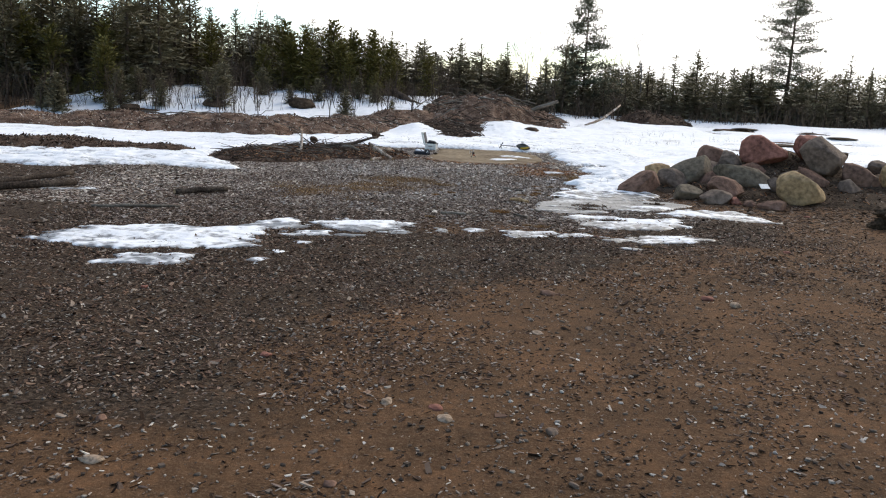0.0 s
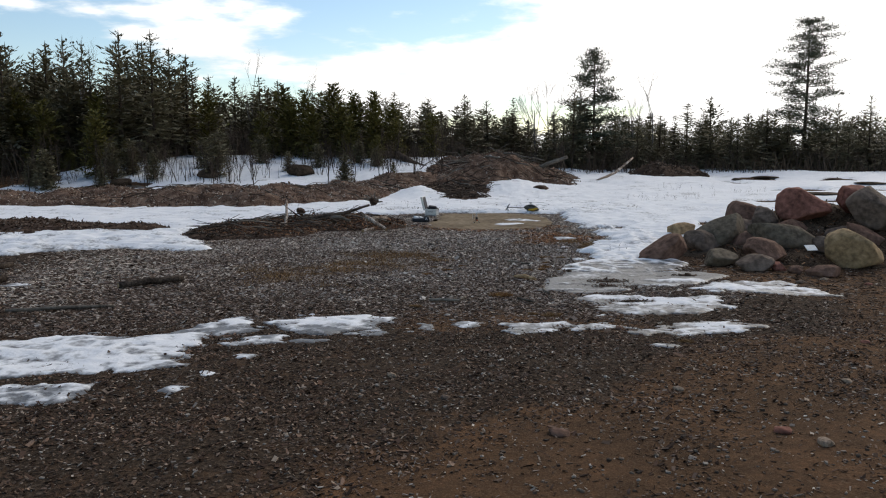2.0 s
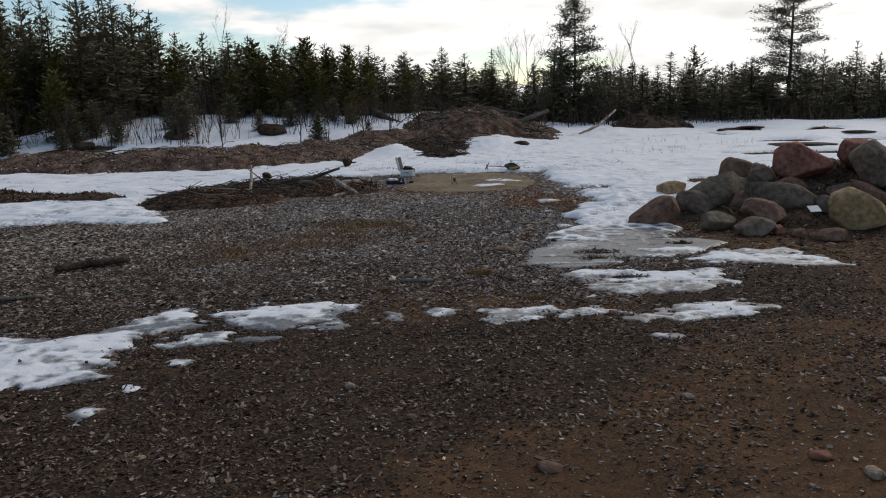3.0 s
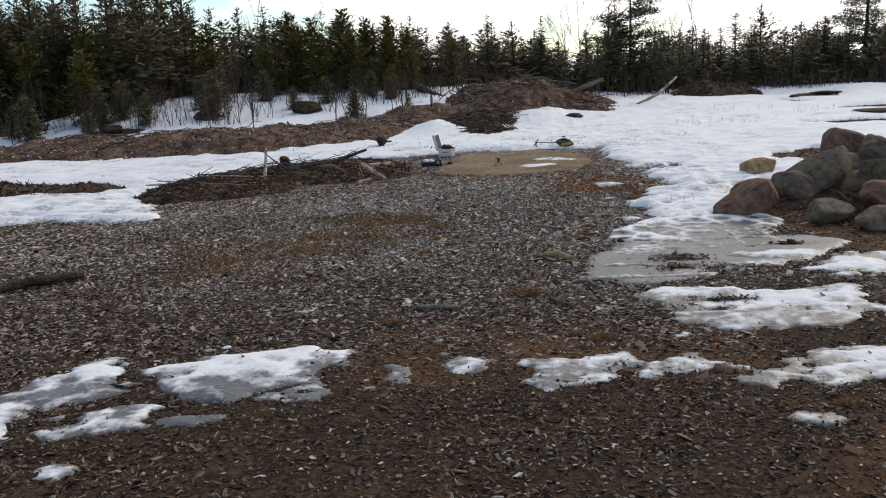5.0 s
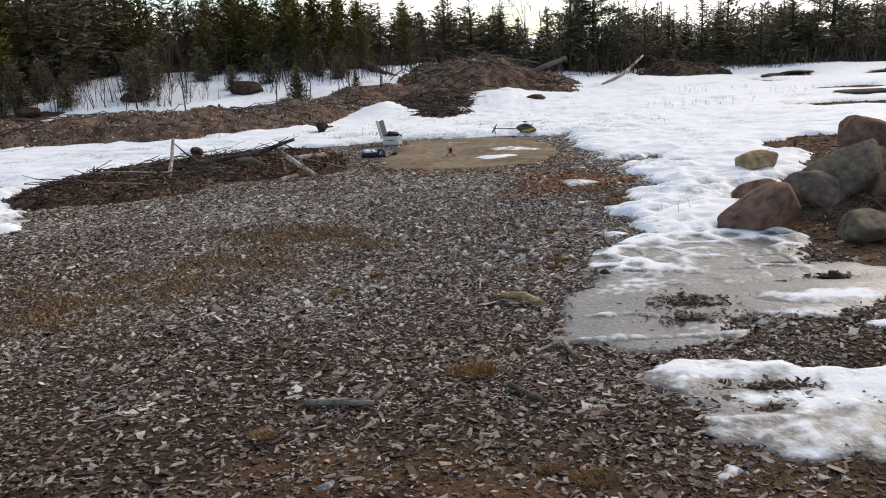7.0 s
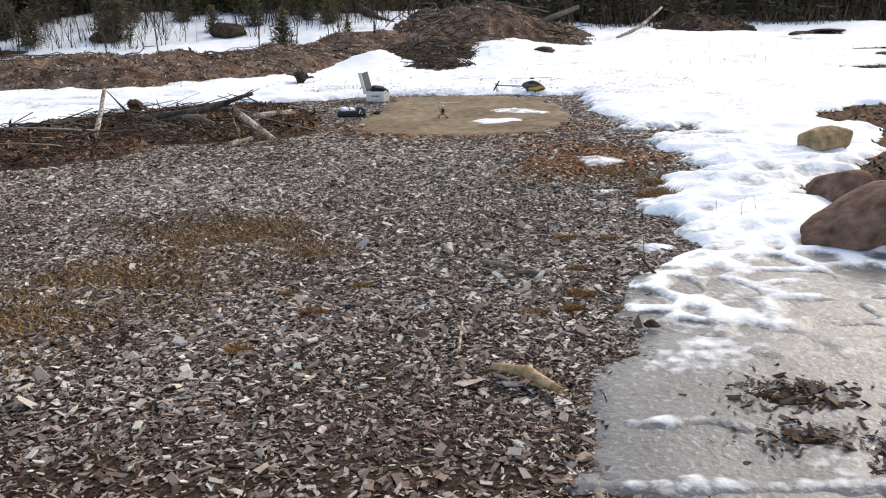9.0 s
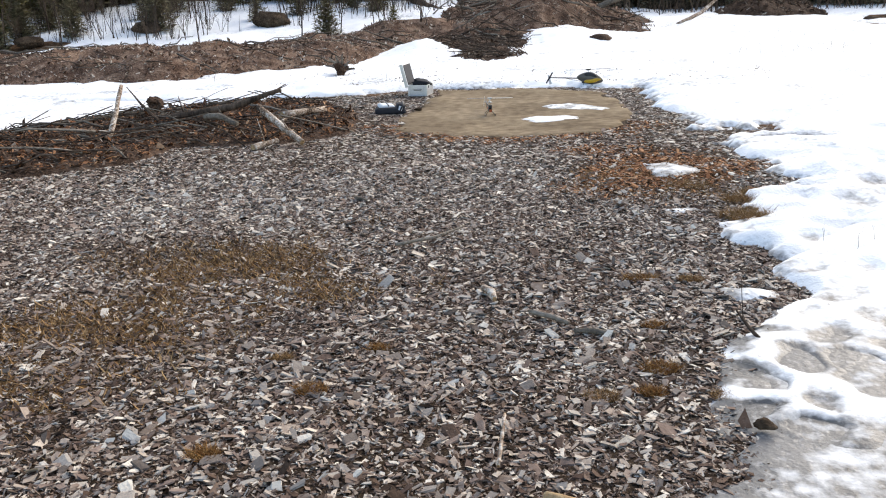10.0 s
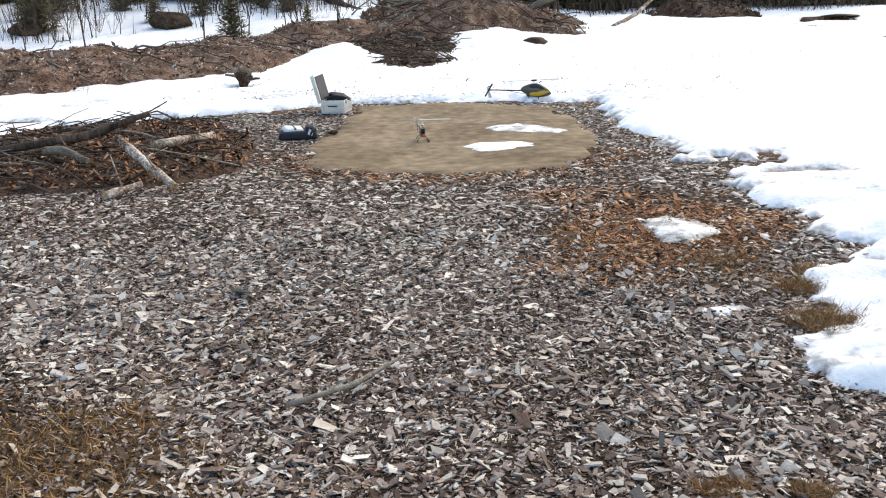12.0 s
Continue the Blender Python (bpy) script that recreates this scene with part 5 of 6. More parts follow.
log("birch_log", [(-1.90, 20.35, 0.36), (-1.62, 20.08, 0.22), (-1.29, 19.78, 0.055)], [0.036, 0.038, 0.034], BIRCHBARK, "peeling pale birch log leaning on brush", stubs=3, seed=1)
log("birch_log", [(-1.77, 19.56, 0.045), (-1.67, 19.70, 0.055), (-1.57, 19.84, 0.07)], [0.036, 0.033, 0.024], BIRCHBARK, "short tapering birch log on wood chips", stubs=1, seed=2)
log("birch_log", [(-1.85, 21.1, 0.17), (-1.45, 21.75, 0.15)], [0.045, 0.035], BIRCHBARK, "half-buried pale birch log", stubs=1, seed=3)
log("dead_log", [(-3.9, 20.7, 0.14), (-3.17, 20.86, 0.20), (-2.38, 20.86, 0.31), (-1.77, 20.86, 0.50)], [0.034, 0.036, 0.040, 0.026], BARK, "long dark dead log rising out of brush", stubs=6, seed=4, end=DRYWOOD)
log("upright_stick", [(-3.46, 19.78, 0.03), (-3.50, 20.15, 0.31), (-3.574, 20.57, 0.61)], [0.034, 0.03, 0.022], BIRCHBARK, "pale birch stick leaning upright in brush", "stick", 8, 2, 5)
log("dead_branch", [(-3.2, 20.6, 0.2), (-3.5, 20.9, 0.34), (-3.85, 21.3, 0.52)], [0.018, 0.014, 0.006], TWIG, "dark dead branch sticking out of brush", "branch", 6, 3, 6, TWIG)
log("dead_branch", [(-2.55, 20.4, 0.26), (-2.35, 20.3, 0.28), (-2.12, 20.2, 0.2)], [0.04, 0.038, 0.03], DRYWOOD, "short weathered branch on brush", "branch", 8, 1, 7, DRYWOOD)
root = new("root_stump", boulder_mesh("root_stump", 0.22, 0.2, 0.19, DARKDEBRIS, 901, 4, 3, 0.9))
root.matrix_world = pose(-3.32, 20.9, 0.26)
tagged(root, "charred black root stump in brush", "stump")
stump = tagged(new("uprooted_stump"), "small grey uprooted stump in the snow", "stump")
sz = tz(-2.4, 27.65) + 0.05
part("root_ball", boulder_mesh("root_ball", 0.34, 0.3, 0.26, DARKDEBRIS, 903, 4, 3, 0.8), stump, m=pose(-2.38, 27.65, sz - 0.04))
for k, (dx, dz) in enumerate(((-0.3, 0.12), (-0.22, 0.26), (0.06, 0.34), (-0.08, 0.3), (0.2, 0.2), (0.28, 0.05))):
    part("root", mesh_of("root", *twig_data((-2.38, 27.65, sz + 0.1), (-2.38 + dx, 27.6, sz + 0.05 + dz), 0.035, random.Random(40 + k)), DRYWOOD), stump)
log("pale_log", [(6.3, 39.3, tz(6.3, 39.3) + 0.05), (7.3, 40.6, 0.68), (8.4, 42.05, 1.34)], [0.065, 0.06, 0.04], BIRCHBARK, "pale dead log leaning up out of snow", stubs=3, seed=8)
log("pale_log", [(3.7, 39.0, 0.95), (4.3, 39.0, 1.2), (4.95, 39.0, 1.42)], [0.1, 0.09, 0.07], DRYWOOD, "grey log end jutting from a debris mound", stubs=1, seed=9)
log("mossy_log", [(-2.7, 41.5, 1.55), (-1.9, 40.5, 1.1), (-1.2, 39.6, 0.9)], [0.16, 0.15, 0.12], BARK, "thick dark log lying on the snow bank", stubs=1, seed=10)
log("dead_log", [(-7.4, 10.6, 0.07), (-6.5, 11.6, 0.09), (-5.65, 12.75, 0.08)], [0.06, 0.058, 0.05], DARKLOG, "dark fallen log on mulch", stubs=2, seed=11)
log("dead_log", [(-6.9, 11.9, 0.06), (-6.6, 13.0, 0.07), (-6.35, 14.2, 0.06)], [0.045, 0.045, 0.04], DARKLOG, "weathered fallen log beside mulch", stubs=2, seed=12)
log("dead_log", [(-4.05, 12.45, 0.035), (-3.75, 12.75, 0.045), (-3.42, 13.05, 0.04)], [0.04, 0.045, 0.04], DARKLOG, "short dark log on wood chips", stubs=0, seed=13)
log("dead_branch", [(-4.6, 10.8, 0.02), (-4.1, 10.95, 0.03), (-3.55, 11.12, 0.02)], [0.022, 0.022, 0.016], DRYWOOD, "thin grey branch on mulch", "branch", 8, 1, 14, DRYWOOD)
log("split_wood", [(1.03, 13.31, 0.03), (1.17, 13.22, 0.045), (1.30, 13.06, 0.03)], [0.014, 0.027, 0.016], CUTWOOD, "split tan piece of wood on chips", "wood piece", 8, 0, 15)
log("pale_stick", [(0.90, 13.80, 0.05), (0.89, 13.65, 0.03), (0.88, 13.50, 0.018)], [0.006, 0.007, 0.006], BIRCHBARK, "thin pale stick lying on chips", "stick", 6, 0, 22)
log("split_wood", [(1.22, 14.68, 0.02), (1.31, 14.66, 0.028), (1.41, 14.64, 0.02)], [0.013, 0.015, 0.011], DRYWOOD, "weathered grey split wood on chips", "wood piece", 7, 0, 23, DRYWOOD)
log("split_wood", [(1.02, 14.92, 0.02), (1.11, 14.85, 0.028), (1.2, 14.77, 0.02)], [0.012, 0.014, 0.010], DRYWOOD, "weathered grey split wood on chips", "wood piece", 7, 0, 24, DRYWOOD)
log("split_wood", [(0.78, 15.27, 0.02), (0.82, 15.19, 0.03), (0.84, 15.1, 0.02)], [0.018, 0.024, 0.015], BIRCHBARK, "short pale piece of wood on chips", "wood piece", 7, 0, 25)
log("dead_branch", [(1.97, 14.74, 0.10), (2.0, 14.62, 0.06), (2.05, 14.47, 0.02)], [0.005, 0.008, 0.011], TWIG, "dark twig leaning over the ice edge", "branch", 6, 2, 26, TWIG)
log("dead_branch", [(0.2, 16.05, 0.03), (0.45, 16.2, 0.04), (0.62, 16.42, 0.05)], [0.012, 0.011, 0.006], DRYWOOD, "thin grey branch lying on chips", "branch", 7, 2, 27, DRYWOOD)
log("dead_branch", [(-0.05, 11.57, 0.018), (0.12, 11.55, 0.02), (0.29, 11.53, 0.018)], [0.018, 0.018, 0.014], DRYWOOD, "short grey branch on chips", "branch", 7, 1, 17, DRYWOOD)
log("dead_branch", [(0.28, 11.56, 0.02), (0.36, 11.76, 0.02)], [0.016, 0.012], DRYWOOD, "short grey branch on chips", "branch", 7, 0, 18, DRYWOOD)
log("dead_branch", [(0.97, 11.70, 0.018), (1.13, 11.47, 0.016)], [0.016, 0.013], DRYWOOD, "short grey branch on chips", "branch", 7, 0, 19, DRYWOOD)
log("dead_branch", [(1.33, 12.33, 0.018), (1.37, 12.04, 0.016)], [0.016, 0.012], DRYWOOD, "short grey branch beside ice", "branch", 7, 0, 20, DRYWOOD)
lump = new("bark_lump", boulder_mesh("bark_lump", 0.085, 0.06, 0.04, DARKSOIL, 911, 3, 4, 0.4))
lump.matrix_world = pose(1.83, 13.77, 0.02)
tagged(lump, "dark bark lump on grey ice", "bark")
for k, (lx, ly, s) in enumerate(((3.3, 15.74, 0.14), (3.42, 13.52, 0.1), (3.2, 16.05, 0.1))):
    ob = new("bark_lump", boulder_mesh("bark_lump", s, s * 0.7, s * 0.35, DARKSOIL, 920 + k, 3, 4, 0.4))
    ob.matrix_world = pose(lx, ly, tz(lx, ly) + 0.01, 0, 0, 40 * k)
    tagged(ob, "dark bark lump melting out of the ice", "bark")
wet = np.random.RandomState(12)
wx = np.concatenate([wet.normal(2.27, 0.15, 190), wet.normal(2.2, 0.13, 110), wet.normal(2.3, 0.09, 160), wet.normal(3.4, 0.08, 120), wet.normal(3.27, 0.07, 160), wet.normal(3.3, 0.06, 80)])
wy = np.concatenate([wet.normal(13.06, 0.09, 190), wet.normal(12.72, 0.06, 110), wet.normal(11.6, 0.03, 160), wet.normal(13.5, 0.03, 120), wet.normal(15.76, 0.05, 160), wet.normal(16.05, 0.03, 80)])
wet_bark = new("wet_bark", chip_mesh("wet_bark", wx, wy, terrain(wx, wy) + 0.012, 0.03, wet, BARKBITS, 0.25))
tagged(wet_bark, "dark wet bark showing through ice", "bark", kind="stuff")
specks = np.random.RandomState(14)
qx, qy = specks.uniform(-3.5, 5.5, 1500), 25.2 + specks.exponential(1.6, 1500)
debris = new("snow_specks", chip_mesh("snow_specks", qx, qy, terrain(qx, qy) + 0.085, 0.02, specks, BARKBITS, 0.4))
tagged(debris, "dark twig specks lying on the snow", "twigs", kind="stuff")


# ---- trees ----
def conifer_data(h, seed, spread=0.2, sparse=1.0, first=0.06, up=0.25, cards=7, ragged=0.35, broad=1.0):
    """Trunk and needle cards of a young spruce or pine that is h metres tall."""
    rng = random.Random(seed)
    lean = (rng.uniform(-0.02, 0.02), rng.uniform(-0.02, 0.02))
    spine = [(lean[0] * h * s, lean[1] * h * s, h * s) for s in (0, 0.25, 0.5, 0.75, 1.0)]
    trunk = tube_data(spine, [0.014 * h, 0.012 * h, 0.009 * h, 0.005 * h, 0.0015 * h], 6, 0.05, rng)
    V, z = [], first * h
    while z < h * 0.985:
        s = z / h
        reach = spread * h * (1 - s) ** 0.62 * (0.55 + 0.45 * min(1, s / 0.18)) + 0.10
        n = rng.randint(5, 7) if s < 0.85 else 4
        a0 = rng.uniform(0, 6.28)
        for k in range(n):
            if rng.random() > sparse:
                continue
            a = a0 + 6.28 * k / n + rng.uniform(-0.35, 0.35)
            L = reach * rng.uniform(1 - ragged, 1 + ragged)
            tilt = up * (s - 0.35) * 2.4 + rng.uniform(-0.15, 0.15)
            d = Vector((math.cos(a), math.sin(a), tilt)).normalized()
            side = Vector((-math.sin(a), math.cos(a), 0))
            o = Vector((lean[0] * z, lean[1] * z, z))
            m = max(2, int(cards * (0.4 + L / (spread * h) * 0.7)))
            for c in range(m):
                u = (c + rng.uniform(0.1, 0.9)) / m
                p = o + d * (L * u) + Vector((0, 0, -0.10 * L * u * u + rng.uniform(-0.05, 0.05)))
                w = (0.06 + 0.115 * L * (1 - 0.5 * u)) * broad
                out = (d * rng.uniform(0.3, 1.0) + side * rng.uniform(-1.0, 1.0) + Vector((0, 0, rng.uniform(-0.25, 0.5)))).normalized()
                cross = out.cross(Vector((rng.uniform(-0.5, 0.5), rng.uniform(-0.5, 0.5), 1))).normalized()
                ln = w * rng.uniform(1.3, 2.4)
                V += [p - out * ln * 0.25, p + out * ln * 0.35 + cross * w * 0.42, p + out * ln, p + out * ln * 0.3 - cross * w * 0.42]
        z += h * rng.uniform(0.022, 0.038)
    for a in (0, 1.6):
        c, q = math.cos(a) * 0.05, math.sin(a) * 0.05
        V += [Vector((lean[0] * h, lean[1] * h, h * 0.9)) + Vector(p) for p in ((0, 0, 0), (c, q, 0.05 * h), (0, 0, 0.13 * h), (-c, -q, 0.05 * h))]
    return trunk, V


def cards_mesh(name, V, mat):
    return arrays_mesh(name, np.array([v[:] for v in V]), np.arange(len(V)).reshape(-1, 4), mat)


def old_pine_data(h, seed, clear=0.35, wide=0.17, cone=False):
    """A tall Scots pine: long trunk, level boughs with separate pads of needles."""
    rng = random.Random(seed)
    spine = [(0.012 * h * math.sin(3 * s), 0.008 * h * math.sin(4 * s), h * s) for s in (0, 0.2, 0.4, 0.6, 0.8, 1.0)]
    wood = [tube_data(spine, [0.016 * h * (1 - 0.88 * i / 5) for i in range(6)], 7, 0.05, rng)]
    V, z = [], clear * h
    while z < h * 0.98:
        s = (z / h - clear) / (1 - clear)
        reach = wide * h * ((1 - s) ** 0.75 * 1.05 if cone else (0.6 + 0.5 * s) * (1 - s) ** 0.5 * 1.15) + 0.12
        for k in range(rng.randint(4, 6)):
            a = rng.uniform(0, 6.28)
            L = reach * rng.uniform(0.45, 1.15)
            o = Vector((0.012 * h * math.sin(3 * z / h), 0, z))
            tip = o + Vector((math.cos(a) * L, math.sin(a) * L, L * rng.uniform(-0.05, 0.3)))
            wood.append(tube_data([o, o.lerp(tip, 0.5) - Vector((0, 0, 0.04 * L)), tip], [0.025, 0.018, 0.006], 4, 0.1, rng))
            for c in range(int(46 + 60 * L)):
                u = rng.uniform(0.35, 1.08)
                p = o.lerp(tip, u) + Vector((rng.gauss(0, 0.2), rng.gauss(0, 0.2), rng.gauss(0.05, 0.08)))
                out = Vector((rng.gauss(0, 1), rng.gauss(0, 1), rng.gauss(0.35, 0.4))).normalized()
                cross = out.cross(Vector((rng.uniform(-0.6, 0.6), 0.3, 1))).normalized()
                ln, w = rng.uniform(0.12, 0.24), rng.uniform(0.016, 0.036)
                V += [p, p + out * ln * 0.5 + cross * w, p + out * ln, p + out * ln * 0.5 - cross * w]
        z += h * rng.uniform(0.02, 0.045)
    return merge(wood), V


def bare_data(h, seed, forks=3, thin=1.0, fan=0.45):
    """A leafless tree or sapling: a stem that forks into fine twigs."""
    rng = random.Random(seed)
    pieces = []

    def grow(p, d, L, r, depth):
        q = p + d * L
        mid = p.lerp(q, 0.5) + Vector((rng.gauss(0, 1), rng.gauss(0, 1), 0)) * L * 0.04
        pieces.append(tube_data([p, mid, q], [r, r * 0.8, r * 0.55], 5, 0.05, rng) if depth == 0 else tube_data([p, q], [r, r * 0.55], 3, 0.05, rng))
        if depth >= forks:
            return
        for k in range(rng.randint(3, 5) if depth == 0 else rng.randint(2, 4)):
            s = rng.uniform(0.35, 1.0)
            e = (d + Vector((rng.gauss(0, fan), rng.gauss(0, fan), rng.uniform(0.05, 0.35)))).normalized()
            grow(p.lerp(q, s), e, L * rng.uniform(0.42, 0.7), r * 0.5, depth + 1)

    grow(Vector((0, 0, 0)), Vector((rng.gauss(0, 0.04), rng.gauss(0, 0.04), 1)).normalized(), h * 0.55, 0.011 * h * thin, 0)
    return merge(pieces)


def tree_of(name, trunk, crown, needle_mat, label, group):
    thing = tagged(new(name), label, "tree", group)
    part("trunk", mesh_of("trunk", *trunk, BARK), thing)
    if crown is not None:
        part("crown", cards_mesh("crown", crown, needle_mat), thing)
    return thing


KINDS = [tree_of("conifer", *conifer_data(8.0, 31 + i, sp, sparse, first, up, 10, rag, 1.12), NEEDLES, "dark green young conifer at the wood's edge", "conifers of the wood")
         for i, (sp, sparse, first, up, rag) in enumerate(((0.21, 0.95, 0.03, 0.25, 0.4), (0.23, 0.72, 0.05, 0.7, 0.6), (0.19, 0.85, 0.03, 0.4, 0.5), (0.25, 0.65, 0.06, 0.8, 0.65), (0.22, 0.8, 0.04, 0.5, 0.55), (0.18, 0.62, 0.05, 0.75, 0.65)))]


def place(kind, x, y, h, turn, base=8.0, girth=1.0):
    k = h / base
    return copy_thing(kind, Matrix.Translation((x, y, tz(x, y) - 0.05)) @ Matrix.Rotation(turn, 4, "Z") @ Matrix.Diagonal((k * girth, k * girth, k, 1)))


# tops along the wood's edge: x, height over the yard
SKYLINE = [(-31, 7.6), (-28, 7.9), (-25.5, 7.4), (-24.0, 7.2), (-22.2, 8.0), (-21.2, 7.8), (-19.0, 7.7), (-17.9, 7.6), (-16.8, 7.0), (-15.5, 6.5), (-14.1, 6.0), (-12.6, 5.9), (-11.0, 5.7), (-9.8, 5.5), (-8.1, 5.4), (-7.0, 5.1), (-5.9, 5.0), (-4.9, 4.7), (-3.6, 4.9),
           (-2.6, 4.2), (-1.6, 4.4), (-0.6, 3.7), (0.5, 4.7), (1.8, 4.5), (3.3, 4.7), (6.6, 4.9), (13.0, 4.2), (14.3, 4.6), (15.9, 3.4), (17.5, 3.9), (18.6, 3.9), (21.4, 4.2), (23.2, 4.7), (24.5, 3.9), (26.0, 4.6), (27.6, 3.8), (29, 4.3), (31, 4.6)]
rng = random.Random(5)
for i, (x, h) in enumerate(SKYLINE):
    y = 50 + rng.uniform(-1.5, 1.5)
    place(KINDS[i % 6], x * (y - 2) / 48, y, h - tz(x, y) + 0.1, rng.uniform(0, 6.28), girth=rng.uniform(1.0, 1.5))


def rim_height(x):
    return float(np.interp(x, (-40, -22, -14, -6, 0, 10, 40), (7.4, 7.6, 6.0, 4.9, 4.1, 3.9, 4.3)))


for i in range(180):
    x, y = rng.uniform(-44, 42), rng.uniform(48.5, 58)
    place(KINDS[rng.randrange(6)], x, y, (rim_height(x * 48 / (y - 2)) * rng.uniform(0.48, 0.8)) * (y / 50), rng.uniform(0, 6.28), girth=rng.uniform(1.2, 1.9))
for i in range(46):    # nearer trees of the left wood
    x, y = rng.uniform(-34, -13), rng.uniform(41, 48)
    place(KINDS[rng.randrange(6)], x, y, rng.uniform(4.2, 6.4), rng.uniform(0, 6.28), girth=rng.uniform(1.1, 1.6))
for k in KINDS:
    k.matrix_world = Matrix.Translation((-40 - 3 * KINDS.index(k), 58, tz(-40, 58)))

# thick wood behind, nobody could count it
VV = []
rs = random.Random(9)
_, thin_tree = conifer_data(8.0, 77, 0.24, 0.85, 0.02, 0.35, 3, 0.5, 2.4)
thin_tree = np.array([v[:] for v in thin_tree])
for i in range(230):
    x, y = rs.uniform(-58, 62), rs.uniform(57, 72)
    k = rim_height(x * 48 / y) * rs.uniform(0.5, 0.72) * y / 50 / 8.0
    a = rs.uniform(0, 6.28)
    q = thin_tree * np.array([k * 1.6, k * 1.6, k])
    c, s = math.cos(a), math.sin(a)
    VV.append(np.stack([q[:, 0] * c - q[:, 1] * s + x, q[:, 0] * s + q[:, 1] * c + y, q[:, 2] + tz(x, y)], -1))
for i in range(190):    # low dark spruces close the wood's foot
    x, y = rs.uniform(-40, 44), rs.uniform(48.8, 54)
    k = rs.uniform(1.3, 2.6) / 8.0
    a = rs.uniform(0, 6.28)
    q = thin_tree * np.array([k * 2.0, k * 2.0, k])
    c, s = math.cos(a), math.sin(a)
    VV.append(np.stack([q[:, 0] * c - q[:, 1] * s + x, q[:, 0] * s + q[:, 1] * c + y, q[:, 2] + tz(x, y) - 0.05], -1))
VV = np.concatenate(VV)
deep_wood = new("deep_wood", arrays_mesh("deep_wood", VV, np.arange(len(VV)).reshape(-1, 4), NEEDLES))
tagged(deep_wood, "dense dark conifer wood in the distance", "woods", kind="stuff")

rs = np.random.RandomState(21)
n = 24000
x, y = rs.uniform(-50, 48, n), 46.4 + 13 * rs.rand(n)
x, y = np.concatenate([x, rs.uniform(-46, -18.5, 6000)]), np.concatenate([y, rs.uniform(31, 47, 6000)])
n = len(x)
tall = np.where(x < -4, 2.6, 1.7)
brake = new("undergrowth", blades("undergrowth", x, y, terrain(x, y) - 0.05, tall * rs.uniform(0.4, 1.0, n), rs, BRUSHWOOD, 0.5, 0.015))
tagged(brake, "thicket of leafless brown stems under conifers", "undergrowth", kind="stuff")
n = 4200
x = rs.uniform(-24, -0.5, n)
y = 36.2 + np.maximum(0, x + 9) * 0.42 + rs.rand(n) * 9
ok = rs.rand(n) < np.clip(0.10 + 2.2 * fbm(x, y, 1.8, 97, 4), 0.03, 0.9)
x, y = x[ok], y[ok]
stems = new("bare_stems", blades("bare_stems", x, y, terrain(x, y) - 0.03, rs.uniform(0.4, 1.9, len(x)), rs, TWIG, 0.3, 0.014))
tagged(stems, "thin leafless stems standing in the snow bank", "undergrowth", kind="stuff")

pine_a = tree_of("pine_tree", *old_pine_data(6.9, 3, 0.12, 0.34, True), PINE_NEEDLES, "tall Scots pine with a full grey-green crown", "old pines")
pine_a.matrix_world = Matrix.Translation((7.9, 51.3, tz(7.9, 51.3)))
place(KINDS[1], 7.2, 51.8, 4.6, 1.0, girth=1.6)
pine_b = tree_of("pine_tree", *old_pine_data(9.1, 8, 0.22, 0.30), PINE_NEEDLES, "tall open Scots pine with level boughs", "old pines")
pine_b.matrix_world = Matrix.Translation((21.3, 54.4, tz(21.3, 54.4)))
for i, (x, y, h) in enumerate(((4.6, 51, 5.9), (5.5, 52.0, 5.6), (11.2, 51, 5.9), (10.4, 52, 4.3), (16.6, 53, 4.0), (-11.4, 49.5, 5.8), (-17.9, 50, 6.9), (-20.3, 47, 7.2), (-8.4, 48, 5.0))):
    b = tree_of("bare_birch", bare_data(h, 60 + i, 5, 0.7, 0.36), None, None, "leafless grey birch among conifers", "bare birches")
    b.children[0].data.materials[0] = BIRCHTWIG
    b.matrix_world = Matrix.Translation((x, y, tz(x, y)))

young = [tree_of("young_pine", *conifer_data(2.2, 140 + i, 0.27, 0.9, 0.08, 0.4, 7, 0.35), OLIVE, "yellow-green young pine on the snow bank", "young pines") for i in range(2)]
small = [tree_of("small_spruce", *conifer_data(1.6, 150 + i, 0.27, 0.95, 0.04, 0.1, 7, 0.3), NEEDLES, "small dark spruce on the snow bank", "small spruces") for i in range(2)]
YOUNG = [(-9.5, 43.5, 2.4), (-8.3, 44.2, 2.9), (-7.0, 43.0, 2.6), (-5.6, 43.6, 2.9), (-5.0, 42.4, 2.2), (-3.9, 43.2, 2.7), (-2.9, 42.8, 2.0), (-15.5, 38.2, 2.9), (-18.6, 40, 3.2), (-22, 39, 3.0), (-1.2, 44.5, 2.3), (-25, 40, 3.4), (-8.8, 45.5, 3.6), (-7.6, 45.0, 3.3), (-6.3, 45.8, 3.8), (-5.2, 45.2, 3.2), (-4.2, 45.6, 3.4), (-3.2, 45.0, 2.8), (-16.5, 41, 3.4), (-20.5, 41.5, 3.8), (-12.5, 44.5, 3.3)]
for i, (x, y, h) in enumerate(YOUNG):
    place(young[i % 2], x, y, h, i * 1.3, 2.2)
SMALL = [(-12.6, 37.0, 1.25), (-10.2, 37.8, 1.9), (-11.2, 39.5, 1.5), (-7.3, 39.0, 1.0), (-4.4, 40.5, 1.2), (-14.4, 36.0, 1.0), (-3.5, 39.6, 1.0), (-9.0, 41, 1.4), (-17.5, 36.5, 1.3), (-6.2, 40.2, 1.2)]
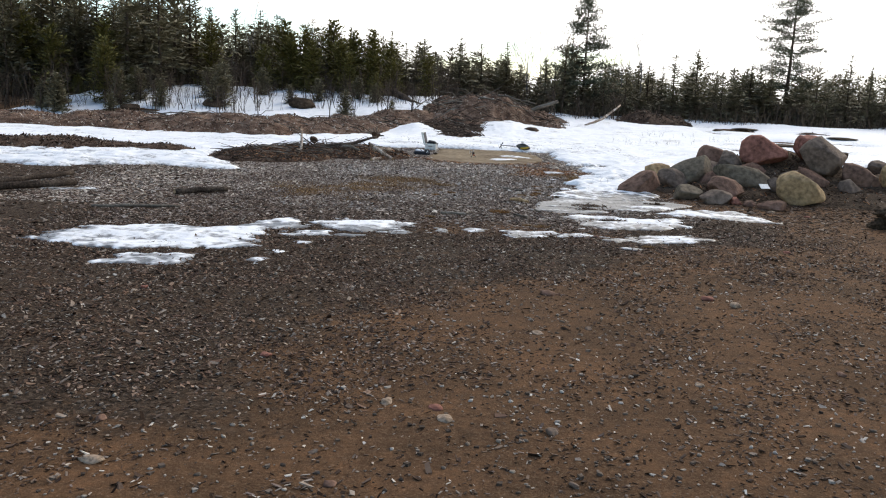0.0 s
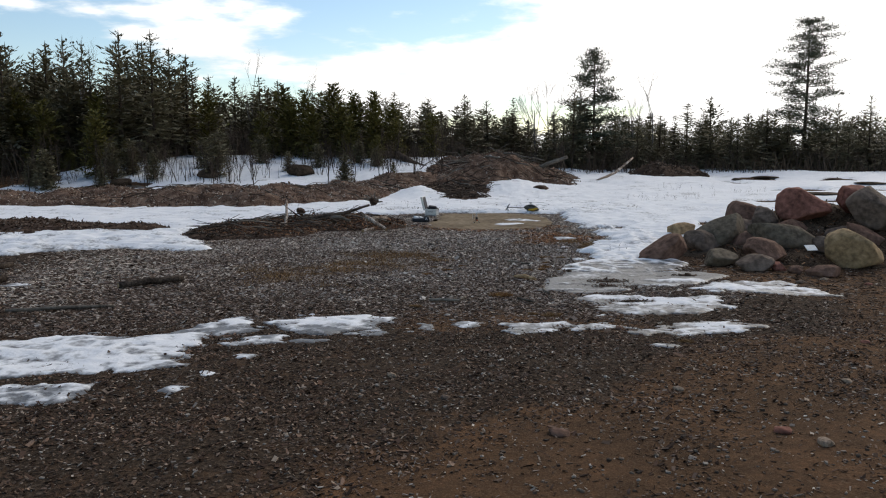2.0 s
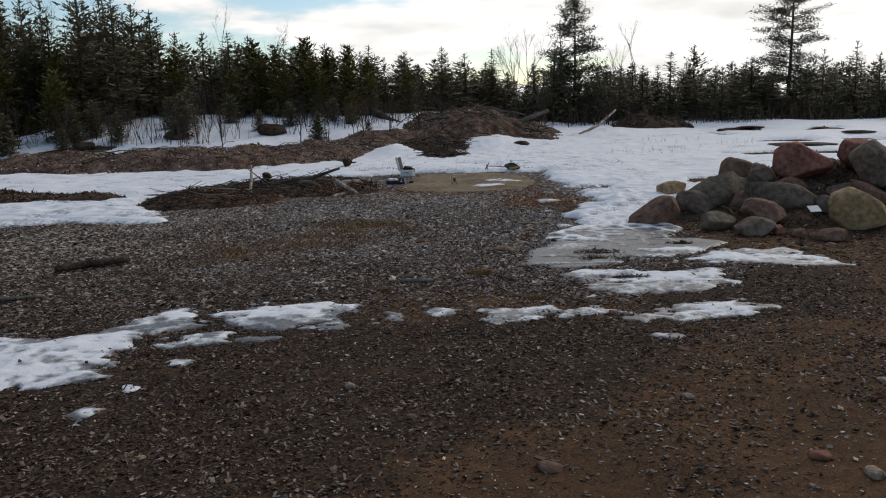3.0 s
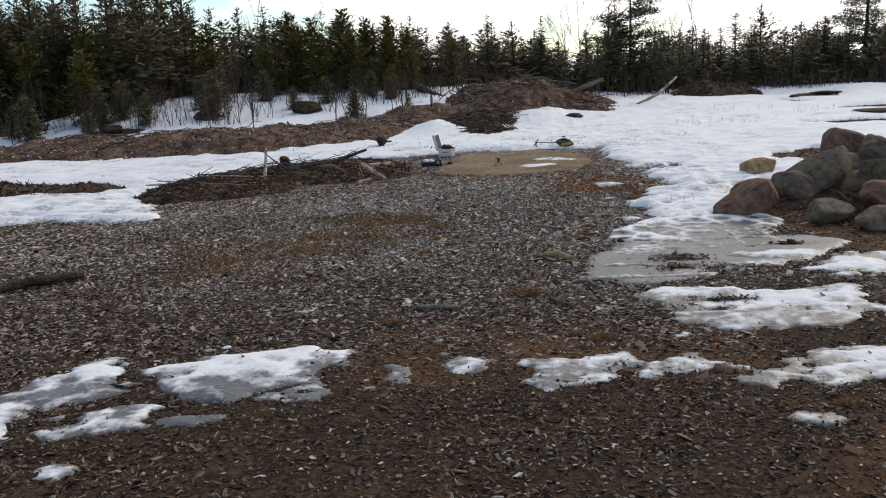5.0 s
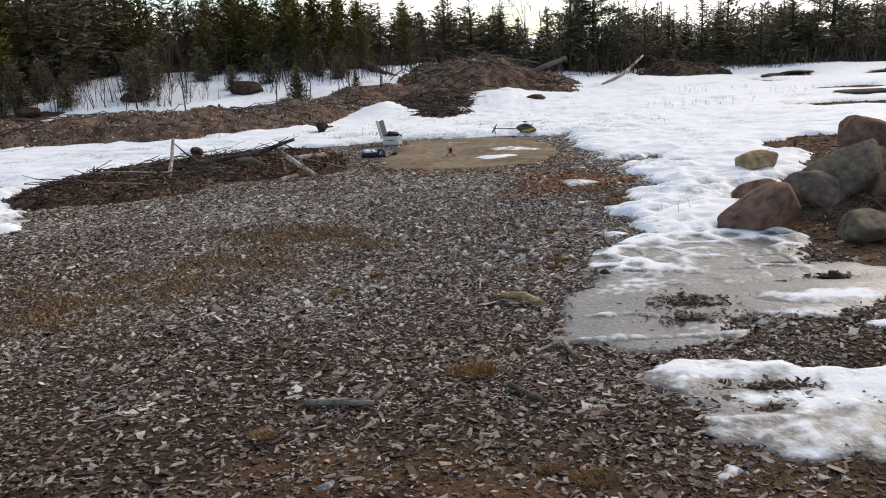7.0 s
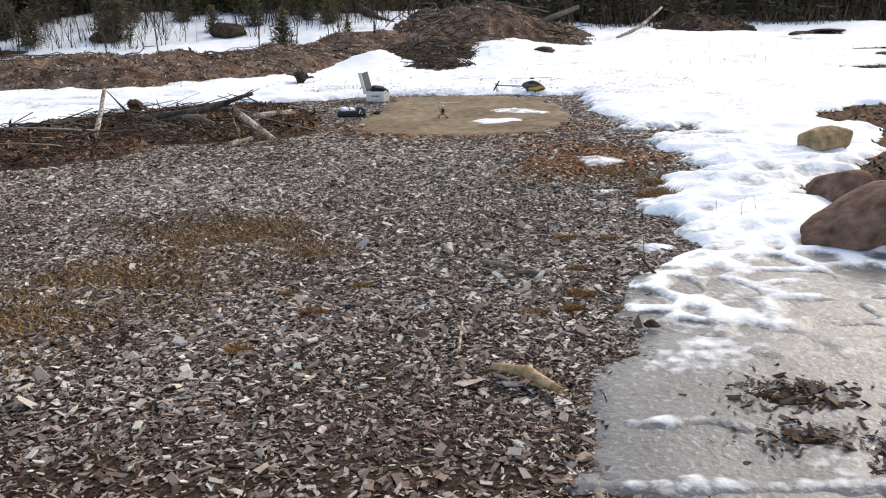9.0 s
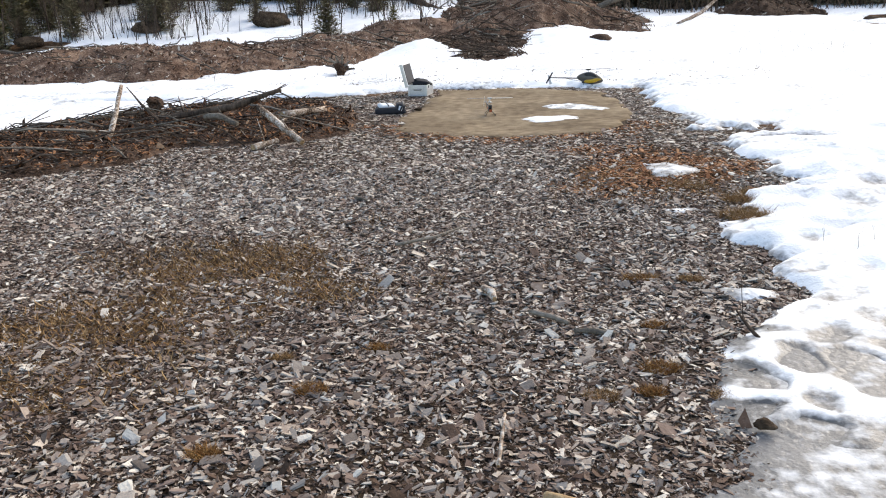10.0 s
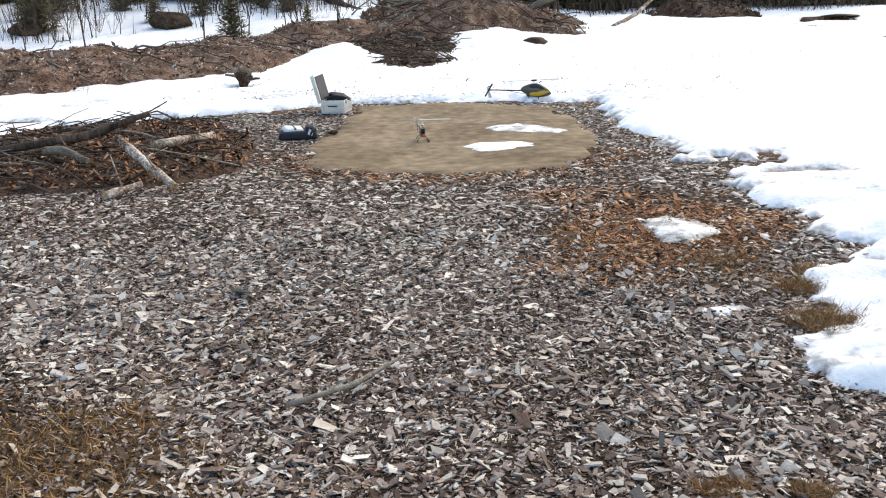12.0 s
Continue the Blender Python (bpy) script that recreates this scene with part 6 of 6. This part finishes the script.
for i, (x, y, h) in enumerate(SMALL):
    place(small[i % 2], x, y, h, i * 0.9, 1.6)
for i in range(16):
    x, y = rng.uniform(-24, -1), rng.uniform(35.5, 45)
    place(small[i % 2] if i % 3 else young[i % 2], x, y, rng.uniform(0.7, 2.0), i * 0.7, 1.6 if i % 3 else 2.2)
for k, ob in enumerate((*young, *small)):
    ob.matrix_world = Matrix.Translation((-28 - 2 * k, 43, tz(-28 - 2 * k, 43)))
saplings = [tree_of("bare_sapling", bare_data(2.0, 170 + i, 3, 0.85, 0.32), None, None, "leafless brown sapling in snow", "bare saplings") for i in range(4)]
for s in saplings:
    s.children[0].data.materials[0] = TWIG
for i in range(180):
    x, y = rng.uniform(-26, 0), rng.uniform(35.0, 47)
    place(saplings[i % 4], x, y, rng.uniform(0.8, 2.6), rng.uniform(0, 6.28), 2.0)
for i in range(90):    # brown undergrowth at the wood's edge
    x, y = rng.uniform(-38, 36), rng.uniform(45.5, 50)
    place(saplings[i % 4], x, y, rng.uniform(1.8, 3.6) * (1 if x < 0 else 0.75), rng.uniform(0, 6.28), 2.0, girth=1.4)
for i in range(20):    # the left wood comes nearer
    x, y = rng.uniform(-32, -18), rng.uniform(39.5, 43)
    place(KINDS[rng.randrange(6)], x, y, rng.uniform(2.5, 5.0), rng.uniform(0, 6.28), girth=rng.uniform(1.1, 1.6))
# thickets of bare twigs on the snow bank
shrubs = []
for i in range(4):
    r2 = random.Random(500 + i)
    stems = []
    for k in range(4):
        v, f = bare_data(r2.uniform(0.9, 1.6), 520 + 10 * i + k, 3, 0.55, 0.3)
        o, s = Vector((r2.gauss(0, 0.004), r2.gauss(0, 0.004), 0)), r2.uniform(-0.55, 0.55)
        stems.append(([Vector((q.x + s * q.z, q.y, q.z)) + o for q in map(Vector, v)], f))
    b = tree_of("bare_shrub", merge(stems), None, None, "leafless brown shrub of thin twigs in snow", "bare shrubs")
    b.children[0].data.materials[0] = TWIG
    shrubs.append(b)
for i in range(90):
    x = rng.uniform(-19, 0.5)
    y = 36.4 + max(0, x + 9) * 0.42 + rng.random() ** 1.4 * 7
    place(shrubs[i % 4], x, y, rng.uniform(0.7, 1.6), rng.uniform(0, 6.28), 1.5)
for k, ob in enumerate(shrubs):
    ob.matrix_world = Matrix.Translation((-20 - 1.5 * k, 38.5, tz(-20 - 1.5 * k, 38.5)))
for k, ob in enumerate(saplings):
    ob.matrix_world = Matrix.Translation((-26 - k, 42, tz(-26 - k, 42)))
# dry weed stems in the snow
weeds = []
for i in range(100):
    gx0, gy0 = ((4.2, 36.5), (6.6, 30.0), (7.9, 30.3), (10.8, 33.0), (8.8, 35.0))[i % 5]
    x, y = rng.gauss(gx0, 0.45), rng.gauss(gy0, 0.4)
    if i % 9 == 0:
        x, y = rng.uniform(-9, 2), rng.uniform(25.6, 28)
    v, f = bare_data(rng.uniform(0.12, 0.32), 300 + i, 3, 0.55, 0.5)
    o = Vector((x, y, tz(x, y) + 0.05))
    weeds.append(([q + o for q in v], f))
weed = new("dry_weeds", mesh_of("dry_weeds", *merge(weeds), TWIG))
tagged(weed, "dry brown weed stems poking through snow", "weeds", kind="stuff")
for k, (x, y, h) in enumerate(((2.9, 15.75, 0.22), (3.05, 15.9, 0.16), (2.8, 16.0, 0.14), (6.9, 20.2, 0.4), (7.4, 20.6, 0.35))):
    t = tree_of("bare_sapling", bare_data(h, 400 + k, 2, 0.6, 0.5), None, None, "dry twig poking out of the snow", "dry twigs")
    t.children[0].data.materials[0] = TWIG
    t.matrix_world = Matrix.Translation((x, y, tz(x, y) + 0.05))
# dark turf that has melted out of the snow field: x, y, width, height
for k, (x, y, w, h) in enumerate(((3.33, 34.1, 0.62, 0.2), (13.1, 41.3, 0.55, 0.16), (15.1, 43.2, 1.3, 0.12), (17.1, 40.3, 0.8, 0.12), (17.4, 37.5, 1.3, 0.13), (12.8, 32.0, 2.3, 0.16))):
    ob = new("bare_turf", boulder_mesh("bare_turf", w, max(0.5, w * 0.7), h, DARKSOIL if k % 3 else DARKDEBRIS, 1000 + k, 4, 5, 0.15))
    ob.matrix_world = pose(x, y, tz(x, y) + 0.02)
    tagged(ob, "dark bare turf melting out of the snow", "turf", "bare turf spots")
# dark rocks on the snow bank
for k, (x, y, w, h) in enumerate(((-10.4, 37.4, 0.9, 0.45), (-6.6, 38.2, 1.2, 0.6), (-3.3, 42.8, 1.5, 0.5), (-13.6, 36.2, 1.0, 0.4))):
    ob = new("boulder", boulder_mesh("boulder", w, w * 0.8, h, DARKSOIL, 980 + k, 4, 5, 0.3))
    ob.matrix_world = pose(x, y, tz(x, y) - 0.05, 0, 0, 30 * k)
    tagged(ob, "dark mossy boulder on the snow bank", "boulder")


# ---- the things at the landing pad ----
def tool_case():
    z = tz(-0.55, 24.4) + 0.012
    thing = tagged(new("tool_case"), "open aluminium tool case with black contents", "case")
    thing.matrix_world = pose(-0.47, 24.35, z, 0, 0, -8)
    w, d, h, t = 0.30, 0.44, 0.17, 0.012
    part("bottom", box("bottom", (w, d, t), ALU), thing, m=pose(0, 0, t / 2))
    for s in (-1, 1):
        part("side_panel", box("side_panel", (t, d, h - t), ALU), thing, m=pose(s * (w - t) / 2, 0, h / 2 + t / 2))
        part("end_panel", box("end_panel", (w - 2 * t - 0.002, t, h - t), ALU), thing, m=pose(0, s * (d - t) / 2, h / 2 + t / 2))
        part("corner_edge", box("corner_edge", (0.02, 0.02, h), plain("case_trim", (0.72, 0.73, 0.74), 0.3, 0.8), 0.006), thing, m=pose(s * (w / 2 - 0.006), -d / 2 + 0.006, h / 2))
        part("latch", box("latch", (0.006, 0.035, 0.04), BLACK, 0.002), thing, m=pose(w / 2 + 0.003, s * 0.12, h - 0.03))
    lid = part("lid", box("lid", (0.055, d, 0.36), ALU, 0.008), thing, "open lid standing upright", pose(-w / 2 - 0.065, 0, h + 0.14, 0, -14, 0))
    part("lid_lining", box("lid_lining", (0.008, d - 0.04, 0.32), FOAM, 0.002), lid, m=pose(0.031, 0, 0))
    part("foam", box("foam", (w - 0.03, d - 0.03, 0.1), FOAM, 0.01), thing, m=pose(0, 0, 0.08))
    jacket = boulder_mesh("jacket", 0.31, 0.38, 0.13, DARKFABRIC, 77, 4, 4, 0.6)
    part("jacket", jacket, thing, "crumpled black cloth heaped in the case", pose(0.02, 0.05, 0.13))
    part("handle", mesh_of("handle", *tube_data([(-0.06, -d / 2 - 0.003, 0.1), (-0.05, -d / 2 - 0.03, 0.1), (0.05, -d / 2 - 0.03, 0.1), (0.06, -d / 2 - 0.003, 0.1)], [0.008] * 4, 6), BLACK), thing)
    for k in range(3):
        part("tool", mesh_of("tool", *tube_data([(-0.09 + 0.08 * k, -0.14, 0.13), (-0.07 + 0.08 * k, -0.03, 0.19)], [0.012, 0.008], 8), (BLACK, ORANGE, ALU)[k]), thing)
    return thing


def carry_bag():
    thing = tagged(new("carry_bag"), "black and silver padded bag lying on bark", "bag")
    thing.matrix_world = pose(-0.68, 22.3, tz(-0.72, 22.35) + 0.01, 0, 0, 10)
    part("body", box("body", (0.43, 0.29, 0.09), DARKFABRIC, 0.035, 0.9, 4), thing, m=pose(0, 0, 0.045))
    part("top_flap", box("top_flap", (0.24, 0.18, 0.05), PALEFABRIC, 0.022, 0.8, 4), thing, "silver white flap", pose(-0.05, 0.0, 0.10, 8, 6, 12))
    part("end_pocket", box("end_pocket", (0.13, 0.27, 0.09), DARKFABRIC, 0.035, 0.85, 4), thing, m=pose(0.14, 0.0, 0.09, 0, 10, 0))
    part("seam", box("seam", (0.02, 0.17, 0.02), BLACK, 0.006), thing, m=pose(-0.04, 0.0, 0.12, 8, 6, 12))
    part("strap", mesh_of("strap", *tube_data([(0.12, -0.14, 0.04), (0.16, -0.15, 0.11), (0.17, 0.0, 0.15), (0.15, 0.12, 0.08)], [0.012] * 4, 5), BLACK), thing)
    part("side_patch", box("side_patch", (0.05, 0.006, 0.06), PALEFABRIC, 0.002), thing, m=pose(0.13, -0.135, 0.075, -20, 20, 0))
    return thing


def rotor_blade(name, length, chord, mat):
    bm = bmesh.new()
    bmesh.ops.create_cube(bm, size=1)
    for v in bm.verts:
        thin = 0.35 if v.co.y > 0 else 1.0
        v.co = Vector(((v.co.x + 0.5) * length, v.co.y * chord, v.co.z * 0.006 * thin))
    bmesh.ops.bevel(bm, geom=bm.edges[:], offset=0.0012, segments=1, affect="EDGES")
    return from_bm(name, bm, mat)


def model_helicopter(label, place_m, size, canopy, blade_mat, blade_turn, open_frame):
    """A model helicopter on skids that faces +x; size 1 is about 0.9 m from nose to fin."""
    thing = tagged(new("model_helicopter"), label, "model helicopter", "model helicopters")
    thing.matrix_world = place_m @ Matrix.Diagonal((size, size, size, 1))
    for s in (-1, 1):
        skid = part("skid", mesh_of("skid", *tube_data([(-0.16, s * 0.085, 0.012), (0.12, s * 0.085, 0.008), (0.17, s * 0.085, 0.03)], [0.006] * 3, 7), WHITE if not open_frame else CARBON), thing)
        for x in (-0.08, 0.07):
            part("skid_strut", mesh_of("skid_strut", *tube_data([(x, s * 0.085, 0.012), (x, s * 0.06, 0.05), (x, s * 0.025, 0.075)], [0.005] * 3, 6), CARBON), skid)
        part("side_frame", box("side_frame", (0.2, 0.004, 0.12), CARBON, 0.001), thing, m=pose(-0.01, s * 0.026, 0.13))
    if open_frame:
        part("battery", box("battery", (0.12, 0.045, 0.04), ORANGE, 0.006), thing, "orange-red battery pack", pose(0.08, 0, 0.09))
        part("motor", mesh_of("motor", *tube_data([(-0.02, 0, 0.1), (-0.02, 0, 0.16)], [0.03, 0.03], 12), BLACK), thing)
        part("servo", box("servo", (0.04, 0.05, 0.05), BLACK, 0.003), thing, m=pose(0.05, 0, 0.16))
        part("gear", mesh_of("gear", *tube_data([(-0.05, 0, 0.125), (-0.05, 0, 0.135)], [0.05, 0.05], 16), ORANGE), thing)
    else:
        bm = bmesh.new()
        bmesh.ops.create_icosphere(bm, subdivisions=4, radius=1)
        for v in bm.verts:
            u = v.co.x
            taper = 1.0 - 0.35 * max(0, u) ** 2 - 0.25 * max(0, -u)
            v.co = Vector((u * 0.23 + 0.03, v.co.y * 0.07 * taper, (v.co.z * 0.105 * taper) + 0.155 + 0.03 * (-u) - 0.02 * u * u))
        body = part("canopy", from_bm("canopy", bm, canopy, True), thing, "yellow and black painted canopy")
        for s in (-1, 1):
            part("canopy_window", boulder_mesh("canopy_window", 0.22, 0.02, 0.085, BLACK, 12, 3, 2, 0.05), body, "black stripe panel", pose(0.03, s * 0.055, 0.165, 0, 12, 0))
            part("canopy_stripe", boulder_mesh("canopy_stripe", 0.30, 0.03, 0.075, YELLOW, 13, 3, 2, 0.05), body, "yellow painted flash", pose(0.08, s * 0.056, 0.075, 0, -6, 0))
    boom = part("tail_boom", mesh_of("tail_boom", *tube_data([(-0.1, 0, 0.15), (-0.68, 0, 0.165)], [0.011, 0.010], 10), CARBON), thing)
    part("boom_brace", mesh_of("boom_brace", *tube_data([(-0.1, 0.03, 0.09), (-0.42, 0.0, 0.155)], [0.004, 0.004], 6), CARBON), boom)
    part("tail_fin", box("tail_fin", (0.05, 0.005, 0.17), CARBON if open_frame else WHITE, 0.001, 0.6), thing, m=pose(-0.68, 0.012, 0.13, 0, -15, 0))
    for k in (0, 180):
        part("tail_blade", rotor_blade("tail_blade", 0.11, 0.025, blade_mat if open_frame else BLACK), thing, m=pose(-0.68, -0.025, 0.165, 90, 0, 0) @ pose(0, 0, 0, 0, 0, 60 + k))
    part("mast", mesh_of("mast", *tube_data([(0, 0, 0.18), (0, 0, 0.305)], [0.006, 0.006], 8), ALU), thing)
    part("swashplate", mesh_of("swashplate", *tube_data([(0, 0, 0.225), (0, 0, 0.24)], [0.03, 0.03], 14), ALU), thing)
    hub = part("rotor_head", box("rotor_head", (0.08, 0.03, 0.025), ALU if open_frame else BLACK, 0.004), thing, m=pose(0, 0, 0.30, 0, 0, blade_turn))
    for k in (0, 180):
        part("rotor_blade", rotor_blade("rotor_blade", 0.36, 0.034, blade_mat if k == 0 else CARBON), hub, m=pose(0, 0, 0.004, 0, 0, k) @ pose(0.045, 0, 0))
    part("flybar", mesh_of("flybar", *tube_data([(0, -0.15, 0.28), (0, 0.15, 0.28)], [0.003, 0.003], 6), ALU), thing, m=pose(0, 0, 0, 0, 0, blade_turn))
    return thing


DARKPAINT = plain("dark_grey_canopy_paint", (0.10, 0.09, 0.075), 0.3)
tool_case()
carry_bag()
model_helicopter("yellow and black model helicopter at the pad's far edge", pose(2.2, 24.98, tz(2.2, 24.98) + 0.016, 0, 0, -6), 0.92, DARKPAINT, CARBON, 20, False)
model_helicopter("small bare-framed model helicopter on the sand pad", pose(0.67, 21.9, tz(0.67, 21.9) + 0.016, 0, 0, -82), 0.72, ORANGE, WHITE, 85, True)
scrap = new("paper_scrap", box("paper_scrap", (0.17, 0.12, 0.01), WHITE, 0.003))
scrap.matrix_world = pose(5.44, 14.35, 0.30, 35, 0, 12)
tagged(scrap, "white scrap of paper between boulders", "paper")
foot = new("bark_lump", boulder_mesh("bark_lump", 0.12, 0.08, 0.05, DARKSOIL, 955, 3, 4, 0.4))
foot.matrix_world = pose(-0.33, 22.5, tz(-0.33, 22.5) + 0.012)
tagged(foot, "dark bark lump on the sand's edge", "bark")
